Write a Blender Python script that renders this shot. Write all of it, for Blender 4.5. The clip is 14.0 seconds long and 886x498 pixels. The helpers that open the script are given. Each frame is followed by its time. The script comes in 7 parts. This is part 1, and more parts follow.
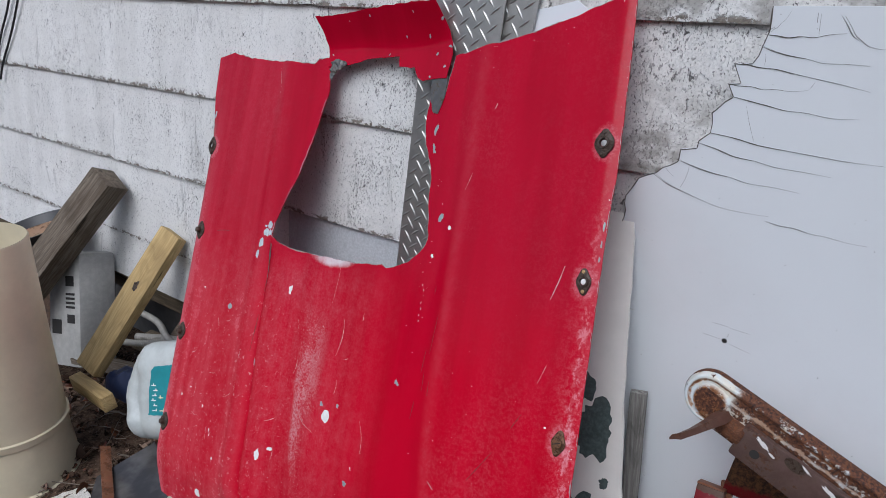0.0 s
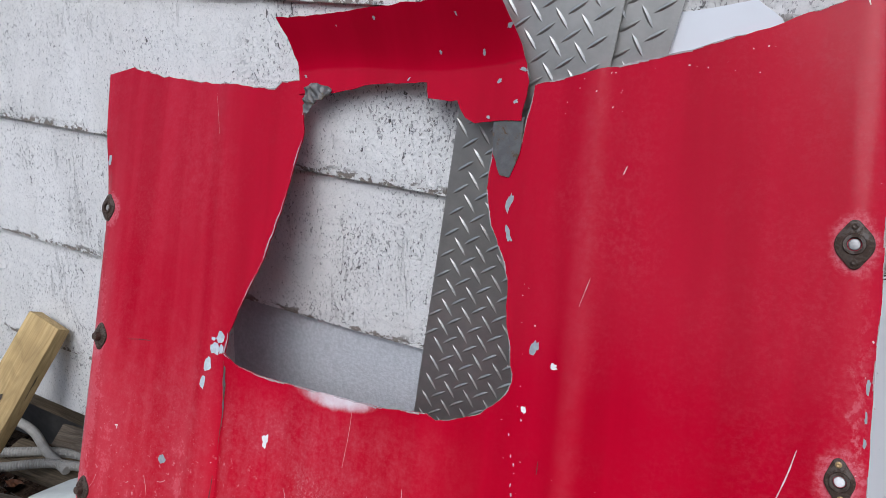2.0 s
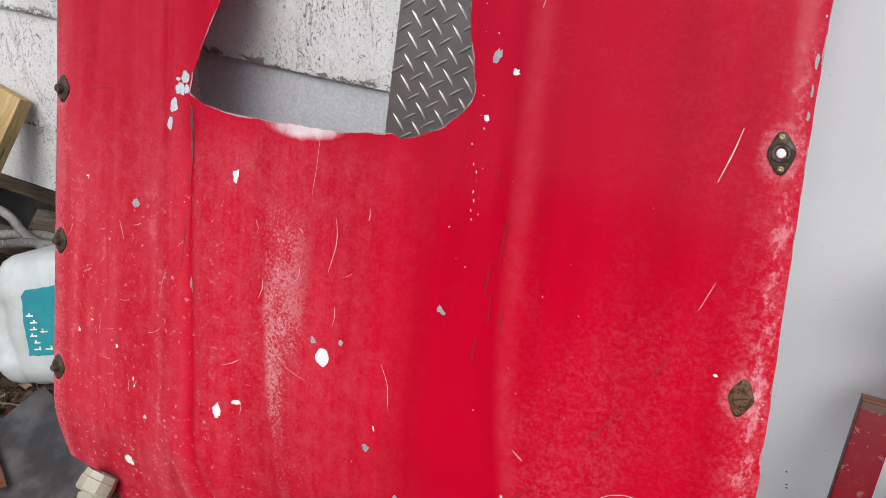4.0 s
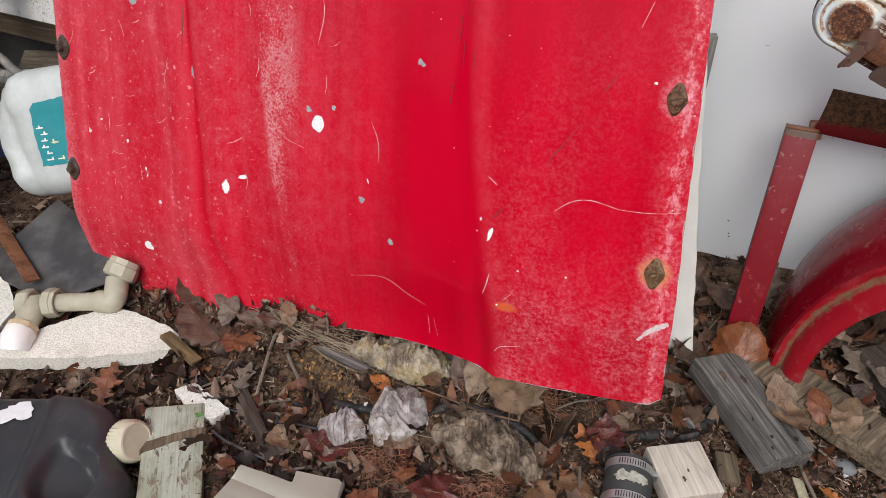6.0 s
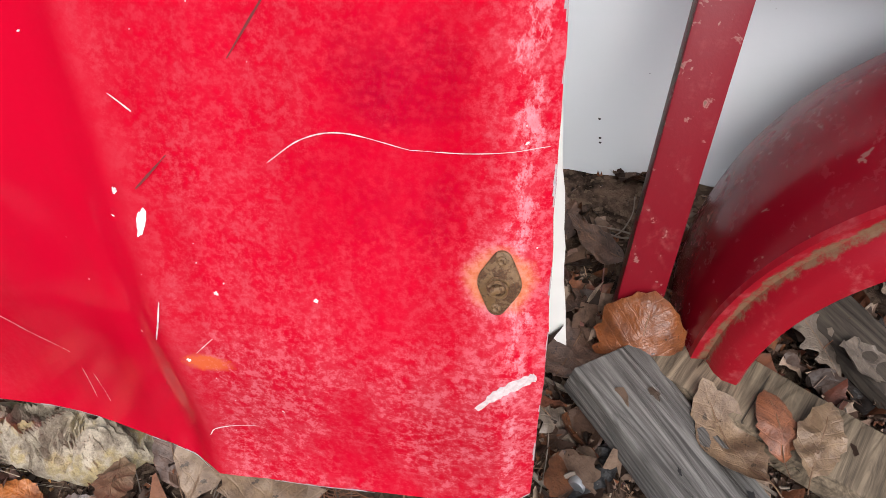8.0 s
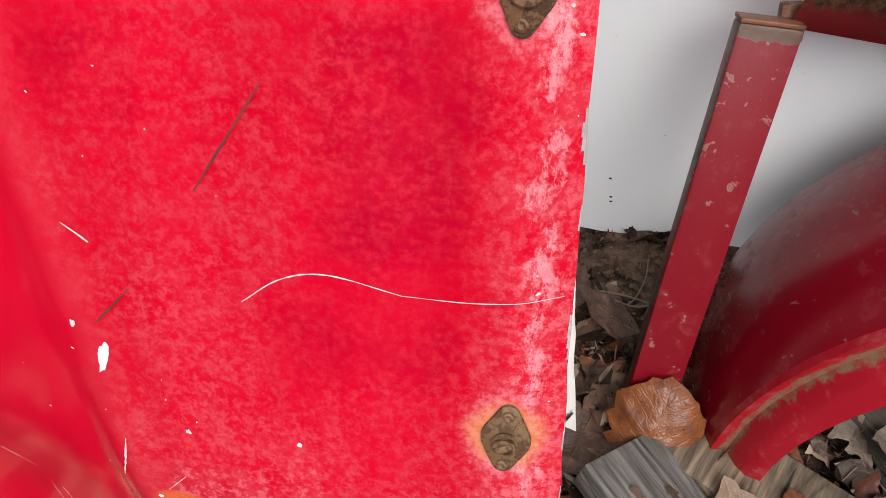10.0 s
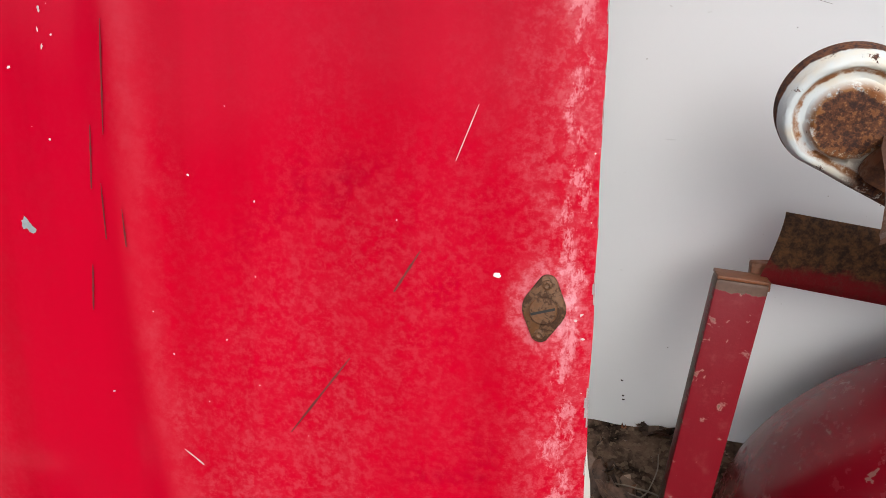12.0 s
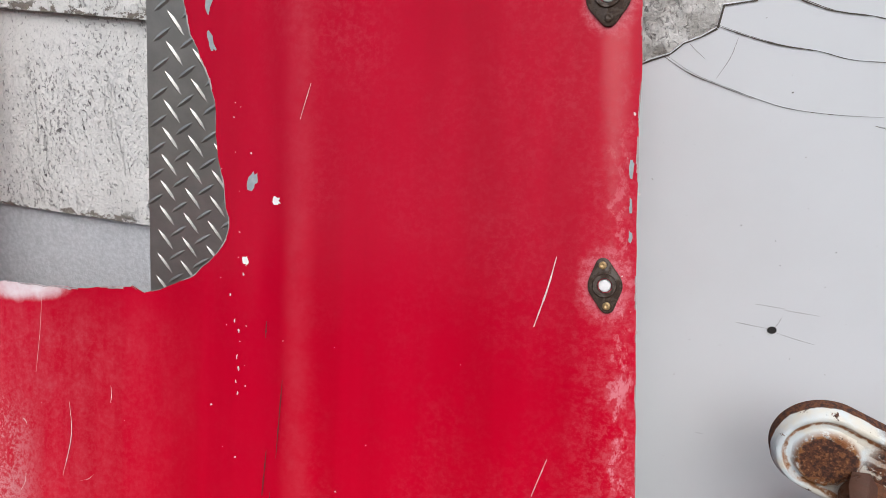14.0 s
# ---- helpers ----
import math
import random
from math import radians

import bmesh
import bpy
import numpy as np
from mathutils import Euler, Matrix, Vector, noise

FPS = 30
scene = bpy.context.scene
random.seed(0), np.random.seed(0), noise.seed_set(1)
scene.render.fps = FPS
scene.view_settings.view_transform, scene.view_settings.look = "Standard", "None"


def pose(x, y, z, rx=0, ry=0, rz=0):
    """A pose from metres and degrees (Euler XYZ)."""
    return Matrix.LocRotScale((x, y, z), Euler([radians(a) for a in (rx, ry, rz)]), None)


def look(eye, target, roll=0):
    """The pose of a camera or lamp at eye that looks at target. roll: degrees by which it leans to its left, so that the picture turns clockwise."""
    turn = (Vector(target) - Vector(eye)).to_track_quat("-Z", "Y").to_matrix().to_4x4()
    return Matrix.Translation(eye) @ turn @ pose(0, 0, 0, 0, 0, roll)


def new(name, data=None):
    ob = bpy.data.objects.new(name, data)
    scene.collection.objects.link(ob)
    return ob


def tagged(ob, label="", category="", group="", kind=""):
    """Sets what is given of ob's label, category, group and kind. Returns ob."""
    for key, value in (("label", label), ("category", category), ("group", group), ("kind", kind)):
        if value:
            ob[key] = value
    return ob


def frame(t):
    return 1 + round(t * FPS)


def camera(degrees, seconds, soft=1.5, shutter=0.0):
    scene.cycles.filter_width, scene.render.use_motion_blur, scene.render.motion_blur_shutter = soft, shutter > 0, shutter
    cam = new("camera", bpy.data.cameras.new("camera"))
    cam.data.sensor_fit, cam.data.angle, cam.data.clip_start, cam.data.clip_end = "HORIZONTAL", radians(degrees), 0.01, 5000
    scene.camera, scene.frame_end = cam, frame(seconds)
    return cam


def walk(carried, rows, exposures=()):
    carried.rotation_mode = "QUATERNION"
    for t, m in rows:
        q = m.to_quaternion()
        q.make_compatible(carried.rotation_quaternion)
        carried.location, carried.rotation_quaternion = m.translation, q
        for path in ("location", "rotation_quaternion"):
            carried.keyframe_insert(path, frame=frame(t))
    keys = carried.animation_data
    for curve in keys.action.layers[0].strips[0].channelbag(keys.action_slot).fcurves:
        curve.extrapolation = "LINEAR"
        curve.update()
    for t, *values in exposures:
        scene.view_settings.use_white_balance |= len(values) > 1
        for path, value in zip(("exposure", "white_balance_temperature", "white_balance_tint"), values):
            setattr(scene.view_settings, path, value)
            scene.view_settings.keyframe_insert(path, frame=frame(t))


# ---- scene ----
cam = camera(61.9, 14.0, 0.8)
PATH = [
    (0, (0.152, -1.245, 1.265), (-1.017, 0.251, 0.637), 2.1),
    (0.3, (0.054, -1.169, 1.309), (-1.075, 0.355, 0.675), 2.5),
    (0.5, (0.018, -1.133, 1.309), (-1.111, 0.402, 0.701), 2.2),
    (1, (-0.183, -1.043, 1.314), (-1.247, 0.542, 0.716), 1.9),
    (1.5, (-0.349, -0.994, 1.315), (-1.317, 0.642, 0.695), 2.0),
    (2, (-0.424, -0.931, 1.289), (-1.295, 0.734, 0.604), 2.0),
    (2.5, (-0.442, -0.898, 1.241), (-1.24, 0.761, 0.458), 2.2),
    (3, (-0.434, -0.909, 1.209), (-1.19, 0.716, 0.322), 2.5),
    (3.5, (-0.413, -0.952, 1.173), (-1.143, 0.63, 0.192), 3.0),
    (3.7, (-0.396, -0.971, 1.16), (-1.123, 0.593, 0.148), 3.1),
    (5.8, (-0.249, -1.2, 1.071), (-0.873, 0.236, -0.173), 1.8),
    (6, (-0.271, -1.222, 1.057), (-0.856, 0.202, -0.219), 1.6),
    (6.5, (-0.322, -1.238, 1.029), (-0.772, 0.156, -0.333), 2.0),
    (7, (-0.32, -1.071, 0.937), (-0.611, 0.297, -0.493), 4.0),
    (7.5, (-0.31, -0.827, 0.797), (-0.466, 0.531, -0.663), 6.3),
    (7.7, (-0.304, -0.763, 0.743), (-0.419, 0.591, -0.724), 7.1),
    (9.8, (-0.32, -0.61, 0.747), (-0.431, 0.703, -0.758), 6.8),
    (10, (-0.321, -0.607, 0.76), (-0.438, 0.722, -0.73), 6.7),
    (10.3, (-0.322, -0.598, 0.78), (-0.463, 0.76, -0.681), 6.2),
    (10.5, (-0.326, -0.596, 0.794), (-0.474, 0.793, -0.637), 6.1),
    (11, (-0.332, -0.594, 0.834), (-0.514, 0.862, -0.525), 5.6),
    (11.5, (-0.335, -0.622, 0.872), (-0.552, 0.894, -0.414), 5.2),
    (12, (-0.333, -0.658, 0.897), (-0.586, 0.917, -0.31), 4.9),
    (12.5, (-0.334, -0.683, 0.942), (-0.628, 0.949, -0.176), 4.5),
    (13, (-0.334, -0.697, 0.998), (-0.674, 0.989, -0.022), 3.9),
    (13.5, (-0.34, -0.722, 1.048), (-0.737, 1.012, 0.135), 3.2),
    (14, (-0.346, -0.768, 1.106), (-0.814, 1.003, 0.303), 2.4),
]
EXPOSURE = [(0, -0.28, 5650, 10), (1.5, -0.2, 5650, 10), (2.5, 0.02, 5750, 10), (3.7, 0.12, 6050, 10), (5.8, 0.12, 6250, 10), (6.5, 0.23, 6250, 10), (7.0, 0.46, 6150, 10), (7.5, 0.62, 6100, 10), (9.8, 0.55, 6300, 10), (11, 0.38, 6450, 10), (12.5, 0.22, 6400, 10), (14, 0.06, 6150, 10)]
walk(cam, [(t, look(eye, target, roll)) for t, eye, target, roll in PATH], EXPOSURE)

# ---- world and light ----
world = bpy.data.worlds.new("overcast_sky")
scene.world = world
world.use_nodes = True
wt = world.node_tree
sky = wt.nodes.new("ShaderNodeTexSky")
sky.sky_type = "NISHITA"
sky.sun_disc = False
sky.sun_elevation, sky.sun_rotation = radians(47), radians(170)
sky.air_density, sky.dust_density, sky.ozone_density = 1.0, 4.0, 1.0
soft_sky = wt.nodes.new("ShaderNodeHueSaturation")
soft_sky.inputs["Saturation"].default_value = 0.75
wt.links.new(sky.outputs["Color"], soft_sky.inputs["Color"])
wt.links.new(soft_sky.outputs["Color"], wt.nodes["Background"].inputs["Color"])
wt.nodes["Background"].inputs["Strength"].default_value = 0.147

sun = new("sun", bpy.data.lights.new("sun", "SUN"))
sun.data.energy, sun.data.angle, sun.data.color = 1.55, radians(42), (1.0, 0.985, 0.965)
sun.matrix_world = look((0.7, -4.0, 4.4), (0, 0, 0))


# ---- materials ----
class Nodes:
    """A node material with short calls for noise, ramps and mixes."""

    def __init__(self, name):
        self.mat = bpy.data.materials.new(name)
        self.mat.use_nodes = True
        self.t = self.mat.node_tree
        self.b = self.t.nodes["Principled BSDF"]
        self.xyz = self.t.nodes.new("ShaderNodeTexCoord").outputs["Object"]

    def put(self, kind, **inputs):
        node = self.t.nodes.new(kind)
        for key, value in inputs.items():
            self.plug(value, node.inputs[key.replace("_", " ")])
        return node

    def plug(self, value, socket):
        if isinstance(value, bpy.types.NodeSocket):
            self.t.links.new(value, socket)
        else:
            socket.default_value = value

    def scaled(self, x, y, z, vec=None):
        m = self.put("ShaderNodeMapping", Vector=vec or self.xyz, Scale=(x, y, z))
        return m.outputs["Vector"]

    def noise(self, scale, detail=4.0, rough=0.55, vec=None, warp=0.0):
        n = self.put("ShaderNodeTexNoise", Vector=vec or self.xyz, Scale=scale, Detail=detail, Roughness=rough, Distortion=warp)
        return n.outputs["Fac"]

    def cells(self, scale, vec=None, feature="F1", out="Distance"):
        n = self.t.nodes.new("ShaderNodeTexVoronoi")
        n.feature = feature
        self.plug(vec or self.xyz, n.inputs["Vector"])
        n.inputs["Scale"].default_value = scale
        return n.outputs[out]

    def span(self, value, lo, hi, a=0.0, b=1.0):
        n = self.put("ShaderNodeMapRange", Value=value)
        n.interpolation_type = "SMOOTHSTEP"
        for key, v in (("From Min", lo), ("From Max", hi), ("To Min", a), ("To Max", b)):
            n.inputs[key].default_value = v
        return n.outputs["Result"]

    def math(self, op, a, b=0.0):
        n = self.t.nodes.new("ShaderNodeMath")
        n.operation = op
        self.plug(a, n.inputs[0])
        self.plug(b, n.inputs[1])
        return n.outputs[0]

    def mix(self, fac, a, b):
        n = self.t.nodes.new("ShaderNodeMix")
        n.data_type = "RGBA"
        self.plug(fac, n.inputs[0])
        for value, socket in ((a, n.inputs[6]), (b, n.inputs[7])):
            self.plug(value if isinstance(value, bpy.types.NodeSocket) else (*value, 1), socket)
        return n.outputs[2]

    def axis(self, which, vec=None):
        return self.put("ShaderNodeSeparateXYZ", Vector=vec or self.xyz).outputs[which]

    def rand(self):
        return self.t.nodes.new("ShaderNodeObjectInfo").outputs["Random"]

    def island(self):
        return self.t.nodes.new("ShaderNodeNewGeometry").outputs["Random Per Island"]

    def bump(self, height, strength=0.3, distance=0.002):
        n = self.put("ShaderNodeBump", Height=height, Strength=strength, Distance=distance)
        self.plug(n.outputs["Normal"], self.b.inputs["Normal"])
        return self

    def done(self, color, rough=0.6, metal=0.0, spec=0.5, coat=0.0):
        color = color if isinstance(color, bpy.types.NodeSocket) else (*color, 1)
        for key, v in (("Base Color", color), ("Roughness", rough), ("Metallic", metal), ("Specular IOR Level", spec), ("Coat Weight", coat)):
            self.plug(v, self.b.inputs[key])
        return self.mat


def siding_material():
    """White paint lifting in small curled flakes off grey fibre cement."""
    m = Nodes("peeling_white_siding")
    big = m.noise(3.1, 4, 0.55)
    patch = m.noise(7, 4, 0.6)
    streak = m.noise(9, 4, 0.6, m.scaled(1, 1, 0.12))
    fine = m.noise(260, 4, 0.7, m.scaled(1, 1, 0.85), 0.3)
    grit = m.noise(120, 5, 0.72, m.scaled(1, 1, 0.8), 0.8)
    lean = m.put("ShaderNodeMapping", Vector=m.xyz, Rotation=(0, radians(35), 0), Scale=(1, 1, 0.72)).outputs["Vector"]
    where = m.math("MULTIPLY", m.math("SUBTRACT", patch, 0.5), 0.30)
    right = m.span(m.axis(0), -1.5, -0.6)
    speck = m.span(m.math("ADD", m.noise(230, 3, 0.6, lean, 0.4), m.math("ADD", where, m.math("MULTIPLY", right, 0.03))), 0.625, 0.65)
    pits = m.math("ADD", m.noise(88, 3, 0.62, lean, 0.9), m.math("ADD", m.math("MULTIPLY", where, 0.7), m.math("MULTIPLY", right, 0.045)))
    hole = m.span(pits, 0.695, 0.71)
    lip = m.math("SUBTRACT", m.span(pits, 0.645, 0.68), hole)
    fissure = m.span(m.math("ADD", m.noise(26, 5, 0.7, m.scaled(1, 1, 0.22), 1.2), m.math("MULTIPLY", m.math("SUBTRACT", big, 0.5), 0.5)), 0.655, 0.675)
    paint = m.mix(m.span(streak, 0.35, 0.7), (0.88, 0.87, 0.84), (0.79, 0.78, 0.745))
    paint = m.mix(m.span(big, 0.5, 0.75, 0, 0.3), paint, (0.66, 0.65, 0.62))
    paint = m.mix(m.span(grit, 0.53, 0.64, 0, 0.25), paint, (0.42, 0.42, 0.405))
    paint = m.mix(m.span(fine, 0.55, 0.64, 0, 0.3), paint, (0.39, 0.39, 0.38))
    paint = m.mix(m.math("MULTIPLY", lip, 0.5), paint, (0.86, 0.86, 0.85))
    dark = m.mix(m.noise(190, 3), (0.07, 0.066, 0.062), (0.24, 0.23, 0.22))
    col = m.mix(m.math("MULTIPLY", speck, 0.6), paint, dark)
    col = m.mix(m.math("MULTIPLY", fissure, 0.2), col, (0.20, 0.19, 0.175))
    col = m.mix(hole, col, dark)
    z = m.math("FRACT", m.math("DIVIDE", m.math("SUBTRACT", m.axis(2), 0.735), 0.2585))
    chips = m.noise(46, 6, 0.75, m.scaled(1, 1, 1.6))
    crust = m.span(z, 0.11, 0.0)
    gone = m.span(m.math("ADD", chips, m.math("MULTIPLY", crust, 0.16)), 0.655, 0.67)
    gone = m.math("MULTIPLY", gone, m.span(z, 0.075, 0.02))
    col = m.mix(gone, col, m.mix(fine, (0.12, 0.095, 0.075), (0.36, 0.32, 0.27)))
    damp = m.math("MULTIPLY", m.span(m.noise(6.5, 5, 0.65, m.scaled(1, 1, 1.6)), 0.46, 0.60), m.span(z, 0.75, 0.2, 0.15, 1.0))
    col = m.mix(m.math("MULTIPLY", damp, m.span(m.axis(0), -0.75, -0.4, 0.08, 0.8)), col, m.mix(m.noise(70, 5, 0.7), (0.20, 0.185, 0.16), (0.46, 0.44, 0.40)))
    tint = m.span(m.rand(), 0, 1, 0.92, 1.0)
    col = m.mix(tint, (0.46, 0.46, 0.45), col)
    height = m.math("ADD", m.math("MULTIPLY", fine, 0.7), m.math("ADD", m.math("MULTIPLY", grit, 1.1), m.math("MULTIPLY", lip, 0.5)))
    height = m.math("SUBTRACT", height, m.math("ADD", m.math("ADD", m.math("MULTIPLY", fissure, 0.5), m.math("MULTIPLY", speck, 0.6)), m.math("ADD", hole, gone)))
    m.bump(height, 1.0, 0.0030)
    return m.done(col, 0.8, 0, 0.3)


def hood_material(dark=False):
    """Old red enamel, chalked to pink in clouds, in streaks and along the sides."""
    m = Nodes("chalky_red_enamel" if not dark else "glossy_red_enamel")
    u, v = m.axis(0), m.axis(1)
    one_less = lambda a: m.math("SUBTRACT", 1.0, a)
    mul = lambda a, *more: mul(m.math("MULTIPLY", a, more[0]), *more[1:]) if more else a
    add = lambda a, *more: add(m.math("ADD", a, more[0]), *more[1:]) if more else a
    cloud = m.noise(5, 5, 0.62, m.scaled(1.3, 0.8, 1))
    sponge = m.noise(34, 7, 0.72)
    speck = m.noise(190, 5, 0.75)
    streak = m.noise(3.0, 4, 0.55, m.scaled(4.6, 0.35, 1), 0.3)
    thin = m.noise(2.0, 4, 0.6, m.scaled(24, 1.2, 1))
    wob = mul(m.math("SUBTRACT", sponge, 0.5), 0.05)
    # the ridge and the crease drift outwards towards the lower edge
    ridge_u = add(u, m.span(v, -0.1, -0.57, 0, -0.055))
    crease_u = add(u, m.span(v, 0.0, -0.37, 0, -0.022), m.span(v, -0.38, -0.6, 0, -0.05))
    grain = add(m.span(sponge, 0.40, 0.66, 0, 0.3), m.span(m.noise(95, 6, 0.78), 0.44, 0.62, 0, 0.5), m.span(speck, 0.42, 0.64, 0, 0.3))
    # right of the ridge: mottled, more so towards the lower edge
    panel = m.span(ridge_u, 0.285, 0.315)
    mottle = mul(panel, m.span(v, 0.05, -0.52, 0.010, 0.135), m.span(cloud, 0.34, 0.64, 0.25, 1.0), grain)
    corner = mul(panel, m.span(v, -0.36, -0.54), m.span(cloud, 0.40, 0.60), grain, 0.20)
    # pale line painted along the ridge for the highlight it catches
    ridge = mul(m.span(m.math("ABSOLUTE", m.math("SUBTRACT", ridge_u, 0.302)), 0.022, 0.0), m.span(sponge, 0.3, 0.7, 0.4, 1.0), 0.045)
    # left of the crease: a dull pink bloom in upright streaks
    outer = m.span(crease_u, -0.262, -0.32)
    bloom = mul(m.span(crease_u, -0.25, -0.30, 0.0, 1.0), add(m.span(streak, 0.38, 0.62, 0.02, 0.10), m.span(sponge, 0.40, 0.75, 0, 0.08), m.span(speck, 0.42, 0.7, 0, 0.04)), m.span(v, 0.28, -0.08, 0.22, 1.0))
    # between crease and valley: bloom that fades into clear red
    mid = mul(m.span(crease_u, -0.262, -0.24), m.span(add(u, mul(m.math("SUBTRACT", cloud, 0.5), 0.35)), 0.24, -0.08), m.span(v, 0.13, 0.05), m.span(v, -0.60, -0.25, 0.45, 1.0))
    mid = mul(mid, add(m.span(thin, 0.36, 0.66, 0.01, 0.045), m.span(sponge, 0.40, 0.75, 0, 0.08), m.span(speck, 0.4, 0.7, 0, 0.06)))
    valley = mul(m.span(u, 0.10, 0.19), m.span(ridge_u, 0.292, 0.275), m.span(v, 0.2, 0.02))
    soft = mul(m.span(cloud, 0.40, 0.7), grain, one_less(mul(valley, 0.75)), 0.03)
    chalk_and_gleam = add(mottle, corner, ridge, bloom, mid, soft)
    # worn crest of the rounded sides
    side_v = m.span(v, 0.36, -0.05, 0.05, 1.0)
    far = add(m.math("ABSOLUTE", u), wob)
    chalk_and_gleam = add(chalk_and_gleam, mul(m.span(far, 0.545, 0.595), side_v, grain, 0.16))
    crest = mul(m.span(m.math("ABSOLUTE", m.math("SUBTRACT", far, 0.591)), 0.007, 0.002), side_v, m.span(m.noise(85, 6, 0.85, m.scaled(1, 0.55, 1)), 0.47, 0.58))
    chalk_and_gleam = add(chalk_and_gleam, mul(crest, m.span(u, -0.2, 0.2, 0.18, 0.44)))
    chalk_and_gleam = add(chalk_and_gleam, mul(m.span(add(u, wob), -0.535, -0.60), m.span(v, 0.55, 0.35), m.span(cloud, 0.3, 0.7, 0.05, 0.17)))
    near = 1.0
    for at in (0.361, 0.132, -0.128, -0.364):
        p, q = m.math("SUBTRACT", m.math("ABSOLUTE", u), 0.5785), mul(m.math("SUBTRACT", v, at), 0.75)
        near = m.math("MINIMUM", near, m.math("SQRT", add(mul(p, p), mul(q, q))))
    chalk_and_gleam = add(chalk_and_gleam, mul(m.span(add(near, mul(wob, 0.5)), 0.027, 0.015), m.span(speck, 0.35, 0.65, 0.06, 0.30)))
    if dark:
        chalk_and_gleam = mul(chalk_and_gleam, 0.05)
    low = m.mix(m.span(streak, 0.35, 0.65), (0.43, 0.0004, 0.014), (0.49, 0.0005, 0.018))
    high = m.mix(m.span(streak, 0.35, 0.65), (0.36, 0.0004, 0.015), (0.42, 0.0005, 0.019))
    deep = m.mix(m.span(add(v, mul(m.math("SUBTRACT", cloud, 0.5), 0.3)), -0.15, 0.25), low, high)
    col = m.mix(m.math("MINIMUM", chalk_and_gleam, 0.85), deep, (0.76, 0.36, 0.40))
    if not dark:
        # rubbed band down to pale undercoat, sharp along its inner side
        rub = m.span(add(m.noise(260, 6, 0.85, m.scaled(1, 0.9, 1)), m.span(cloud, 0.35, 0.65, -0.10, 0.06)), 0.46, 0.60)
        drift = add(u, m.span(v, 0.0, -0.55, 0, -0.04), mul(wob, 0.3))
        band = mul(m.span(drift, -0.122, -0.108), m.span(drift, -0.01, -0.09, 0.0, 1.0), m.span(v, 0.02, -0.06))
        col = m.mix(mul(rub, band, m.span(v, -0.62, -0.2, 0.25, 0.42)), col, (0.70, 0.52, 0.53))
        spot = mul(m.span(m.noise(90, 5, 0.8), 0.60, 0.66), m.span(crease_u, 0.05, -0.35, 0.0, 0.45), m.span(v, 0.1, -0.1))
        col = m.mix(spot, col, (0.74, 0.48, 0.50))
        p, q = m.math("DIVIDE", add(u, 0.045), 0.075), m.math("DIVIDE", m.math("SUBTRACT", v, 0.114), 0.022)
        round_ = add(mul(p, p), mul(q, q))
        primer = add(m.span(round_, 1.6, 0.0, 0, 0.9), m.math("SUBTRACT", sponge, 0.5))
        col = m.mix(mul(m.span(primer, 0.2, 1.1, 0, 0.85), m.span(round_, 2.4, 0.5)), col, (0.74, 0.73, 0.74))
        p, q = m.math("DIVIDE", m.math("SUBTRACT", u, 0.366), 0.022), m.math("DIVIDE", add(v, 0.461), 0.009)
        stain = add(mul(p, p), mul(q, q), mul(m.math("SUBTRACT", speck, 0.5), 2.0))
        col = m.mix(m.span(stain, 1.1, 0.2, 0, 0.65), col, (0.62, 0.14, 0.03))
        p, q = m.math("SUBTRACT", u, 0.580), add(v, 0.364)
        ring = add(m.math("SQRT", add(mul(p, p), mul(q, q))), mul(wob, 0.5))
        col = m.mix(m.span(ring, 0.027, 0.015, 0, 0.6), col, (0.55, 0.22, 0.07))
    rough = add(0.15, mul(chalk_and_gleam, 0.9))
    m.bump(add(speck, mul(sponge, 0.6)), 0.035, 0.001)
    return m.done(col, m.math("MINIMUM", rough, 0.6), 0, 0.13, 0.0)


def panel_material():
    m = Nodes("white_gelcoat_sheet")
    dirt = m.span(m.noise(4, 5, 0.6), 0.45, 0.75)
    spots = m.span(m.noise(120, 3, 0.5), 0.73, 0.76)
    col = m.mix(m.math("MULTIPLY", dirt, 0.35), (0.775, 0.805, 0.825), (0.69, 0.71, 0.72))
    col = m.mix(m.math("MULTIPLY", spots, 0.5), col, (0.35, 0.34, 0.32))
    m.bump(m.noise(2.5, 2), 0.2, 0.01)
    return m.done(col, 0.38, 0, 0.5)


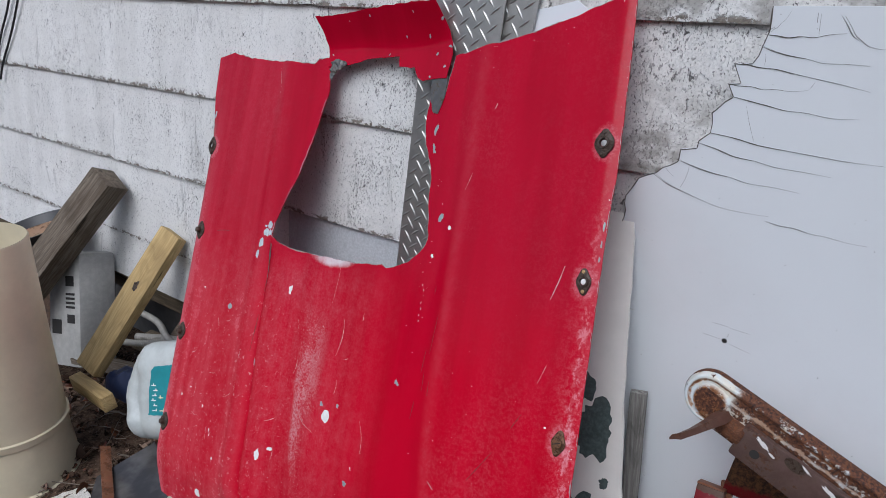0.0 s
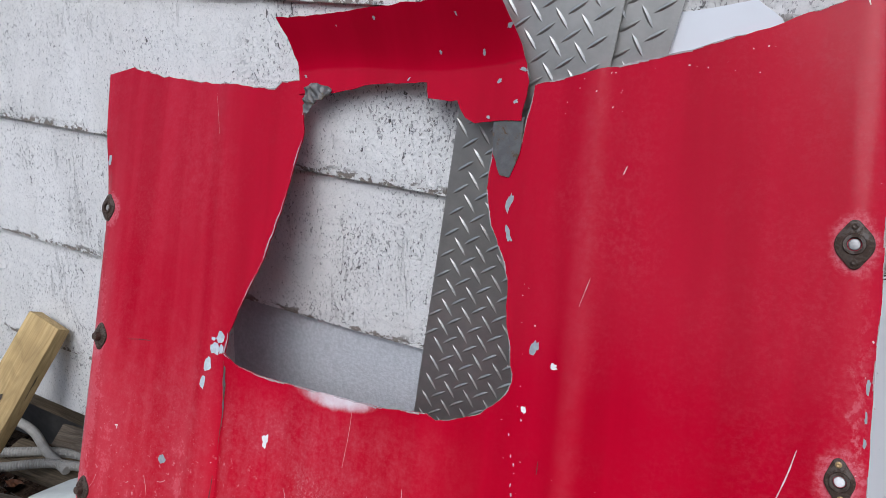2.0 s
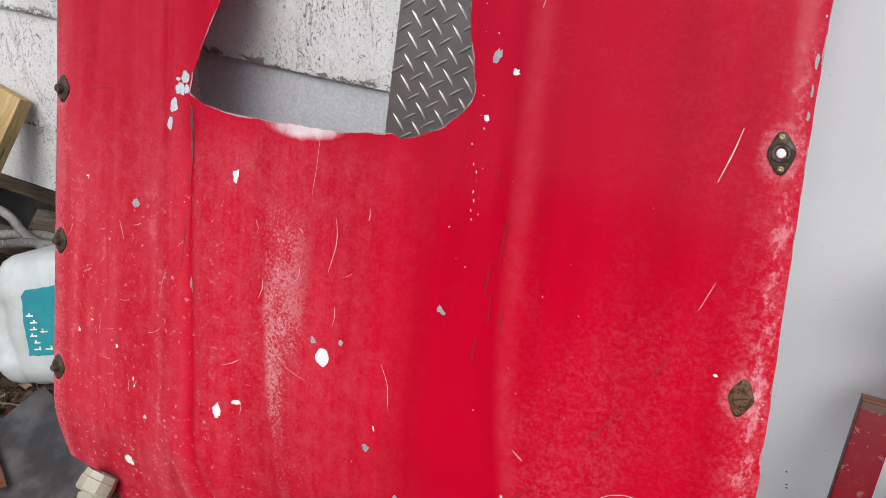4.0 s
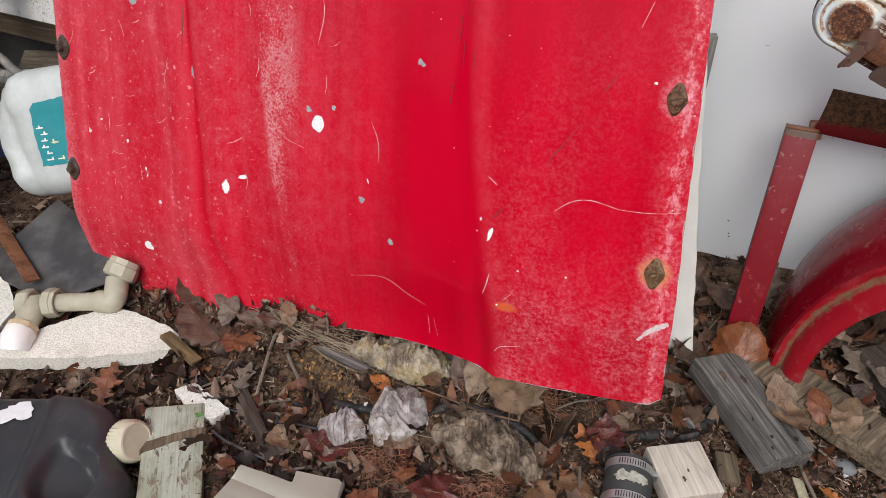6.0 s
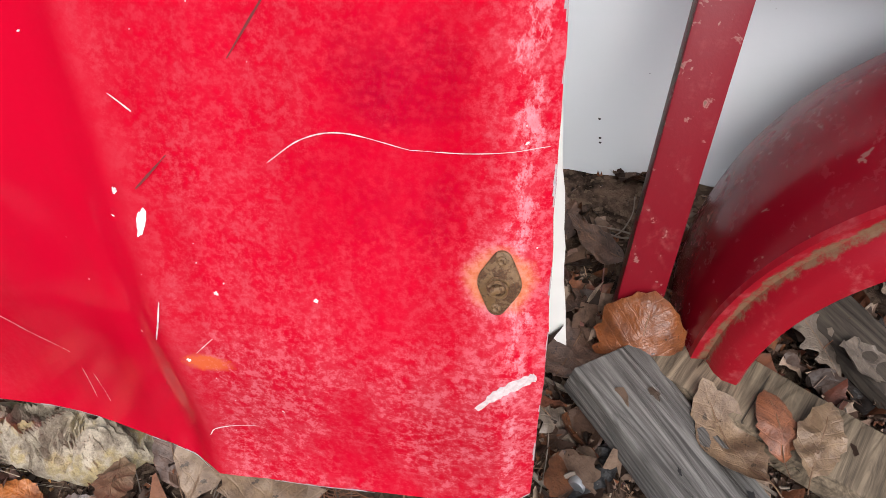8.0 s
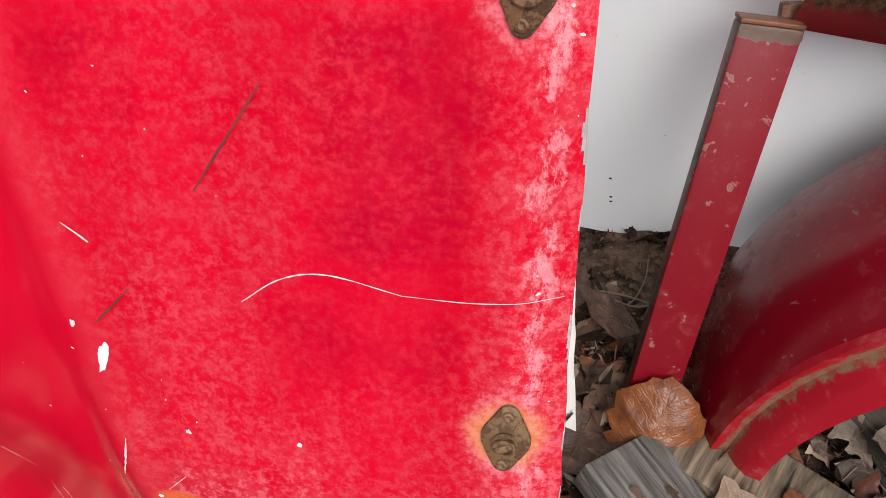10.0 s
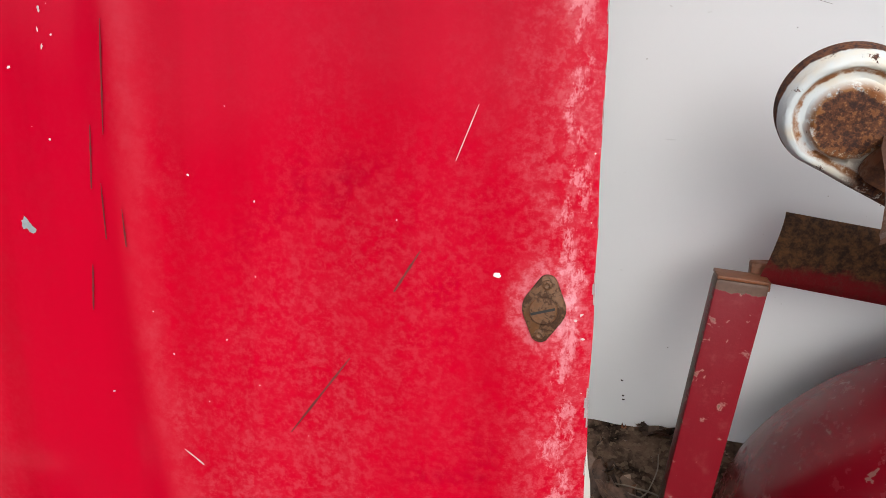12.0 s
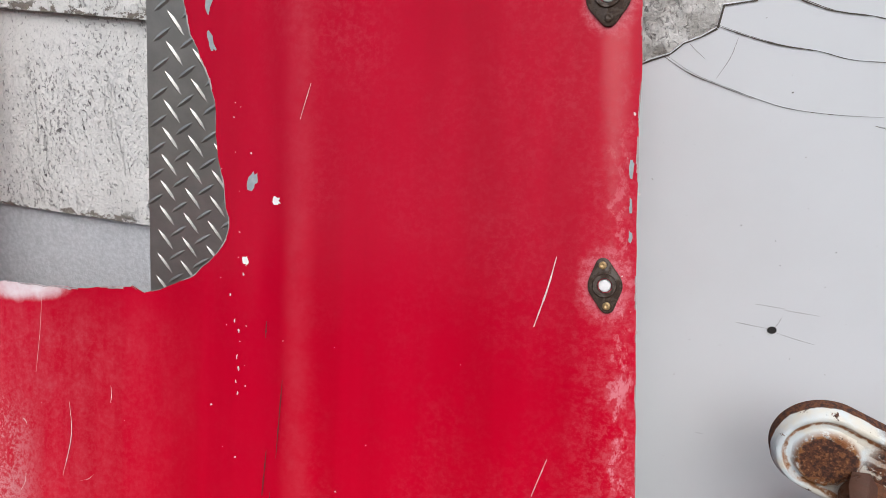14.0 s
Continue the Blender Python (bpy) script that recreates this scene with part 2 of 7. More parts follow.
def rust_material(name, base, rust=(0.11, 0.038, 0.017), amount=0.5, metal=0.0, scale=1.0):
    """Paint broken by rust, with pits."""
    m = Nodes(name)
    big = m.noise(14 * scale, 6, 0.68, None, 0.4)
    fine = m.noise(90 * scale, 5, 0.7)
    mask = m.span(m.math("ADD", m.math("MULTIPLY", big, 0.75), m.math("MULTIPLY", fine, 0.25)), 0.62 - 0.22 * amount, 0.68 - 0.22 * amount)
    halo = m.span(m.math("ADD", m.math("MULTIPLY", big, 0.75), m.math("MULTIPLY", fine, 0.25)), 0.54 - 0.22 * amount, 0.66 - 0.22 * amount)
    rusty = m.mix(m.span(fine, 0.35, 0.7), rust, (rust[0] * 2.4, rust[1] * 2.3, rust[2] * 1.8))
    paint = m.mix(m.span(m.noise(30 * scale, 4), 0.4, 0.7), base, tuple(min(1, c * 1.22 + 0.006) for c in base))
    col = m.mix(mask, m.mix(m.math("MULTIPLY", halo, 0.5), paint, (base[0] * 0.6 + 0.06, base[1] * 0.6 + 0.045, base[2] * 0.6 + 0.03)), rusty)
    m.bump(m.math("ADD", m.math("MULTIPLY", mask, -0.5), m.math("MULTIPLY", fine, 0.5)), 0.4, 0.0015)
    return m.done(col, m.math("ADD", 0.42, m.math("MULTIPLY", mask, 0.42)), metal, 0.4)


def wood_material(name, light, dark, axis=0, rough=0.82, coarse=1.0):
    """Weathered wood with grain along the local x axis and a few cracks."""
    m = Nodes(name)
    s = [46 * coarse, 46 * coarse, 46 * coarse]
    s[axis] = 3.0
    grain = m.noise(1.0, 7, 0.7, m.scaled(*s), 2.2)
    s2 = [260, 260, 260]
    s2[axis] = 6
    fib = m.noise(1.0, 3, 0.6, m.scaled(*s2))
    stain = m.noise(9, 4, 0.6)
    crack = m.span(m.noise(1.0, 5, 0.6, m.scaled(*[v * 0.55 for v in s]), 0.6), 0.635, 0.665)
    col = m.mix(m.span(grain, 0.3, 0.7), dark, light)
    rings = m.noise(1.0, 2, 0.4, m.scaled(*[v * (0.42 if k != axis else 0.8) for k, v in enumerate(s)]), 0.5)
    line = m.span(m.math("ABSOLUTE", m.math("SUBTRACT", m.math("FRACT", m.math("MULTIPLY", rings, 13.0)), 0.5)), 0.20, 0.04)
    col = m.mix(m.math("MULTIPLY", line, 0.28), col, tuple(c * 0.5 for c in dark))
    col = m.mix(m.span(fib, 0.35, 0.75, 0, 0.5), col, tuple(c * 0.55 for c in dark))
    col = m.mix(m.span(stain, 0.5, 0.75, 0, 0.55), col, tuple(c * 0.6 for c in dark))
    col = m.mix(m.math("MULTIPLY", crack, 0.85), col, (0.02, 0.016, 0.012))
    m.bump(m.math("SUBTRACT", m.math("ADD", m.math("MULTIPLY", grain, 0.5), m.math("MULTIPLY", fib, 0.5)), m.math("ADD", m.math("MULTIPLY", crack, 1.2), m.math("MULTIPLY", line, 0.5))), 0.6, 0.0015)
    return m.done(col, rough, 0, 0.25)


def ground_material():
    m = Nodes("damp_soil_with_mulch")
    big = m.noise(3.5, 4, 0.6)
    mid = m.noise(26, 6, 0.7)
    fine = m.noise(150, 5, 0.75)
    bits = m.cells(190, None, "F1", "Color")
    tone = m.axis(0, bits)
    col = m.mix(m.span(mid, 0.32, 0.68), (0.006, 0.004, 0.003), (0.135, 0.086, 0.060))
    col = m.mix(m.span(tone, 0.55, 0.95, 0, 0.75), col, (0.16, 0.112, 0.076))
    col = m.mix(m.span(fine, 0.66, 0.72, 0, 0.7), col, (0.26, 0.21, 0.16))
    col = m.mix(m.span(big, 0.45, 0.7, 0, 0.6), col, (0.045, 0.030, 0.020))
    dx, dy = m.math("DIVIDE", m.math("ADD", m.axis(0), 0.77), 0.13), m.math("DIVIDE", m.math("ADD", m.axis(1), 0.49), 0.065)
    clay = m.math("ADD", m.math("ADD", m.math("MULTIPLY", dx, dx), m.math("MULTIPLY", dy, dy)), m.math("MULTIPLY", m.math("SUBTRACT", mid, 0.5), 3.0))
    col = m.mix(m.span(clay, 1.1, 0.4, 0, 0.8), col, m.mix(m.span(tone, 0.2, 0.8), (0.075, 0.050, 0.032), (0.19, 0.115, 0.050)))
    m.bump(m.math("ADD", m.math("MULTIPLY", fine, 0.6), m.math("ADD", mid, m.math("MULTIPLY", tone, 0.4))), 0.9, 0.008)
    return m.done(col, 0.9, 0, 0.06)


def leaf_material(name="dead_leaves"):
    m = Nodes(name)
    r = m.island()
    n = m.t.nodes.new("ShaderNodeValToRGB")
    n.color_ramp.interpolation = "LINEAR"
    stops = [(0.0, (0.006, 0.004, 0.003)), (0.25, (0.036, 0.021, 0.015)), (0.45, (0.095, 0.056, 0.038)), (0.66, (0.30, 0.215, 0.155)),
             (0.80, (0.075, 0.022, 0.017)), (0.91, (0.16, 0.062, 0.028)), (1.0, (0.012, 0.008, 0.007))]
    while len(n.color_ramp.elements) < len(stops):
        n.color_ramp.elements.new(0.5)
    for e, (p, c) in zip(n.color_ramp.elements, stops):
        e.position, e.color = p, (*c, 1)
    m.plug(r, n.inputs["Fac"])
    blot = m.noise(60, 4, 0.65)
    col = m.mix(m.span(blot, 0.42, 0.7, 0, 0.6), n.outputs["Color"], (0.028, 0.018, 0.013))
    m.bump(m.noise(140, 4), 0.6, 0.003)
    return m.done(col, m.span(blot, 0.3, 0.7, 0.28, 0.65), 0, 0.16)


def plain(name, color, rough=0.6, metal=0.0, vary=0.18, scale=40, bump=0.15, spec=0.5):
    """A painted, moulded or cast surface with faint grime."""
    m = Nodes(name)
    n = m.noise(scale, 5, 0.65)
    g = m.noise(scale * 0.2, 4, 0.6)
    lo = tuple(c * (1 - vary) for c in color)
    col = m.mix(m.span(n, 0.35, 0.7), lo, color)
    col = m.mix(m.span(g, 0.5, 0.8, 0, 0.5), col, tuple(c * (1 - 2 * vary) for c in color))
    m.bump(n, bump, 0.001)
    return m.done(col, rough, metal, spec)


def leaf_single(name, color, dark, rough=(0.36, 0.62)):
    """A dead leaf: midrib, slanting side veins, blotches and spots."""
    m = Nodes(name)
    blot = m.noise(38, 5, 0.7)
    x, y = m.math("ABSOLUTE", m.axis(0)), m.axis(1)
    wob = m.math("MULTIPLY", m.math("SUBTRACT", m.noise(60, 2), 0.5), 0.008)
    lines = m.math("FRACT", m.math("MULTIPLY", m.math("ADD", m.math("SUBTRACT", y, m.math("MULTIPLY", x, 0.85)), wob), 75.0))
    vein = m.math("MAXIMUM", m.span(m.math("ABSOLUTE", m.math("SUBTRACT", lines, 0.5)), 0.09, 0.02), m.span(x, 0.0016, 0.0005))
    net = m.noise(330, 2)
    col = m.mix(m.span(blot, 0.38, 0.68, 0, 0.9), color, dark)
    col = m.mix(m.span(net, 0.45, 0.75, 0, 0.35), col, tuple(c * 0.6 for c in color))
    col = m.mix(m.math("MULTIPLY", vein, 0.16), col, tuple(min(1, c * 1.5 + 0.02) for c in color))
    col = m.mix(m.span(m.noise(95, 3), 0.66, 0.7, 0, 0.8), col, tuple(c * 0.3 for c in dark))
    m.bump(m.math("ADD", m.math("MULTIPLY", vein, -0.3), m.math("ADD", net, m.math("MULTIPLY", blot, 1.5))), 0.5, 0.002)
    return m.done(col, m.span(blot, 0.3, 0.7, *rough), 0, 0.45)


def lichen_wood():
    """Old pale green paint, flaking to grey wood in streaks along the grain."""
    m = Nodes("flaking_pale_green_paint")
    grain = m.noise(1.0, 6, 0.7, m.scaled(4, 55, 55), 1.5)
    flake = m.noise(1.0, 6, 0.75, m.scaled(35, 70, 70), 0.6)
    cloud = m.noise(14, 4, 0.6)
    fib = m.noise(1.0, 3, 0.6, m.scaled(8, 300, 300))
    paint = m.mix(m.span(cloud, 0.35, 0.65), (0.40, 0.42, 0.35), (0.29, 0.30, 0.22))
    paint = m.mix(m.span(fib, 0.4, 0.7, 0, 0.5), paint, (0.20, 0.20, 0.15))
    wood = m.mix(m.span(grain, 0.35, 0.65), (0.085, 0.068, 0.05), (0.22, 0.18, 0.13))
    bare = m.span(m.math("ADD", m.math("MULTIPLY", flake, 0.6), m.math("MULTIPLY", grain, 0.4)), 0.52, 0.57)
    col = m.mix(bare, paint, wood)
    m.bump(m.math("SUBTRACT", m.math("MULTIPLY", fib, 0.5), bare), 0.6, 0.0018)
    return m.done(col, 0.85, 0, 0.2)


SIDING = siding_material()
SIDING_GREY = plain("smooth_grey_siding_paint", (0.53, 0.55, 0.565), 0.75, 0, 0.2, 170, 1.0, 0.3)
RED = hood_material()
RED_GLOSS = hood_material(True)
PANEL = panel_material()
SOIL = ground_material()
LEAVES = leaf_material()
CHIP = plain("chipped_primer_grey", (0.33, 0.37, 0.38), 0.6, 0.1, 0.2, 120)
CHIP_WHITE = plain("chipped_to_white", (0.80, 0.78, 0.76), 0.6, 0, 0.1, 150)
PALE_CHIP = plain("chipped_pale_blue_primer", (0.52, 0.58, 0.61), 0.6, 0, 0.25, 120)
CRACK = plain("grey_brown_crack", (0.11, 0.095, 0.08), 0.9, 0, 0.3, 60)
DARK_LINE = plain("dark_crack", (0.03, 0.028, 0.026), 0.9, 0, 0.1, 100)
TREAD = plain("diamond_tread_aluminium", (0.50, 0.495, 0.465), 0.45, 0.85, 0.15, 25, 0.1)
RUSTBRASS = rust_material("rusty_fastener", (0.13, 0.055, 0.02), (0.036, 0.016, 0.008), 0.6, 0.0, 11.0)
DARKRUST = rust_material("dark_rusty_fastener", (0.046, 0.030, 0.022), (0.024, 0.014, 0.010), 0.6, 0.0, 11.0)


def worn_red(name, wide, long, red, gloss, wear=1.0):
    """Red paint with pink scuffs, worn to brown steel along the edges of a tube."""
    m = Nodes(name)
    big, fine = m.noise(26, 5, 0.7), m.noise(110, 4, 0.7)
    edge = m.span(m.math("ABSOLUTE", m.axis(0)), wide - 0.004, wide)
    top = m.span(m.axis(1), long - 0.016, long - 0.004)
    edge = m.math("MAXIMUM", edge, m.math("MULTIPLY", top, 1.7))
    scuff = m.span(m.math("ADD", m.math("MULTIPLY", big, 0.7), m.math("MULTIPLY", fine, 0.3)), 0.50, 0.68)
    col = m.mix(m.math("MULTIPLY", scuff, 0.26 * wear), red, (0.34, 0.085, 0.08))
    # small dull pink-grey knocks, a few of them with a rusty core
    knock = m.math("ADD", m.math("MULTIPLY", m.noise(62, 3, 0.6, None, 0.5), 0.8), m.math("MULTIPLY", fine, 0.2))
    col = m.mix(m.span(knock, 0.605 + 0.05 * (1 - wear), 0.635 + 0.05 * (1 - wear), 0, 0.65), col, (0.30, 0.15, 0.13))
    col = m.mix(m.span(knock, 0.655, 0.67, 0, 0.8 * wear), col, (0.13, 0.085, 0.055))
    bare = m.span(m.math("ADD", m.math("ADD", m.math("MULTIPLY", big, 0.55), m.math("MULTIPLY", fine, 0.45)), m.math("MULTIPLY", edge, 0.24)), 0.64 + 0.06 * (1 - wear), 0.68 + 0.06 * (1 - wear))
    col = m.mix(bare, col, m.mix(fine, (0.045, 0.022, 0.015), (0.15, 0.085, 0.055)))
    m.bump(m.math("SUBTRACT", fine, bare), 0.2, 0.0012)
    return m.done(col, m.span(scuff, 0, 1, gloss, gloss + 0.2), 0, 0.4)


RED_STEEL = worn_red("red_paint_on_steel", 0.0285, 0.259, (0.165, 0.0015, 0.008), 0.42)
RUST = rust_material("bare_rust", (0.16, 0.055, 0.022), (0.075, 0.03, 0.016), 0.6, 0, 1.6)
FENDER = worn_red("dull_red_fender_paint", 9.0, 9.0, (0.17, 0.0015, 0.008), 0.22, 0.35)
GREY_WOOD = wood_material("weathered_grey_wood", (0.22, 0.205, 0.185), (0.055, 0.049, 0.043), 0, 0.82, 1.5)
SILVER_WOOD = wood_material("silvery_weathered_wood", (0.36, 0.345, 0.315), (0.16, 0.15, 0.135), 0, 0.8, 1.2)
YELLOW_BROWN = wood_material("split_yellow_brown_wood", (0.30, 0.20, 0.09), (0.085, 0.055, 0.03))
DARK_WOOD = wood_material("dark_rotten_wood", (0.10, 0.08, 0.06), (0.035, 0.026, 0.020))
BROWN_WOOD = wood_material("weathered_brown_wood", (0.20, 0.155, 0.10), (0.085, 0.064, 0.042))
PALE_WOOD = wood_material("bleached_cut_pine", (0.62, 0.57, 0.50), (0.48, 0.41, 0.33), 0, 0.75, 0.5)
YELLOW_WOOD = wood_material("treated_yellow_pine", (0.56, 0.41, 0.19), (0.42, 0.29, 0.125), 0, 0.75, 0.6)
CROSS_WOOD = wood_material("cross_grained_brown_board", (0.29, 0.22, 0.145), (0.065, 0.048, 0.032), 1, 0.82, 0.9)
POST_WOOD = wood_material("old_grey_brown_post", (0.25, 0.21, 0.165), (0.10, 0.075, 0.052))
LICHEN_WOOD = lichen_wood()


# ---- mesh helpers ----
def finish(bm, name, smooth=True):
    me = bpy.data.meshes.new(name)
    bm.to_mesh(me)
    bm.free()
    if smooth:
        me.polygons.foreach_set("use_smooth", [True] * len(me.polygons))
        me.set_sharp_from_angle(angle=radians(38))
    return me


def part(name, bm, material, parent=None, label="", at=None, smooth=True):
    """Links a bmesh as one mesh object, under a thing or a part if one is given."""
    me = bm if isinstance(bm, bpy.types.Mesh) else finish(bm, name, smooth)
    if not me.materials:
        me.materials.append(material)
    ob = new(name, me)
    if parent:
        ob.parent = parent
    if at is not None:
        ob.matrix_basis = at
    return tagged(ob, label) if label else ob


def thing(name, at, label, category, group="", kind=""):
    ob = new(name)
    ob.empty_display_size = 0.05
    ob.matrix_basis = at
    return tagged(ob, label, category, group, kind)


def frame_of(origin, x, y):
    """A pose with its local x along x and its local z square to x and y."""
    x = Vector(x).normalized()
    z = x.cross(Vector(y)).normalized()
    y = z.cross(x)
    m = Matrix((x, y, z)).transposed().to_4x4()
    m.translation = Vector(origin)
    return m


def add_box(bm, sx, sy, sz, at=None, bevel=0.0, cuts=0):
    made = bmesh.ops.create_cube(bm, size=1.0)
    vs = made["verts"]
    bmesh.ops.scale(bm, vec=(sx, sy, sz), verts=vs)
    es = list({e for v in vs for e in v.link_edges})
    if bevel:
        made = bmesh.ops.bevel(bm, geom=es, offset=bevel, segments=2, profile=0.6, affect="EDGES")
        vs = list({v for f in made["faces"] for v in f.verts} | {v for v in vs if v.is_valid})
    if at is not None:
        bmesh.ops.transform(bm, matrix=at, verts=vs)
    return vs


def add_tube(bm, rings, sides=24, cap=True):
    """A lathe or pipe: rings are (matrix or height, radius)."""
    loops = []
    for at, r in rings:
        at = at if isinstance(at, Matrix) else Matrix.Translation((0, 0, at))
        loops.append([bm.verts.new(at @ Vector((r * math.cos(2 * math.pi * k / sides), r * math.sin(2 * math.pi * k / sides), 0))) for k in range(sides)])
    for a, b in zip(loops, loops[1:]):
        for k in range(sides):
            bm.faces.new((a[k], a[(k + 1) % sides], b[(k + 1) % sides], b[k]))
    if cap:
        bm.faces.new(loops[0][::-1])
        bm.faces.new(loops[-1])
    return loops


def add_path(bm, points, radius, sides=10, wave=None):
    """A pipe along a smooth line through the points."""
    pts = smooth_line(points, 10)
    rings = []
    for k, p in enumerate(pts):
        d = (pts[min(k + 1, len(pts) - 1)] - pts[max(k - 1, 0)]).normalized()
        q = d.to_track_quat("Z", "Y").to_matrix().to_4x4()
        q.translation = p
        rings.append((q, radius * (wave(k) if wave else 1)))
    return add_tube(bm, rings, sides)


def smooth_line(points, steps=8):
    """Catmull-Rom through the points."""
    p = [Vector(a) for a in points]
    p = [2 * p[0] - p[1], *p, 2 * p[-1] - p[-2]]
    out = []
    for a, b, c, d in zip(p, p[1:], p[2:], p[3:]):
        for k in range(steps):
            s = k / steps
            out.append(0.5 * (2 * b + (c - a) * s + (2 * a - 5 * b + 4 * c - d) * s * s + (3 * b - a - 3 * c + d) * s**3))
    return [*out, p[-2]]


def smoothstep(lo, hi, x):
    s = min(1, max(0, (x - lo) / (hi - lo)))
    return s * s * (3 - 2 * s)


def rough_edge(points, step, amount, seed=0, closed=True):
    """The outline in small steps, with a torn edge."""
    rng = random.Random(seed)
    pts = [Vector((*p, 0)[:2]) for p in points]
    out = []
    for a, b in zip(pts, pts[1:] + (pts[:1] if closed else [])):
        n = max(1, int((b - a).length / step))
        side = Vector((-(b - a).y, (b - a).x)).normalized()
        for k in range(n):
            j = amount * (noise.noise((a.x * 9 + k * 0.37, a.y * 9, seed)) + rng.uniform(-0.5, 0.5)) if k else 0
            out.append(a.lerp(b, k / n) + side * j)
    return out if closed else [*out, pts[-1]]


def fill_sheet(outline, holes, step, height=None, thick=0.001, name="sheet"):
    """A sheet with holes, meshed with inner points; height(x, y) lifts it along z, and it is thick towards -z."""
    from mathutils.geometry import delaunay_2d_cdt
    verts, edges = [], []
    for ring in (outline, *holes):
        n = len(verts)
        verts += [Vector(p) for p in ring]
        edges += [(n + k, n + (k + 1) % len(ring)) for k in range(len(ring))]
    xs, ys = [p[0] for p in outline], [p[1] for p in outline]
    x0, x1, y0, y1 = min(xs), max(xs), min(ys), max(ys)

    def inside(p, ring):
        hit = False
        for a, b in zip(ring, [*ring[1:], ring[0]]):
            if (a[1] > p[1]) != (b[1] > p[1]) and p[0] < (b[0] - a[0]) * (p[1] - a[1]) / (b[1] - a[1]) + a[0]:
                hit = not hit
        return hit

    for i in range(1, int((x1 - x0) / step) + 1):
        for j in range(1, int((y1 - y0) / step) + 1):
            p = (x0 + i * step, y0 + j * step)
            if inside(p, outline) and not any(inside(p, h) for h in holes):
                verts.append(Vector(p))
    v, _, faces, *_ = delaunay_2d_cdt(verts, edges, [], 0, 1e-5)
    bm = bmesh.new()
    top = [bm.verts.new((p.x, p.y, height(p.x, p.y) if height else 0)) for p in v]
    for tri in faces:
        mid = sum((v[k] for k in tri), Vector((0, 0))) / len(tri)
        if inside(mid, outline) and not any(inside(mid, h) for h in holes):
            bm.faces.new([top[k] for k in tri])
    loose = [q for q in bm.verts if not q.link_faces]
    bmesh.ops.delete(bm, geom=loose, context="VERTS")
    bmesh.ops.recalc_face_normals(bm, faces=bm.faces)
    up = sum(f.normal.z for f in bm.faces)
    if up < 0:
        bmesh.ops.reverse_faces(bm, faces=bm.faces)
    if thick:
        rim = [e for e in bm.edges if len(e.link_faces) == 1]
        made = bmesh.ops.duplicate(bm, geom=[*bm.verts, *bm.edges, *bm.faces])
        low = made["vert_map"]
        back = [g for g in made["geom"] if isinstance(g, bmesh.types.BMFace)]
        pair = {q: low[q] for q in low if isinstance(q, bmesh.types.BMVert)}
        for q in [g for g in made["geom"] if isinstance(g, bmesh.types.BMVert)]:
            q.co.z -= thick
        bmesh.ops.reverse_faces(bm, faces=back)
        for e in rim:
            a, b = e.verts
            if a in pair and b in pair:
                bm.faces.new((a, b, pair[b], pair[a]))
        bmesh.ops.recalc_face_normals(bm, faces=bm.faces)
    return bm


# ---- the ground ----
def ground_z(x, y):
    cx, cy = min(0.6, max(-2.4, x)), min(0.06, max(-1.5, y))
    z = 0.05 + 0.07 * (cx + 0.2) + 0.12 * (cy + 0.4)
    z += 0.055 * math.exp(-((x + 0.95) / 0.38) ** 2 - ((y + 0.40) / 0.11) ** 2)
    near = math.exp(-((x + 0.7) / 1.8) ** 2 - ((y + 0.5) / 1.2) ** 2)
    z += near * (0.014 * noise.noise((x * 5, y * 5, 1)) + 0.007 * noise.noise((x * 17, y * 17, 4)) + 0.005 * noise.noise((x * 50, y * 50, 7)))
    return z


def spread(a, b, fine, far):
    """Steps that are fine from a to b and widen outwards."""
    out = list(np.arange(a, b, fine))
    top = out[-1]
    for sign in (-1, 1):
        p, s = (a, fine) if sign < 0 else (top, fine)
        while abs(p) < far:
            s *= 1.35
            p += sign * s
            out.append(p)
    return sorted(out)


def build_ground():
    xs, ys = spread(-2.3, 0.6, 0.014, 300), spread(-1.2, 0.1, 0.014, 300)
    bm = bmesh.new()
    rows = [[bm.verts.new((x, y, ground_z(x, y))) for x in xs] for y in ys]
    for a, b in zip(rows, rows[1:]):
        for k in range(len(xs) - 1):
            bm.faces.new((a[k], a[k + 1], b[k + 1], b[k]))
    ob = part("ground", bm, SOIL)
    tagged(ob, "dark damp soil with rotting leaves and wood mulch", "ground", kind="structure")


build_ground()


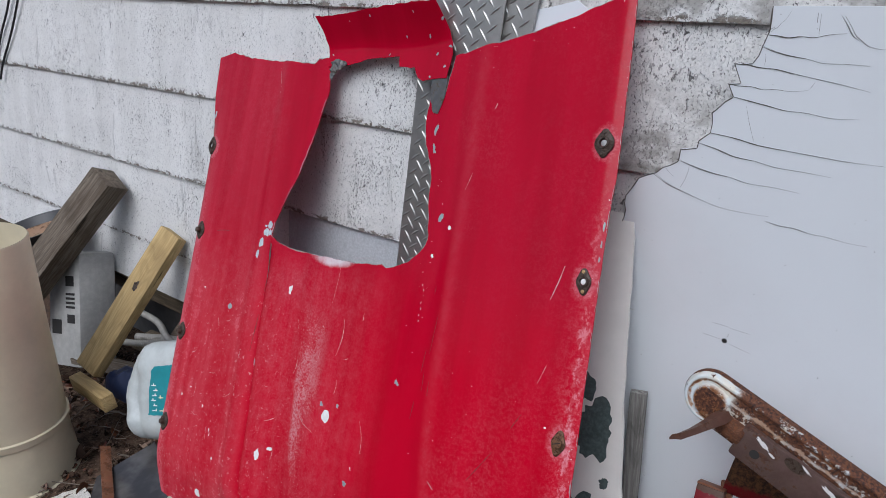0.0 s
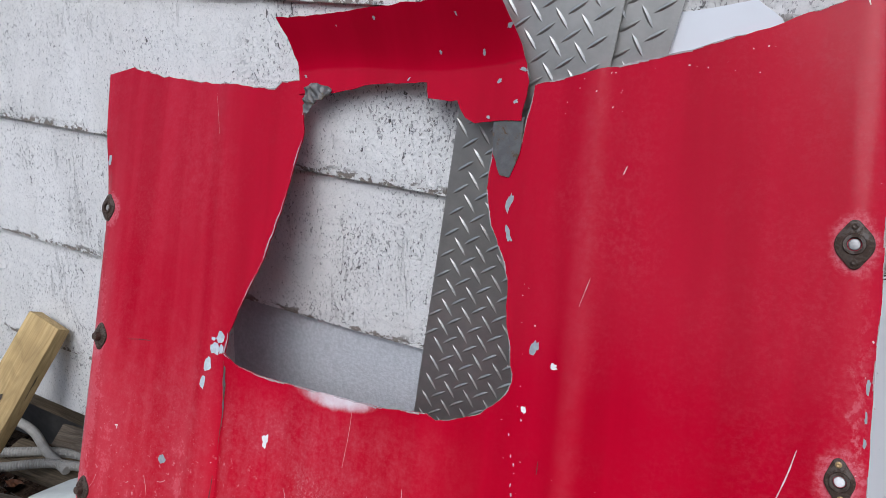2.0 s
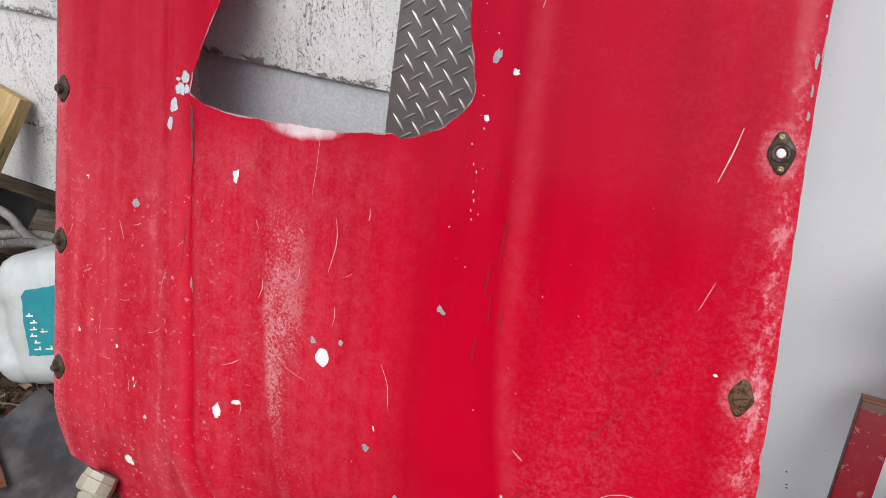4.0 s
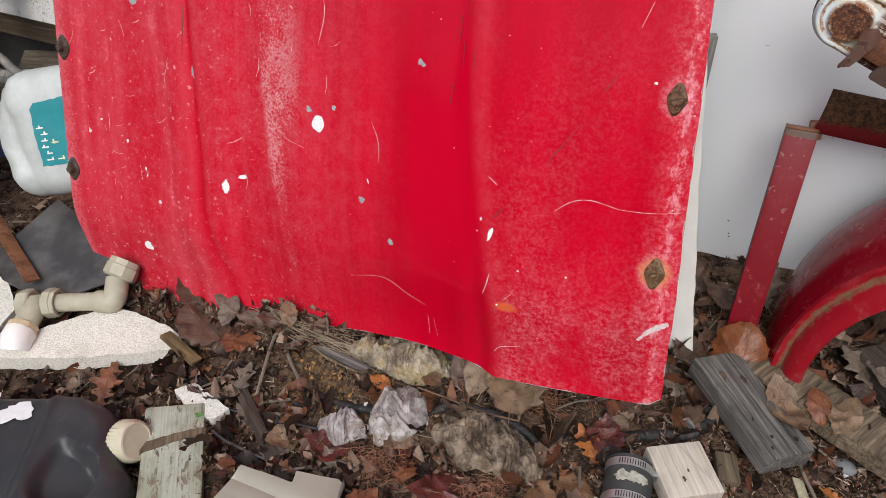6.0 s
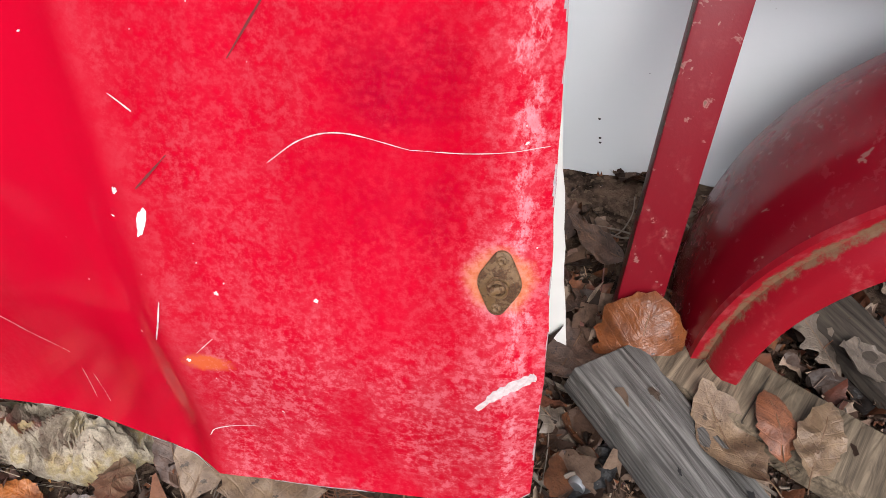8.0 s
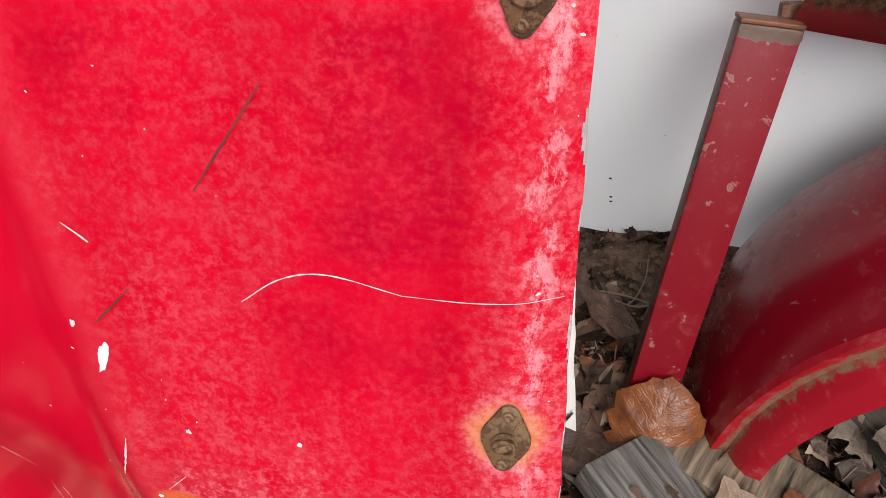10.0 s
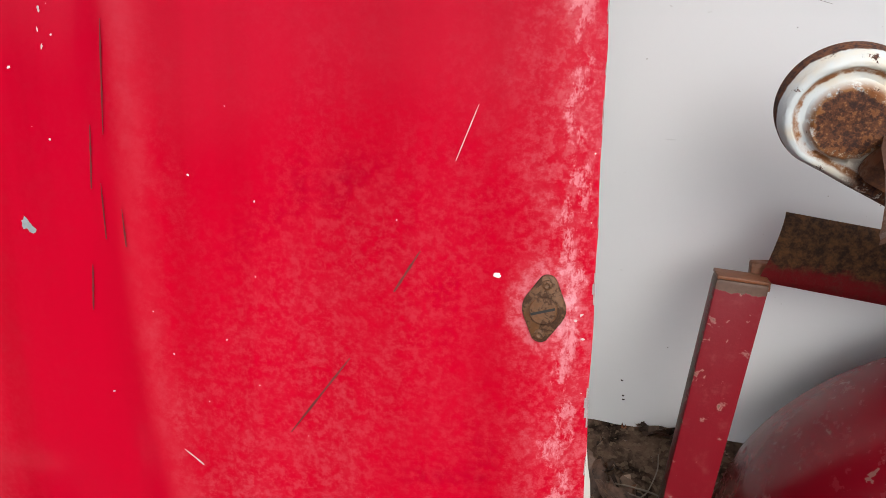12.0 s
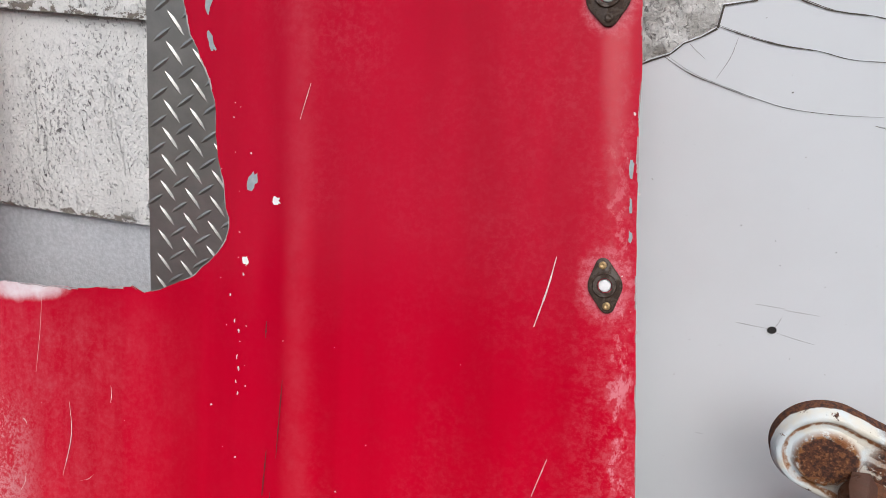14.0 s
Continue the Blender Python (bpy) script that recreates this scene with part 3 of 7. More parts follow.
def build_unseen_woods():
    """An unseen ragged far rim round the open side, added to darken hood reflections."""
    m = Nodes("unseen_dark_woods")
    col = m.mix(m.span(m.noise(0.5, 5, 0.7), 0.35, 0.65), (0.030, 0.028, 0.022), (0.085, 0.075, 0.058))
    bm = bmesh.new()
    rows = []
    for k in range(361):
        a = radians(170 + 200 * k / 360)
        r = 62 + 5 * noise.noise((k * 0.05, 0, 3))
        # taller on one side, to keep bright sky out of the hood's reflection
        top = 7.6 + 9.5 * smoothstep(radians(231), radians(243), a) + 1.6 * noise.noise((k * 0.06, 1, 0)) + 1.0 * noise.noise((k * 0.31, 2, 0)) + 0.8 * noise.noise((k * 0.9, 5, 0))
        x, y = r * math.cos(a), r * math.sin(a)
        rows.append([bm.verts.new((x * q, y * q, h)) for q, h in ((1.0, ground_z(x, y) - 0.3), (0.97, top * 0.55), (1.0, top), (1.06, top * 0.7), (1.08, ground_z(x, y) - 0.3))])
    for a, b in zip(rows, rows[1:]):
        for k in range(4):
            bm.faces.new((a[k], b[k], b[k + 1], a[k + 1]))
    ob = part("backdrop", bm, m.done(col, 0.95, 0, 0.1))
    tagged(ob, "unseen distant rim of dark woods added to darken reflections in the hood", "woods", kind="structure")


build_unseen_woods()

# ---- the house wall ----
COURSE, LAP = 0.2585, 0.735


def build_wall():
    wall = thing("wall_north", Matrix.Identity(4), "house wall clad in flaking white cement shingles", "wall", kind="structure")
    bm = bmesh.new()
    add_box(bm, 5.4, 0.12, 2.5, Matrix.Translation((-3.3, 0.085, 1.56)))
    add_box(bm, 3.6, 0.12, 1.78, Matrix.Translation((1.2, 0.085, 1.92)))
    part("sheathing", bm, plain("old_sheathing", (0.12, 0.10, 0.085), 0.9), wall)
    rng = random.Random(4)
    for row in range(-2, 8):
        z0 = LAP + COURSE * row
        z0 = max(z0, 0.318)
        start = -2.4 - 0.59 * 4 + (0.0 if row % 2 == 0 else 0.47) + rng.uniform(-0.02, 0.02)
        for col in range(12):
            x0 = start + col * 0.59
            if row < 1 and x0 > (-0.45 if row == 0 else -0.7):
                continue
            bm = bmesh.new()
            n, top = 14, LAP + COURSE * (row + 1) + 0.03
            w = 0.59 if row > 0 else min(0.59, (-0.352 if row == 0 else -0.62) - x0)
            cols = []
            for k in range(n + 1):
                x = x0 + w * k / n
                chip = 0.002 * abs(noise.noise((x * 23, row * 3.1, 2))) + (0.004 if 0 < k < n and rng.random() < 0.06 else 0)
                cols.append([bm.verts.new((x, -0.014 - 0.002 * noise.noise((x * 3, row, 0)), z0 + chip)), bm.verts.new((x, -0.002, top)),
                             bm.verts.new((x, 0.0, z0 + chip))])
            for a, b in zip(cols, cols[1:]):
                bm.faces.new((a[0], b[0], b[1], a[1]))
                bm.faces.new((a[2], b[2], b[0], a[0]))
            bm.faces.new((cols[0][0], cols[0][1], cols[0][2]))
            bm.faces.new((cols[-1][0], cols[-1][2], cols[-1][1]))
            part("shingle", bm, SIDING_GREY if row == -1 and -1.7 < x0 < -0.6 else SIDING, wall)
    # sill board and foundation under the siding
    bm = bmesh.new()
    add_box(bm, 4.6, 0.04, 0.085, Matrix.Translation((-2.9, 0.05, 0.275)), 0.004)
    sill = part("sill_board", bm, BROWN_WOOD)
    tagged(sill, "rough brown sill board under the siding", "trim", kind="structure")
    bm = bmesh.new()
    add_box(bm, 9.0, 0.25, 1.3, Matrix.Translation((-1.5, 0.30, 0.42)))
    found = part("foundation", bm, plain("dark_foundation", (0.10, 0.095, 0.09), 0.95, 0, 0.3, 20, 0.6))
    tagged(found, "dark rough masonry foundation below the siding", "wall", kind="structure")


build_wall()

# ---- the red hood ----
HOOD = frame_of((-0.9108, -0.2503, 0.6399), (0.988, -0.0374, 0.1499), (-0.1258, 0.3689, 0.9209))


def hood_out(u, v):
    """How far the hood's skin stands out of its flat plane."""
    deep = 0.012 + 0.006 * smoothstep(0.2, -0.2, v) + 0.024 * smoothstep(-0.28, -0.5, v)
    right_edge = 0.288 + 0.055 * smoothstep(-0.1, -0.57, v)
    crease = -0.262 + 0.022 * smoothstep(0.0, -0.37, v) + 0.05 * smoothstep(-0.38, -0.60, v)
    channel = (1 - (0.75 * smoothstep(right_edge - 0.20, right_edge, u) + 0.25 * smoothstep(right_edge - 0.03, right_edge, u))) * smoothstep(crease - 0.006, -0.10, u)
    z = -deep * channel
    z += 0.003 * math.exp(-((u - right_edge - 0.012) / 0.014) ** 2)
    z -= 0.008 * math.exp(-((u - crease) / 0.010) ** 2) * smoothstep(0.14, 0.05, v)
    z += 0.005 * math.exp(-((u - crease + 0.042) / 0.02) ** 2)
    z -= 0.034 * smoothstep(-0.42, -0.60, v)
    z -= 0.009 * smoothstep(0.58, 0.612, abs(u)) * (1 if u > 0 else smoothstep(0.52, 0.38, v))
    z += 0.006 * smoothstep(0.3, 0.62, v)
    return z


def hood_outline():
    left = [(-0.604, 0.650), (-0.617, 0.644), (-0.621, 0.628), (-0.612, 0.482), (-0.597, 0.313), (-0.589, 0.1), (-0.590, -0.2), (-0.588, -0.47), (-0.572, -0.55), (-0.535, -0.60)]
    bottom = [(-0.36, -0.618), (-0.24, -0.606), (-0.10, -0.612), (0.07, -0.596), (0.20, -0.590), (0.292, -0.588), (0.345, -0.596), (0.43, -0.592), (0.53, -0.583), (0.594, -0.577)]
    right = [(0.608, -0.566), (0.612, -0.42), (0.607, -0.16), (0.604, 0.0), (0.602, 0.2), (0.604, 0.33), (0.602, 0.42), (0.600, 0.54), (0.597, 0.618)]
    wing_r = [(0.535, 0.598), (0.475, 0.582), (0.41, 0.567), (0.339, 0.557), (0.262, 0.546), (0.222, 0.540)]
    cut_r = [(0.214, 0.50), (0.205, 0.452), (0.19, 0.44), (0.172, 0.475), (0.166, 0.44), (0.164, 0.41), (0.174, 0.364), (0.192, 0.33), (0.205, 0.297)]
    cut_b = [(0.209, 0.244), (0.223, 0.185), (0.22, 0.165), (0.209, 0.15), (0.184, 0.13), (0.14, 0.113), (0.117, 0.108), (0.102, 0.115), (0.042, 0.11)]
    cut_l = [(-0.022, 0.112), (-0.115, 0.116), (-0.19, 0.122), (-0.24, 0.133), (-0.262, 0.146), (-0.258, 0.178), (-0.236, 0.23), (-0.204, 0.297)]
    cut_t = [(-0.183, 0.365), (-0.167, 0.43), (-0.152, 0.488), (-0.158, 0.556), (-0.165, 0.570), (-0.200, 0.570), (-0.211, 0.559)]
    wing_l = [(-0.245, 0.563), (-0.301, 0.569), (-0.376, 0.577), (-0.457, 0.592), (-0.545, 0.611)]
    clean = rough_edge(left[:9], 0.02, 0.0004, 1, False)[:-1] + rough_edge(left[8:] + bottom, 0.02, 0.0004, 2, False)[:-1]
    clean += rough_edge(bottom[-1:] + right, 0.02, 0.0010, 3, False)[:-1]
    torn = rough_edge(right[-1:] + wing_r, 0.011, 0.0022, 4, False)[:-1] + rough_edge(wing_r[-1:] + cut_r + cut_b, 0.009, 0.0022, 5, False)[:-1]
    torn += rough_edge(cut_b[-1:] + cut_l + cut_t, 0.009, 0.0016, 6, False)[:-1] + rough_edge(cut_t[-1:] + wing_l, 0.011, 0.003, 7, False)
    return clean + torn


def blob(u, v, r, stretch=1.0, turn=0.0, seed=0, n=11, ragged=1.0):
    """The outline of a ragged spot."""
    out = []
    for k in range(n):
        a = 2 * math.pi * k / n
        c, d = math.cos(a), math.sin(a)
        q = r * (0.92 + ragged * (0.55 * noise.noise((c * 1.3, d * 1.3, seed * 3.7)) + 0.35 * noise.noise((c * 3.4, d * 3.4, seed * 1.9))))
        x, y = q * c, q * stretch * d
        out.append((u + x * math.cos(turn) - y * math.sin(turn), v + x * math.sin(turn) + y * math.cos(turn)))
    return out


def add_patch(bm, ring, lift=0.0007, height=hood_out):
    """A thin flake that follows the skin."""
    vs = [bm.verts.new((x, y, height(x, y) + lift)) for x, y in ring]
    cx, cy = sum(p[0] for p in ring) / len(ring), sum(p[1] for p in ring) / len(ring)
    mid = bm.verts.new((cx, cy, height(cx, cy) + lift * 1.3))
    for k in range(len(vs)):
        f = bm.faces.new((vs[k], vs[(k + 1) % len(vs)], mid))
        f.normal_update()
        if f.normal.z < 0:
            f.normal_flip()


def add_scratch(bm, points, width=0.0012, lift=0.0008, height=hood_out, seed=0):
    """A thin line that follows the skin."""
    rng = random.Random(seed)
    line = smooth_line([(*p, 0) for p in points], 8)
    last = None
    for k, p in enumerate(line):
        d = (line[min(k + 1, len(line) - 1)] - line[max(k - 1, 0)]).normalized()
        w = width * rng.uniform(0.5, 1.2) * (0.35 + 0.65 * math.sin(math.pi * (k + 0.5) / (len(line) + 0.5)))
        s = Vector((-d.y, d.x, 0)) * w
        a, b = p + s, p - s
        pair = [bm.verts.new((q.x, q.y, height(q.x, q.y) + lift)) for q in (a, b)]
        if last:
            f = bm.faces.new((last[0], last[1], pair[1], pair[0]))
            f.normal_update()
            if f.normal.z < 0:
                f.normal_flip()
        last = pair


def fastener(parent, u, v, lean, size, style):
    """A diamond-shaped quarter-turn fastener: plate, collar or stud, two rivets."""
    from mathutils.geometry import convex_hull_2d
    metal = {"cup": DARKRUST, "open": DARKRUST, "slot": RUSTBRASS, "spring": TANRUST, "bolt": DARKRUST}[style]
    at = Matrix.Translation((u, v, hood_out(u, v) + 0.0008)) @ pose(0, 0, 0, 0, 0, lean) @ Matrix.Diagonal((size, size, size, 1))
    wide = 0.0165 if style in ("cup", "bolt") else 0.0140
    dots = []
    for cx, cy, r in ((0, 0, wide), (0, 0.0165, 0.0062), (0, -0.0165, 0.0062)):
        dots += [Vector((cx + r * math.cos(2 * math.pi * k / 28), cy + r * math.sin(2 * math.pi * k / 28))) for k in range(28)]
    hull = [dots[k] for k in convex_hull_2d(dots)]
    bm = bmesh.new()
    levels = ((1.0, 0.0), (0.985, 0.0016), (0.93, 0.0023), (0.70, 0.0026))
    loops = [[bm.verts.new((p.x * s, p.y * s, z)) for p in hull] for s, z in levels]
    n = len(hull)
    hub = [bm.verts.new((0.0098 * p.normalized().x, 0.0098 * p.normalized().y, 0.0036)) for p in hull]
    loops.append(hub)
    for a, c in zip(loops, loops[1:]):
        for k in range(n):
            bm.faces.new((a[k], a[(k + 1) % n], c[(k + 1) % n], c[k]))
    if style not in ("open", "cup"):
        bm.faces.new(hub)
    bmesh.ops.recalc_face_normals(bm, faces=bm.faces)
    plate = part("fastener", bm, metal, parent, "rusty diamond-shaped quarter-turn fastener", at)
    bm = bmesh.new()
    if style in ("open", "cup"):
        deep = -0.004 if style == "open" else -0.006
        add_tube(bm, [(0.0036, 0.0098), (0.0052, 0.0092), (0.0052, 0.0064), (deep, 0.0060)], 28, False)
        part("collar", bm, metal, plate)
        # disc in the collar; white in the open one, for the lit sheet behind
        bm = bmesh.new()
        add_tube(bm, [(0.0012, 0.0052), (0.0022, 0.0048), (0.0028, 0.0035)], 20)
        part("stud", bm, CHIP_WHITE if style == "open" else STUD, plate, "pale disc in the collar, white where the lit sheet shows through")
    elif style == "slot":
        add_tube(bm, [(0.0036, 0.0092), (0.0058, 0.0090), (0.0066, 0.0080)], 30)
        part("stud", bm, RUSTBRASS, plate)
        bm = bmesh.new()
        add_box(bm, 0.0158, 0.0016, 0.0012, pose(0, 0, 0.0066, 0, 0, 24), 0.0003)
        part("slot", bm, DARK_LINE, plate)
    elif style == "spring":
        add_path(bm, [(0.006 * math.cos(t), 0.006 * math.sin(t), 0.004 + 0.0009 * t) for t in np.arange(0, 9.5, 0.6)], 0.0011, 6)
        part("spring", bm, TANRUST, plate, "rusty steel spring")
        bm = bmesh.new()
        add_box(bm, 0.012, 0.005, 0.006, pose(0, -0.001, 0.006, 0, 20, 15), 0.0018)
        part("stud", bm, TANRUST, plate)
    else:
        add_tube(bm, [(0.0036, 0.0075), (0.008, 0.0072), (0.012, 0.006), (0.0125, 0.004)], 22)
        part("bolt", bm, metal, plate)
    for s in (-1, 1):
        bm = bmesh.new()
        add_tube(bm, [(0.0018, 0.0034), (0.0038, 0.0031), (0.0046, 0.0018), (0.0040, 0.0010)], 14)
        part("rivet", bm, RIVET if style == "open" else metal, plate, "", Matrix.Translation((0, 0.0165 * s, 0)))


TANRUST = rust_material("tan_rusty_fastener", (0.155, 0.085, 0.035), (0.055, 0.027, 0.014), 0.6, 0.0, 11.0)
STUD = plain("grey_stud", (0.45, 0.44, 0.42), 0.5, 0.3, 0.3, 200)
TORN = rust_material("torn_grey_brown_steel", (0.10, 0.098, 0.095), (0.06, 0.04, 0.028), 0.35, 0.3, 3.0)
RIVET = rust_material("brass_rivet", (0.42, 0.28, 0.13), (0.12, 0.06, 0.03), 0.3, 0.5, 4.0)


def build_hood():
    hood = thing("truck_hood", HOOD, "chalky red truck hood with a cut-out, leaning on the wall", "hood")
    bm = fill_sheet(hood_outline(), [], 0.010, hood_out, 0.0016)
    part("shell", bm, RED, hood)
    # the torn flap over the cut-out, bent towards the front
    outline = [(-0.165, 0.548), (-0.168, 0.585), (-0.171, 0.615), (-0.180, 0.650), (-0.03, 0.648), (0.08, 0.645), (0.186, 0.640), (0.200, 0.60), (0.214, 0.545),
               (0.208, 0.495), (0.175, 0.497), (0.14, 0.495), (0.125, 0.503), (0.110, 0.527), (0.064, 0.532), (0.060, 0.554), (-0.03, 0.557), (-0.10, 0.548), (-0.135, 0.551)]

    def flap_out(u, v):
        return hood_out(u, 0.5) + 0.004 + 0.075 * smoothstep(0.565, 0.70, v) + 0.006 * math.sin(u * 14) * smoothstep(0.56, 0.6, v)

    bm = fill_sheet(rough_edge(outline, 0.010, 0.0018, 9), [], 0.011, flap_out, 0.0016)
    flap = part("torn_flap", bm, RED_GLOSS, hood, "dark glossy red flap bent forward")
    for n, (u, v, r, st) in enumerate(((0.150, 0.585, 0.0045, 1.4), (0.085, 0.590, 0.003, 1.6), (0.172, 0.548, 0.006, 0.8), (0.206, 0.560, 0.004, 2.6), (0.198, 0.520, 0.005, 1.2), (0.192, 0.610, 0.004, 2.0),
                                       (0.03, 0.560, 0.0022, 2.6), (-0.01, 0.636, 0.004, 1.2), (-0.08, 0.634, 0.0022, 1.0), (0.12, 0.628, 0.0022, 1.8), (-0.155, 0.575, 0.0025, 2.0), (0.16, 0.502, 0.0045, 1.0))):
        bm = bmesh.new()
        add_patch(bm, blob(u, v, r * 0.6, st, 0.4 * n, 840 + n, 15), 0.0009, flap_out)
        part("paint_chip", bm, CHIP, flap, "chip down to grey primer")
    bm = fill_sheet(rough_edge([(0.166, 0.50), (0.212, 0.50), (0.208, 0.455), (0.196, 0.425), (0.182, 0.428), (0.170, 0.455)], 0.008, 0.002, 12), [], 0.012, lambda u, v: hood_out(u, v) + 0.0022, 0.001)
    part("bare_strip", bm, TORN, hood, "bare grey metal at the torn corner")
    # crumpled lip where the flap hangs on
    lip = [(-0.152, 0.556), (-0.144, 0.564), (-0.128, 0.562), (-0.110, 0.557), (-0.102, 0.550), (-0.116, 0.540), (-0.136, 0.532), (-0.148, 0.514), (-0.154, 0.53)]
    bm = fill_sheet(rough_edge(lip, 0.004, 0.002, 14), [], 0.0025, lambda u, v: hood_out(u, v) + 0.006 + 0.008 * noise.noise((u * 75, v * 75, 2)) + 0.003 * noise.noise((u * 190, v * 190, 5)), 0.001)
    part("crumpled_lip", bm, TORN, hood, "crumpled bare metal lip")
    for u, v, lean, size, style in ((0.578, 0.361, 2, 1.08, "cup"), (0.579, 0.132, 6, 0.98, "open"), (0.578, -0.129, -6, 0.94, "slot"), (0.580, -0.364, -4, 1.0, "spring"),
                                    (-0.588, 0.364, 3, 1.08, "cup"), (-0.569, 0.137, 0, 1.05, "bolt"), (-0.570, -0.130, 0, 1.05, "bolt"), (-0.572, -0.366, 0, 1.05, "bolt")):
        fastener(hood, u, v, lean, size, style)
    return hood


hood = build_hood()

# ---- the white sheet beside the hood ----
PANEL_AT = frame_of((0.0, -0.013, 0.727), (1, 0, 0), (0, -0.115, 1.0))


def build_white_sheet():
    sheet = thing("white_sheet", PANEL_AT, "cracked white fibreglass sheet with a broken ragged edge, against the wall", "panel")
    jag = [(-0.176, 0.556), (-0.176, 0.522), (-0.183, 0.500), (-0.194, 0.474), (-0.221, 0.472), (-0.208, 0.443), (-0.226, 0.440), (-0.217, 0.421), (-0.247, 0.393), (-0.246, 0.361), (-0.263, 0.346),
           (-0.265, 0.333), (-0.292, 0.327), (-0.294, 0.307), (-0.330, 0.281), (-0.361, 0.266), (-0.383, 0.230), (-0.384, 0.187), (-0.398, 0.135), (-0.385, 0.06)]
    outline = rough_edge(jag, 0.012, 0.004, 21, False)[:-1] + [Vector(p) for p in ((-0.385, 0.06), (-0.385, -0.66), (1.15, -0.60), (1.15, 0.585), (0.6, 0.575))]
    part("sheet", fill_sheet(outline, [], 0.08, None, 0.004), PANEL, sheet)
    flat = lambda u, v: 0.0
    # dark strip along the break: grime, and the shade under the edge painted in
    edge = rough_edge(jag, 0.012, 0.004, 21, False)
    bm = bmesh.new()
    for p, q in zip(edge, edge[1:]):
        side = Vector((-(q - p).y, (q - p).x)).normalized()
        w = [0.0012 + 0.0035 * max(0.0, noise.noise((c.x * 40, c.y * 40, 8))) for c in (p, q)]
        f = bm.faces.new([bm.verts.new((c.x, c.y, 0.0007)) for c in (p, q, q + side * w[1], p + side * w[0])])
        f.normal_update()
        if f.normal.z < 0:
            f.normal_flip()
    part("grimy_edge", bm, CRACK, sheet, "broken edge darkened by grime and by painted shade of its underside")
    # cracks: start, end, sag, width
    for n, (x0, y0, x1, y1, sag, w) in enumerate((
            (-0.178, 0.516, -0.073, 0.524, -0.005, 8), (-0.187, 0.501, -0.038, 0.482, -0.008, 6), (-0.211, 0.473, -0.032, 0.446, 0.002, 7), (-0.224, 0.441, -0.112, 0.440, -0.003, 5),
            (-0.218, 0.423, -0.039, 0.406, -0.006, 6), (-0.243, 0.362, 0.005, 0.345, -0.006, 7), (-0.262, 0.343, -0.062, 0.319, -0.008, 6), (-0.294, 0.309, -0.101, 0.287, -0.007, 6),
            (-0.336, 0.280, -0.140, 0.240, -0.016, 5), (-0.142, 0.231, 0.003, 0.221, -0.001, 5), (-0.177, 0.519, -0.150, 0.548, -0.004, 4), (-0.110, 0.550, -0.109, 0.518, 0.0, 4),
            (-0.079, 0.546, -0.023, 0.505, -0.014, 7))):
        bm = bmesh.new()
        line = [(x0 + (x1 - x0) * q, y0 + (y1 - y0) * q + 4 * sag * q * (1 - q) + 0.0012 * math.sin(17 * q + n)) for q in (0, 0.15, 0.3, 0.45, 0.6, 0.8, 1)]
        add_scratch(bm, line, w * 0.00006, 0.0006, flat, n)
        add_scratch(bm, [(x - 0.004, y) for x, y in line[:4]], w * 0.00009, 0.0008, flat, n + 50)
        part("crack", bm, CRACK, sheet, "dark crack running in from the broken edge")
    for n, (x0, y0, x1, y1) in enumerate(((-0.177, 0.489, -0.177, 0.471), (-0.112, 0.440, -0.104, 0.453), (-0.196, 0.412, -0.177, 0.355), (-0.274, 0.300, -0.286, 0.262), (-0.314, 0.291, -0.299, 0.279),
                                          (-0.221, 0.003, -0.187, 0.001), (-0.180, 0.004, -0.176, 0.017), (-0.176, -0.003, -0.138, -0.010), (-0.206, 0.029, -0.175, 0.0285), (-0.176, 0.0265, -0.142, 0.026),
                                          (-0.232, -0.160, -0.224, -0.159), (-0.004, -0.312, -0.002, -0.320), (-0.088, -0.297, -0.084, -0.304))):
        bm = bmesh.new()
        add_scratch(bm, [(x0, y0), (x0 * 0.6 + x1 * 0.4 + 0.001, (y0 + y1) / 2), (x1, y1)], 0.0002, 0.0006, flat, 30 + n)
        part("crack", bm, CRACK, sheet, "thin dark crack")
    bm = bmesh.new()
    for n in range(22):
        r = random.Random(n)
        add_patch(bm, blob(r.uniform(-0.3, 0.3), r.uniform(-0.55, 0.4), r.uniform(0.0004, 0.0009), 1, 0, n, 7), 0.0007, flat)
    for x, y in ((-0.197, -0.532), (-0.189, -0.563), (-0.187, -0.571)):
        add_patch(bm, blob(x, y, 0.0021, 1, 0, 3, 8), 0.0007, flat)
    tagged(part("dirt_specks", bm, DARK_LINE, sheet, "tiny dark specks"), kind="stuff")
    bm = bmesh.new()
    add_tube(bm, [(0.0008, 0.0047), (0.0012, 0.0042), (-0.002, 0.0035)], 18)
    part("drill_hole", bm, DARK_LINE, sheet, "small dark drill hole", Matrix.Translation((-0.182, 0.0, 0)))


build_white_sheet()

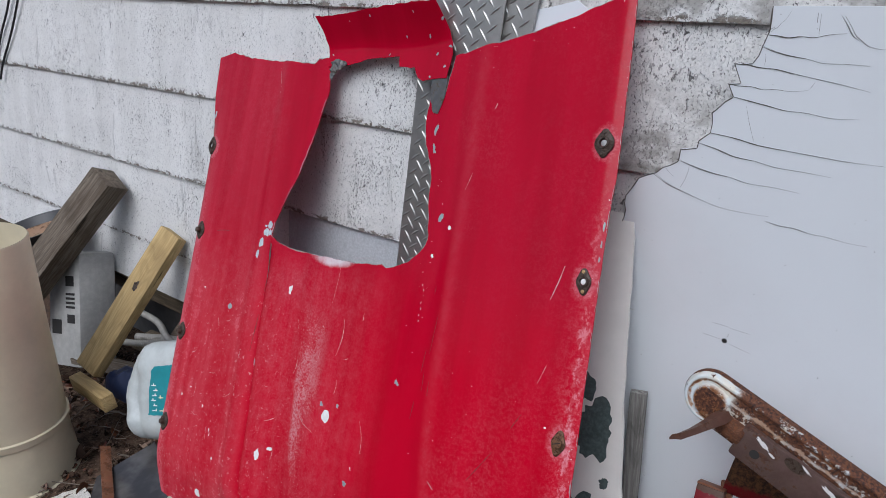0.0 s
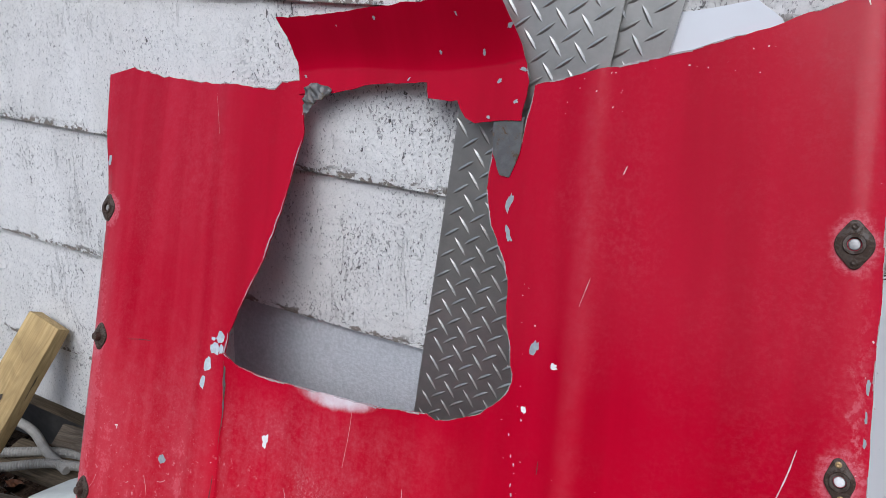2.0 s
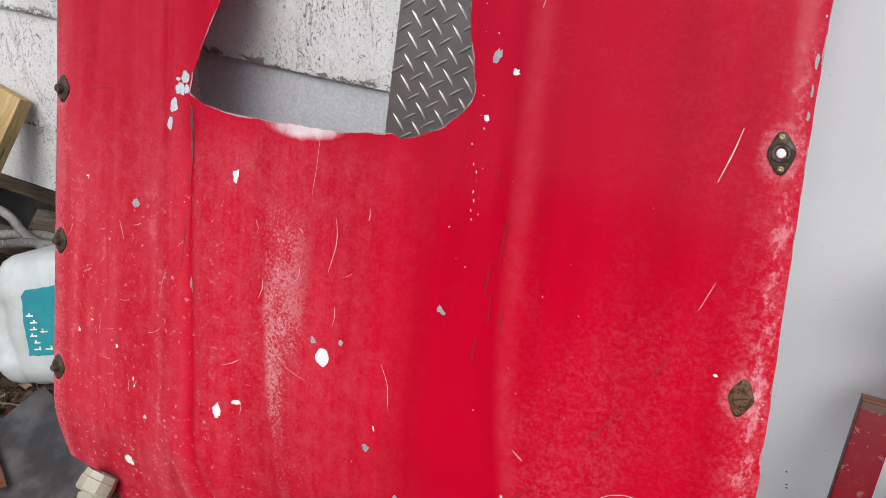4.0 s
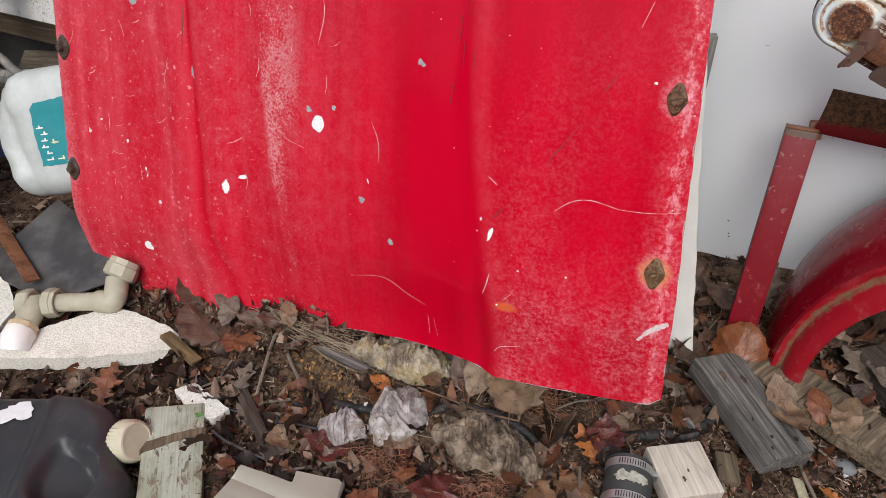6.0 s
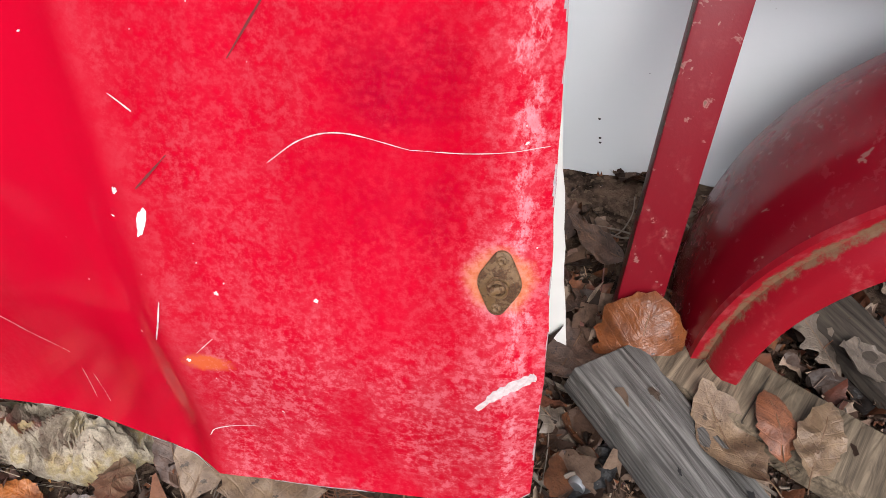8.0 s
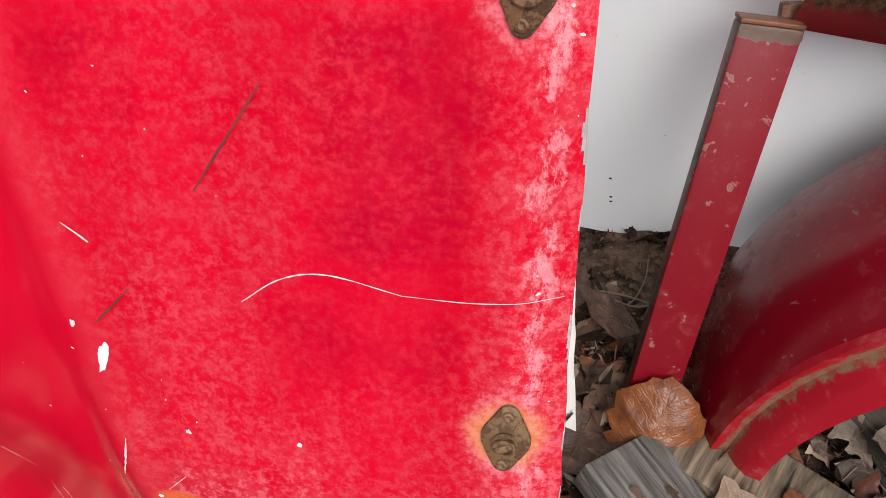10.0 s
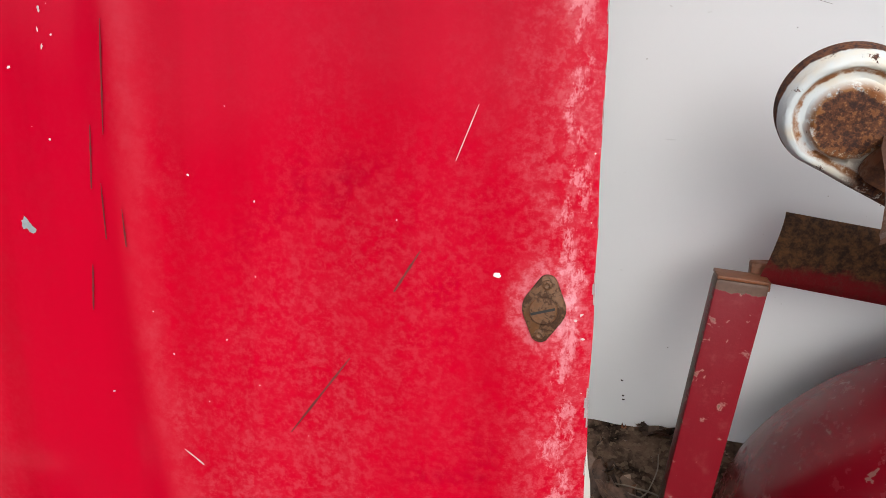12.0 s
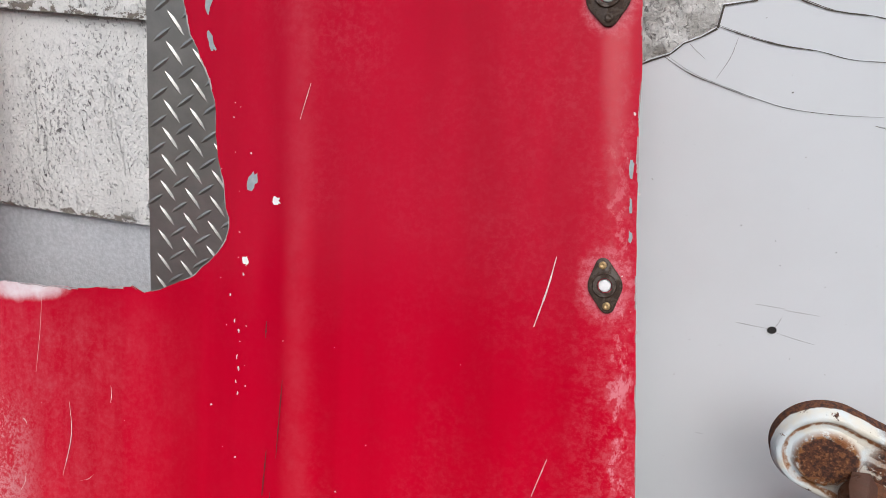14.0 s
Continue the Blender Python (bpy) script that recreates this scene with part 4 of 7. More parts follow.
# ---- tread plates, the board behind the hood ----


def tread_plate(x_of, z0, z1, y, label):
    """A leaning chequer plate: x_of(z) gives its left and right edge."""
    w = x_of(z0)[1] - x_of(z0)[0]
    lean = math.atan2(x_of(z1)[0] - x_of(z0)[0], z1 - z0)
    at = Matrix.Translation((x_of(z0)[0], y, z0)) @ Matrix.Rotation(lean, 4, "Y") @ pose(0, 0, 0, 90, 0, 0)
    plate = thing("tread_plate", at, label, "metal plate", "leaning tread plates")
    h = z1 - z0
    bm = bmesh.new()
    add_box(bm, w, h, 0.003, Matrix.Translation((w / 2, h / 2, -0.0015)), 0.0006)
    part("sheet", bm, TREAD, plate)
    bm = bmesh.new()
    step, reach = 0.0238, int((w + h) / 0.0238)
    for j in range(-reach, reach + 1):
        for i in range(-reach, reach + 1):
            a = radians(42 if (i + j) % 2 else 132)
            cx, cy = step * (i * 0.743 - j * 0.669), step * (i * 0.669 + j * 0.743)
            if cx > w - 0.010 or cx < 0.008 or cy > h - 0.01 or cy < 0.01:
                continue
            c, s = math.cos(a), math.sin(a)
            ring = [(-0.0160, 0), (-0.007, 0.0026), (0.007, 0.0026), (0.0160, 0), (0.007, -0.0026), (-0.007, -0.0026)]
            low = [bm.verts.new((cx + x * c - y * s, cy + x * s + y * c, 0.0)) for x, y in ring]
            top = [bm.verts.new((cx + x * c, cy + x * s, 0.0016)) for x in (-0.0085, 0.0085)]
            for f in ((low[0], low[1], top[0]), (low[1], low[2], top[1], top[0]), (low[2], low[3], top[1]), (low[3], low[4], top[1]), (low[4], low[5], top[0], top[1]), (low[5], low[0], top[0])):
                fc = bm.faces.new(f)
                fc.normal_update()
                if fc.normal.z < 0:
                    fc.normal_flip()
    lugs = part("tread_relief", bm, TREAD, plate, "raised diamond lugs")
    tagged(lugs, kind="stuff")


tread_plate(lambda z: (-0.935 + 0.122 * (z - 0.633), -0.745 + 0.122 * (z - 0.633)), 0.30, 1.62, -0.036, "grey diamond tread plate leaning on the wall")
tread_plate(lambda z: (-0.915 + 0.19 * (z - 0.633), -0.725 + 0.19 * (z - 0.633)), 0.30, 1.62, -0.026, "second tread plate half hidden behind the first")


def build_white_board():
    at = frame_of((-0.45, -0.045, 0.86), (1, 0, 0), (0, 0.235, 1.0))
    board = thing("white_board", at, "thin white board with peeling green paint, leaning behind the hood", "board")
    outline = [(-0.20, 0.06), (0.05, 0.06), (0.085, 0.06), (0.094, 0.02), (0.135, -0.25), (0.18, -0.48), (0.260, -0.825), (0.20, -0.835), (-0.2, -0.81)]
    part("board", fill_sheet(rough_edge(outline, 0.02, 0.002, 31), [], 0.06, None, 0.004), plain("cream_board", (0.72, 0.71, 0.66), 0.55, 0, 0.08, 12), board)
    green = plain("dark_green_flaking_paint", (0.075, 0.105, 0.10), 0.85, 0, 0.4, 120, 0.6)
    for n, (u, v, r, st) in enumerate(((0.098, -0.34, 0.042, 1.3), (0.10, -0.52, 0.05, 1.2), (0.135, -0.43, 0.010, 1), (0.06, -0.27, 0.02, 1.6))):
        bm = bmesh.new()
        ring = []
        for k in range(40):
            a = 2 * math.pi * k / 40
            q = r * (0.95 + 0.45 * noise.noise((1.6 * math.cos(a), 1.6 * math.sin(a), n * 3.1)) + 0.22 * noise.noise((6 * math.cos(a), 6 * math.sin(a), n)))
            ring.append((u + q * math.cos(a), v + q * st * math.sin(a)))
        add_patch(bm, [p for p in ring], 0.0008, lambda a, b: 0.0)
        part("green_paint", bm, green, board, "dark green paint patch")


build_white_board()
bm = fill_sheet(rough_edge([(-0.70, 0.95), (-0.66, 1.255), (-0.585, 1.266), (-0.525, 1.280), (-0.497, 1.262), (-0.478, 1.235), (-0.46, 0.95)], 0.02, 0.002, 33), [], 0.05, None, 0.005)
tagged(part("white_offcut", bm, PANEL, None, "", pose(0, -0.0185, 0, 90, 0, 0)), "broken white plastic offcut between wall and hood", "panel")


def plank(name, corner_a, corner_b, width, thick, up, material, label, category="board", bevel=0.003, group=""):
    """A board from a to b along its middle, its broad face towards up."""
    a, b = Vector(corner_a), Vector(corner_b)
    at = frame_of((a + b) / 2, b - a, Vector(up).cross(b - a))
    bm = bmesh.new()
    L = (b - a).length
    add_box(bm, L, width, thick, None, bevel)
    n = max(2, int(L / 0.03))
    for k in range(1, n):
        bmesh.ops.bisect_plane(bm, geom=[*bm.verts, *bm.edges, *bm.faces], plane_co=(-L / 2 + L * k / n, 0, 0), plane_no=(1, 0, 0))
    for v in bm.verts:
        w = noise.noise_vector((v.co.x * 11 + a.x * 9, v.co.y * 14, v.co.z * 14 + a.y * 5))
        v.co += Vector((w.x * 0.0015, w.y * 0.0012, w.z * 0.0010))
        if abs(v.co.x) > L / 2 - 0.004:
            v.co.x += 0.004 * noise.noise((v.co.y * 60, v.co.z * 60, a.x * 7))
    ob = part(name, bm, material, None, "", at)
    return tagged(ob, label, category, group)


# piece of an old window frame, built as a plain board without its pane
plank("weathered_stick", (-0.302, -0.012, 0.10), (-0.320, -0.018, 0.577), 0.032, 0.016, (0.3, -1, 0.1), SILVER_WOOD, "weathered grey piece of window frame standing behind the hood", "stick")

# ---- scrap wood on the ground ----
KNOT = rust_material("dark_knot", (0.045, 0.030, 0.020), (0.02, 0.014, 0.010), 0.5, 0, 6.0)
HOLE = plain("dark_nail_hole", (0.012, 0.010, 0.009), 0.9, 0, 0.1, 100)


def spots(board, top, marks):
    """Knots and nail holes on a board's broad face: x, y, radius, stretch, name."""
    for n, (x, y, r, st, nm) in enumerate(marks):
        bm = bmesh.new()
        add_patch(bm, [(a, b) for b, a in blob(y, x, r, st, 0.1 * n, 900 + n, 14)], 0.0014, lambda a, b: top)
        part(nm, bm, KNOT if nm == "knot" else HOLE, board)



spots(plank("grey_board", (-0.166, -0.25, 0.112), (-0.032, -0.406, 0.105), 0.088, 0.036, (0.05, 0.1, 1), GREY_WOOD, "short weathered grey board with a knot lying in leaves"), 0.018,
      ((-0.045, 0.014, 0.0055, 1.5, "knot"), (0.078, 0.026, 0.0045, 1.1, "nail_hole"), (0.066, -0.012, 0.003, 1.2, "nail_hole"), (0.084, -0.024, 0.0025, 1.6, "nail_hole"), (0.03, -0.022, 0.002, 2.5, "nail_hole")))
plank("brown_board", (-0.105, -0.212, 0.105), (0.30, -0.43, 0.12), 0.085, 0.034, (0.02, 0.05, 1), CROSS_WOOD, "split brown board half covered with dead leaves")
spots(plank("wood_block", (-0.198, -0.432, 0.076), (-0.148, -0.508, 0.072), 0.088, 0.036, (-0.05, 0.05, 1), PALE_WOOD, "pale cut block of pine with a dark knot", "wood block"), 0.018,
      ((0.016, -0.008, 0.0028, 1.7, "knot"), (0.004, 0.004, 0.0018, 2.0, "knot")))
lichen_plank = plank("lichen_plank", (-1.016, -0.638, -0.018), (-0.86, -0.86, -0.03), 0.10, 0.036, (0.03, 0.1, 1), LICHEN_WOOD, "old plank with flaking pale green paint")
bm = fill_sheet(rough_edge([(-0.062, -0.054), (-0.075, 0.0), (-0.082, 0.052), (-0.066, 0.054), (-0.058, 0.0), (-0.040, -0.052)], 0.008, 0.0016, 77), [], 0.010, lambda x, y: 0.0192 + 0.0012 * noise.noise((x * 60, y * 60, 3)), 0.0015)
part("bare_band", bm, BROWN_WOOD, lichen_plank, "brown band of bare wood across the paint")
plank("grey_post", (-2.48, -0.36, 0.15), (-2.15, -0.07, 0.69), 0.095, 0.09, (0.3, -0.8, 0.4), POST_WOOD, "weathered square wooden post leaning on the wall", "post")
spots(plank("yellow_stud", (-1.962, -0.30, 0.152), (-1.852, -0.04, 0.562), 0.088, 0.038, (0.2, -0.7, 0.5), YELLOW_WOOD, "yellow pine stud leaning on the wall", "board"), 0.019, ((0.05, 0.0, 0.011, 1.6, "knot"),))
plank("stud_offcut", (-2.02, -0.315, 0.100), (-1.78, -0.335, 0.120), 0.038, 0.05, (0, -0.2, 1), YELLOW_WOOD, "short yellow pine offcut lying under the stud", "board")

# ---- marks on the hood ----


SCRATCH = plain("pink_white_scratch", (0.72, 0.58, 0.56), 0.7, 0, 0.3, 300)


def hood_marks():
    rng = random.Random(8)
    # flakes down to grey primer: u, v, size, stretch
    for n, (u, v, r, st) in enumerate(((0.094, -0.336, 0.0055, 1.2), (0.145, -0.402, 0.006, 1), (0.202, -0.108, 0.0075, 0.7), (-0.377, -0.04, 0.008, 1), (0.251, 0.219, 0.005, 1.7),
                                      (0.199, 0.397, 0.0042, 3.2), (0.201, 0.354, 0.0036, 3.0), (-0.274, 0.170, 0.009, 1.0), (-0.282, 0.150, 0.0085, 1.3), (-0.292, 0.128, 0.006, 2.2), (-0.269, 0.152, 0.005, 1.6), (-0.286, 0.166, 0.004, 0.7), (-0.298, 0.098, 0.005, 2.2),
                                      (-0.249, -0.153, 0.005, 2.2), (-0.01, -0.197, 0.0055, 0.9), (0.04, -0.19, 0.0045, 1.2), (0.5975, 0.225, 0.0018, 4.0), (0.5975, 0.195, 0.0015, 4.0), (0.5975, 0.170, 0.0017, 3.0),
                                      (-0.60, 0.45, 0.006, 1.5))):
        bm = bmesh.new()
        add_patch(bm, blob(u, v, r, st, rng.uniform(-0.4, 0.4) if u < 0.5 else 0, 100 + n, 15))
        part("paint_chip", bm, PALE_CHIP if u < -0.26 and v > 0.09 else CHIP, hood, "chip down to grey primer")
    # white chips; the first is painted white for a hole lit from behind
    for n, (u, v, r, st) in enumerate(((0.009, -0.219, 0.0125, 1.2), (-0.393, -0.499, 0.0105, 0.85), (-0.150, -0.329, 0.009, 0.45), (-0.186, -0.350, 0.0075, 1.5), 
                                      (-0.168, 0.028, 0.006, 1.7), (0.278, 0.200, 0.005, 0.8), (0.243, 0.144, 0.004, 1.0), (0.336, -0.348, 0.0035, 3.2),
                                      (0.549, -0.111, 0.0028, 0.6))):
        bm = bmesh.new()
        add_patch(bm, blob(u, v, r, st, rng.uniform(-0.3, 0.3), 160 + n, 22, 1.0 if n else 0.3))
        part("white_chip", bm, CHIP_WHITE, hood, "white patch, bare chips and a brightly lit hole alike")
    scuffs = ((-0.515, -0.283, 0.0042, 1.3), (-0.480, -0.258, 0.004, 0.7), (-0.415, -0.292, 0.004, 1.2), (-0.428, -0.284, 0.0025, 0.6), (-0.371, -0.340, 0.0022, 2.6), (-0.368, -0.352, 0.0018, 2.0), (-0.340, -0.400, 0.0055, 0.9),
              (0.226, 0.111, 0.002, 1.2), (0.231, 0.086, 0.0016, 2.2), (0.236, 0.077, 0.0018, 2.0), (0.234, 0.052, 0.0014, 3.4), (0.236, 0.041, 0.0022, 2.0), (0.233, 0.028, 0.0012, 2.6), (0.235, 0.017, 0.0014, 2.4), (0.241, 0.131, 0.0022, 1.5),
              (0.319, -0.328, 0.0022, 1.8), (0.313, -0.347, 0.0016, 0.4), (0.353, -0.459, 0.002, 1.2), (0.383, -0.398, 0.0022, 1.0), (0.457, -0.394, 0.002, 1.0), (0.107, -0.302, 0.0016, 3.0), (-0.497, -0.008, 0.0016, 3.4), (-0.500, -0.006, 0.004, 0.3), (-0.079, -0.501, 0.0014, 1.0))
    for n, (u, v, r, st) in enumerate(scuffs):
        bm = bmesh.new()
        add_patch(bm, blob(u, v, r * (0.55 if 0.2 < u < 0.25 else 0.85), st, 0.25 * math.sin(n * 2.3), 210 + n, 13))
        part("white_chip", bm, SCRATCH if n % 3 == 0 or 0.2 < u < 0.25 else CHIP_WHITE, hood, "small scuff showing white underneath")
    # torn strip along the crease
    bm = bmesh.new()
    add_patch(bm, rough_edge([(-0.260, 0.128), (-0.256, 0.125), (-0.254, 0.09), (-0.256, 0.05), (-0.259, 0.025), (-0.261, 0.06), (-0.262, 0.10)], 0.008, 0.003, 61), 0.0012)
    part("torn_crease", bm, TORN, hood, "torn grey metal along the crease")
    # long scratches
    lines = (
        ([(0.540, 0.154), (0.533, 0.128), (0.522, 0.096)], 0.0022), ([(0.43, -0.299), (0.454, -0.282), (0.481, -0.276), (0.522, -0.283)], 0.0014), ([(0.522, -0.283), (0.561, -0.282), (0.604, -0.276)], 0.0009),
        ([(0.328, -0.446), (0.334, -0.43), (0.339, -0.41)], 0.0026), ([(0.326, -0.262), (0.340, -0.273)], 0.002), ([(0.346, -0.548), (0.357, -0.536), (0.390, -0.528)], 0.0016),
        ([(0.568, -0.468), (0.584, -0.449), (0.603, -0.438), (0.607, -0.436)], 0.0135), ([(-0.017, 0.098), (-0.02, 0.06), (-0.026, 0.017)], 0.0008), ([(0.02, -0.012), (0.022, -0.047), (0.01, -0.092)], 0.0017),
        ([(0.111, -0.204), (0.125, -0.234), (0.128, -0.27)], 0.0012), ([(0.055, -0.483), (0.123, -0.473), (0.168, -0.494), (0.206, -0.506)], 0.0010), ([(0.21, -0.525), (0.211, -0.562)], 0.0008),
        ([(0.222, -0.527), (0.228, -0.561)], 0.0008), ([(0.314, 0.307), (0.304, 0.274)], 0.0009), ([(0.535, -0.011), (0.522, -0.044)], 0.0009), 
        ([(-0.335, 0.557), (-0.318, 0.49)], 0.0006), ([(-0.385, -0.335), (-0.382, -0.365)], 0.0012), ([(-0.10, -0.21), (-0.06, -0.248), (-0.02, -0.262)], 0.0009),
        ([(-0.09, -0.16), (-0.06, -0.20)], 0.0008), ([(-0.31, -0.18), (-0.295, -0.13)], 0.0008), ([(0.347, 0.438), (0.343, 0.428)], 0.0018), ([(0.574, 0.612), (0.578, 0.598)], 0.0025), ([(0.36, -0.452), (0.375, -0.437)], 0.0009))
    for n, (pts, w) in enumerate(lines):
        bm = bmesh.new()
        add_scratch(bm, pts, w * 0.34, 0.0006, hood_out, n)
        part("scratch", bm, SCRATCH, hood, "pale scratch")
    # dark scratches; the last line runs down the crease
    dark = plain("dark_red_line", (0.16, 0.01, 0.01), 0.7)
    for n, pts in enumerate(([(0.501, -0.10), (0.484, -0.128)], [(0.454, -0.176), (0.41, -0.236)], [(0.268, 0.088), (0.267, 0.072)], [(0.288, 0.035), (0.281, -0.039)], [(0.269, -0.033), (0.264, -0.077)],
                             [(0.274, -0.072), (0.274, -0.111)], [(0.292, -0.088), (0.293, -0.114)], [(0.258, -0.131), (0.254, -0.166)], [(-0.493, 0.141), (-0.463, 0.144), (-0.435, 0.145)], [(0.36, -0.30), (0.335, -0.325)], [(-0.262, 0.135), (-0.259, 0.09), (-0.262, 0.02), (-0.266, -0.06), (-0.268, -0.13)])):
        bm = bmesh.new()
        add_scratch(bm, pts, 0.0009, 0.0008, hood_out, 60 + n)
        part("dark_scratch", bm, dark, hood, "dark line in the paint, scratches and one along the crease")
    bm = bmesh.new()
    for n in range(30):
        u, v = (rng.gauss(-0.44, 0.07), rng.gauss(-0.28, 0.09)) if n % 3 else (rng.uniform(-0.25, 0.1), rng.uniform(-0.45, 0.0))
        a, L = rng.choice((1.5, 1.45, 1.2, 0.1, 0.4, 2.2)) + rng.gauss(0, 0.2), rng.uniform(0.006, 0.035)
        add_scratch(bm, [(u, v), (u + 0.5 * L * math.cos(a) + rng.gauss(0, 0.001), v + 0.5 * L * math.sin(a)), (u + L * math.cos(a + 0.15), v + L * math.sin(a + 0.15))], rng.choice((0.00022, 0.0003, 0.0005)), 0.0006, hood_out, n)
    tagged(part("fine_scratches", bm, SCRATCH, hood, "many short pale scratches"), kind="stuff")
    # bare metal along the torn and rubbed edges
    ring = hood_outline()
    turn = 1 if sum(a.x * b.y - b.x * a.y for a, b in zip(ring, ring[1:] + ring[:1])) > 0 else -1
    bm = bmesh.new()
    for k, (a, b) in enumerate(zip(ring, ring[1:] + ring[:1])):
        torn = a.y > 0.10 and abs(a.x) < 0.59
        parts = max(1, int((b - a).length / 0.006))
        side = Vector((-(b - a).y, (b - a).x)).normalized() * turn
        for j in range(parts):
            p, q = a.lerp(b, j / parts), a.lerp(b, (j + 1) / parts)
            w = 0.0008 + 0.0036 * noise.noise((p.x * 28, p.y * 28, 5)) + rng.uniform(-0.0004, 0.0006) - (0.0 if torn else 0.0009)
            if w < 0.0003:
                continue
            f = bm.faces.new([bm.verts.new((c.x, c.y, hood_out(c.x, c.y) + 0.0009)) for c in (p, q, q + side * w * 0.8, p + side * w)])
            f.normal_update()
            if f.normal.z < 0:
                f.normal_flip()
    tagged(part("chipped_edge", bm, plain("chipped_pink_grey_edge", (0.46, 0.38, 0.38), 0.7, 0, 0.35, 200), hood, "pale chipped paint along the edges"), kind="stuff")
    # fine specks of missing paint, over the whole skin and thick near the torn edges
    bm = bmesh.new()
    for n in range(130):
        k = n % 6
        if k == 0:
            u, v = rng.uniform(-0.58, 0.58), rng.uniform(-0.55, 0.05)
        elif k == 1:
            u, v = rng.gauss(-0.45, 0.07), rng.gauss(-0.29, 0.06)
        elif k == 2:
            u, v = rng.gauss(0.35, 0.05), rng.uniform(-0.55, 0.1)
        elif k == 3:
            u = rng.uniform(0.26, 0.5)
            v = 0.545 + 0.25 * (u - 0.26) ** 1.5 - abs(rng.gauss(0, 0.03))
        elif k == 4:
            u, v = 0.604 - abs(rng.gauss(0, 0.006)), rng.uniform(-0.4, 0.5)
        else:
            u, v = rng.gauss(0.23, 0.012), rng.uniform(-0.05, 0.3)
        add_patch(bm, blob(u, v, rng.choice((0.0004, 0.0005, 0.0006, 0.0009)), rng.uniform(0.6, 1.8), rng.uniform(0, 3), 300 + n, 6))
    tagged(part("paint_specks", bm, SCRATCH, hood, "tiny pale specks in the paint"), kind="stuff")


hood_marks()

# ---- red frame, fender and rusty arm ----


def rust_over_red():
    """Brown rust over the crown of the bar, with old red paint below it."""
    m = Nodes("rust_over_red")
    big, fine = m.noise(30, 5, 0.7), m.noise(140, 5, 0.75)
    level = m.math("ADD", m.math("ADD", m.axis(1), m.math("MULTIPLY", m.axis(0), 0.05)), m.math("MULTIPLY", m.math("SUBTRACT", big, 0.5), 0.05))
    rust = m.mix(m.span(fine, 0.35, 0.68), (0.035, 0.018, 0.010), (0.17, 0.075, 0.028))
    red = m.mix(m.span(fine, 0.45, 0.7, 0, 0.5), (0.19, 0.006, 0.010), (0.10, 0.04, 0.025))
    m.bump(fine, 0.5, 0.002)
    return m.done(m.mix(m.span(level, 0.272, 0.285), red, rust), 0.7, 0, 0.3)


def build_red_frame():
    up = Vector((-0.019, 0.089, 0.295)).normalized()
    at = frame_of((-0.134, -0.160, 0.235), (1, 0.03, 0.02), up)
    fr = thing("steel_frame", at, "red painted steel tube with a rusty bar, standing in leaves", "steel frame")
    bm = bmesh.new()
    add_box(bm, 0.048, 0.482, 0.022, Matrix.Translation((-0.003, 0.018, -0.011)), 0.004)
    part("tube", bm, RED_STEEL, fr)
    bm = bmesh.new()
    add_box(bm, 0.0475, 0.0035, 0.0215, Matrix.Translation((-0.003, 0.2605, -0.011)), 0.001)
    part("end_cap", bm, RUST, fr, "brown rusty top of the tube")
    bm = bmesh.new()
    # curved bar, seen from its rounded front
    n, rows = 10, []
    for j in range(18):
        x = 0.014 + 0.354 * j / 17
        row = []
        for k in range(n + 1):
            a = radians(-75 + 150 * k / n)
            row.append(bm.verts.new((x + 0.005 * math.sin(a) * (1 - j / 17) + 0.004, 0.290 + 0.036 * math.sin(a) - 0.05 * (x - 0.028), -0.022 + 0.012 * math.cos(a))))
        rows.append(row)
    for a, b in zip(rows, rows[1:]):
        for k in range(n):
            bm.faces.new((a[k], b[k], b[k + 1], a[k + 1]))
    made = bmesh.ops.solidify(bm, geom=list(bm.faces), thickness=0.005)
    bmesh.ops.recalc_face_normals(bm, faces=bm.faces)
    part("curved_bar", bm, rust_over_red(), fr, "rusty curved bar with traces of red")
    bm = bmesh.new()
    add_box(bm, 0.020, 0.030, 0.012, pose(0.018, 0.258, -0.028, 0, 0, 8), 0.003)
    part("tab", bm, RUST, fr, "small rusty welded tab")


build_red_frame()


def worn_lip():
    """Red enamel worn to brown steel along the rolled bead, with pink scuffs."""
    m = Nodes("red_lip_worn_to_brown")
    x, z = m.axis(0), m.axis(2)
    x, z = m.math("DIVIDE", x, 0.908), m.math("DIVIDE", z, 1.0935)
    far = m.math("SQRT", m.math("ADD", m.math("MULTIPLY", x, x), m.math("MULTIPLY", z, z)))
    big, fine = m.noise(24, 5, 0.7), m.noise(100, 4, 0.7)
    wob = m.math("MULTIPLY", m.math("SUBTRACT", big, 0.5), 0.03)
    bead = m.span(m.math("ABSOLUTE", m.math("SUBTRACT", m.math("ADD", far, wob), 0.274)), 0.0075, 0.0035)
    scuff = m.span(m.math("ADD", m.math("MULTIPLY", big, 0.6), m.math("MULTIPLY", fine, 0.4)), 0.50, 0.66)
    col = m.mix(m.math("MULTIPLY", scuff, 0.4), (0.29, 0.003, 0.012), (0.45, 0.13, 0.13))
    bare = m.math("MULTIPLY", bead, m.span(fine, 0.35, 0.55, 0.3, 0.95))
    col = m.mix(bare, col, m.mix(fine, (0.10, 0.055, 0.03), (0.25, 0.15, 0.085)))
    m.bump(m.math("SUBTRACT", fine, bare), 0.3, 0.0015)
    return m.done(col, 0.42, 0, 0.4)


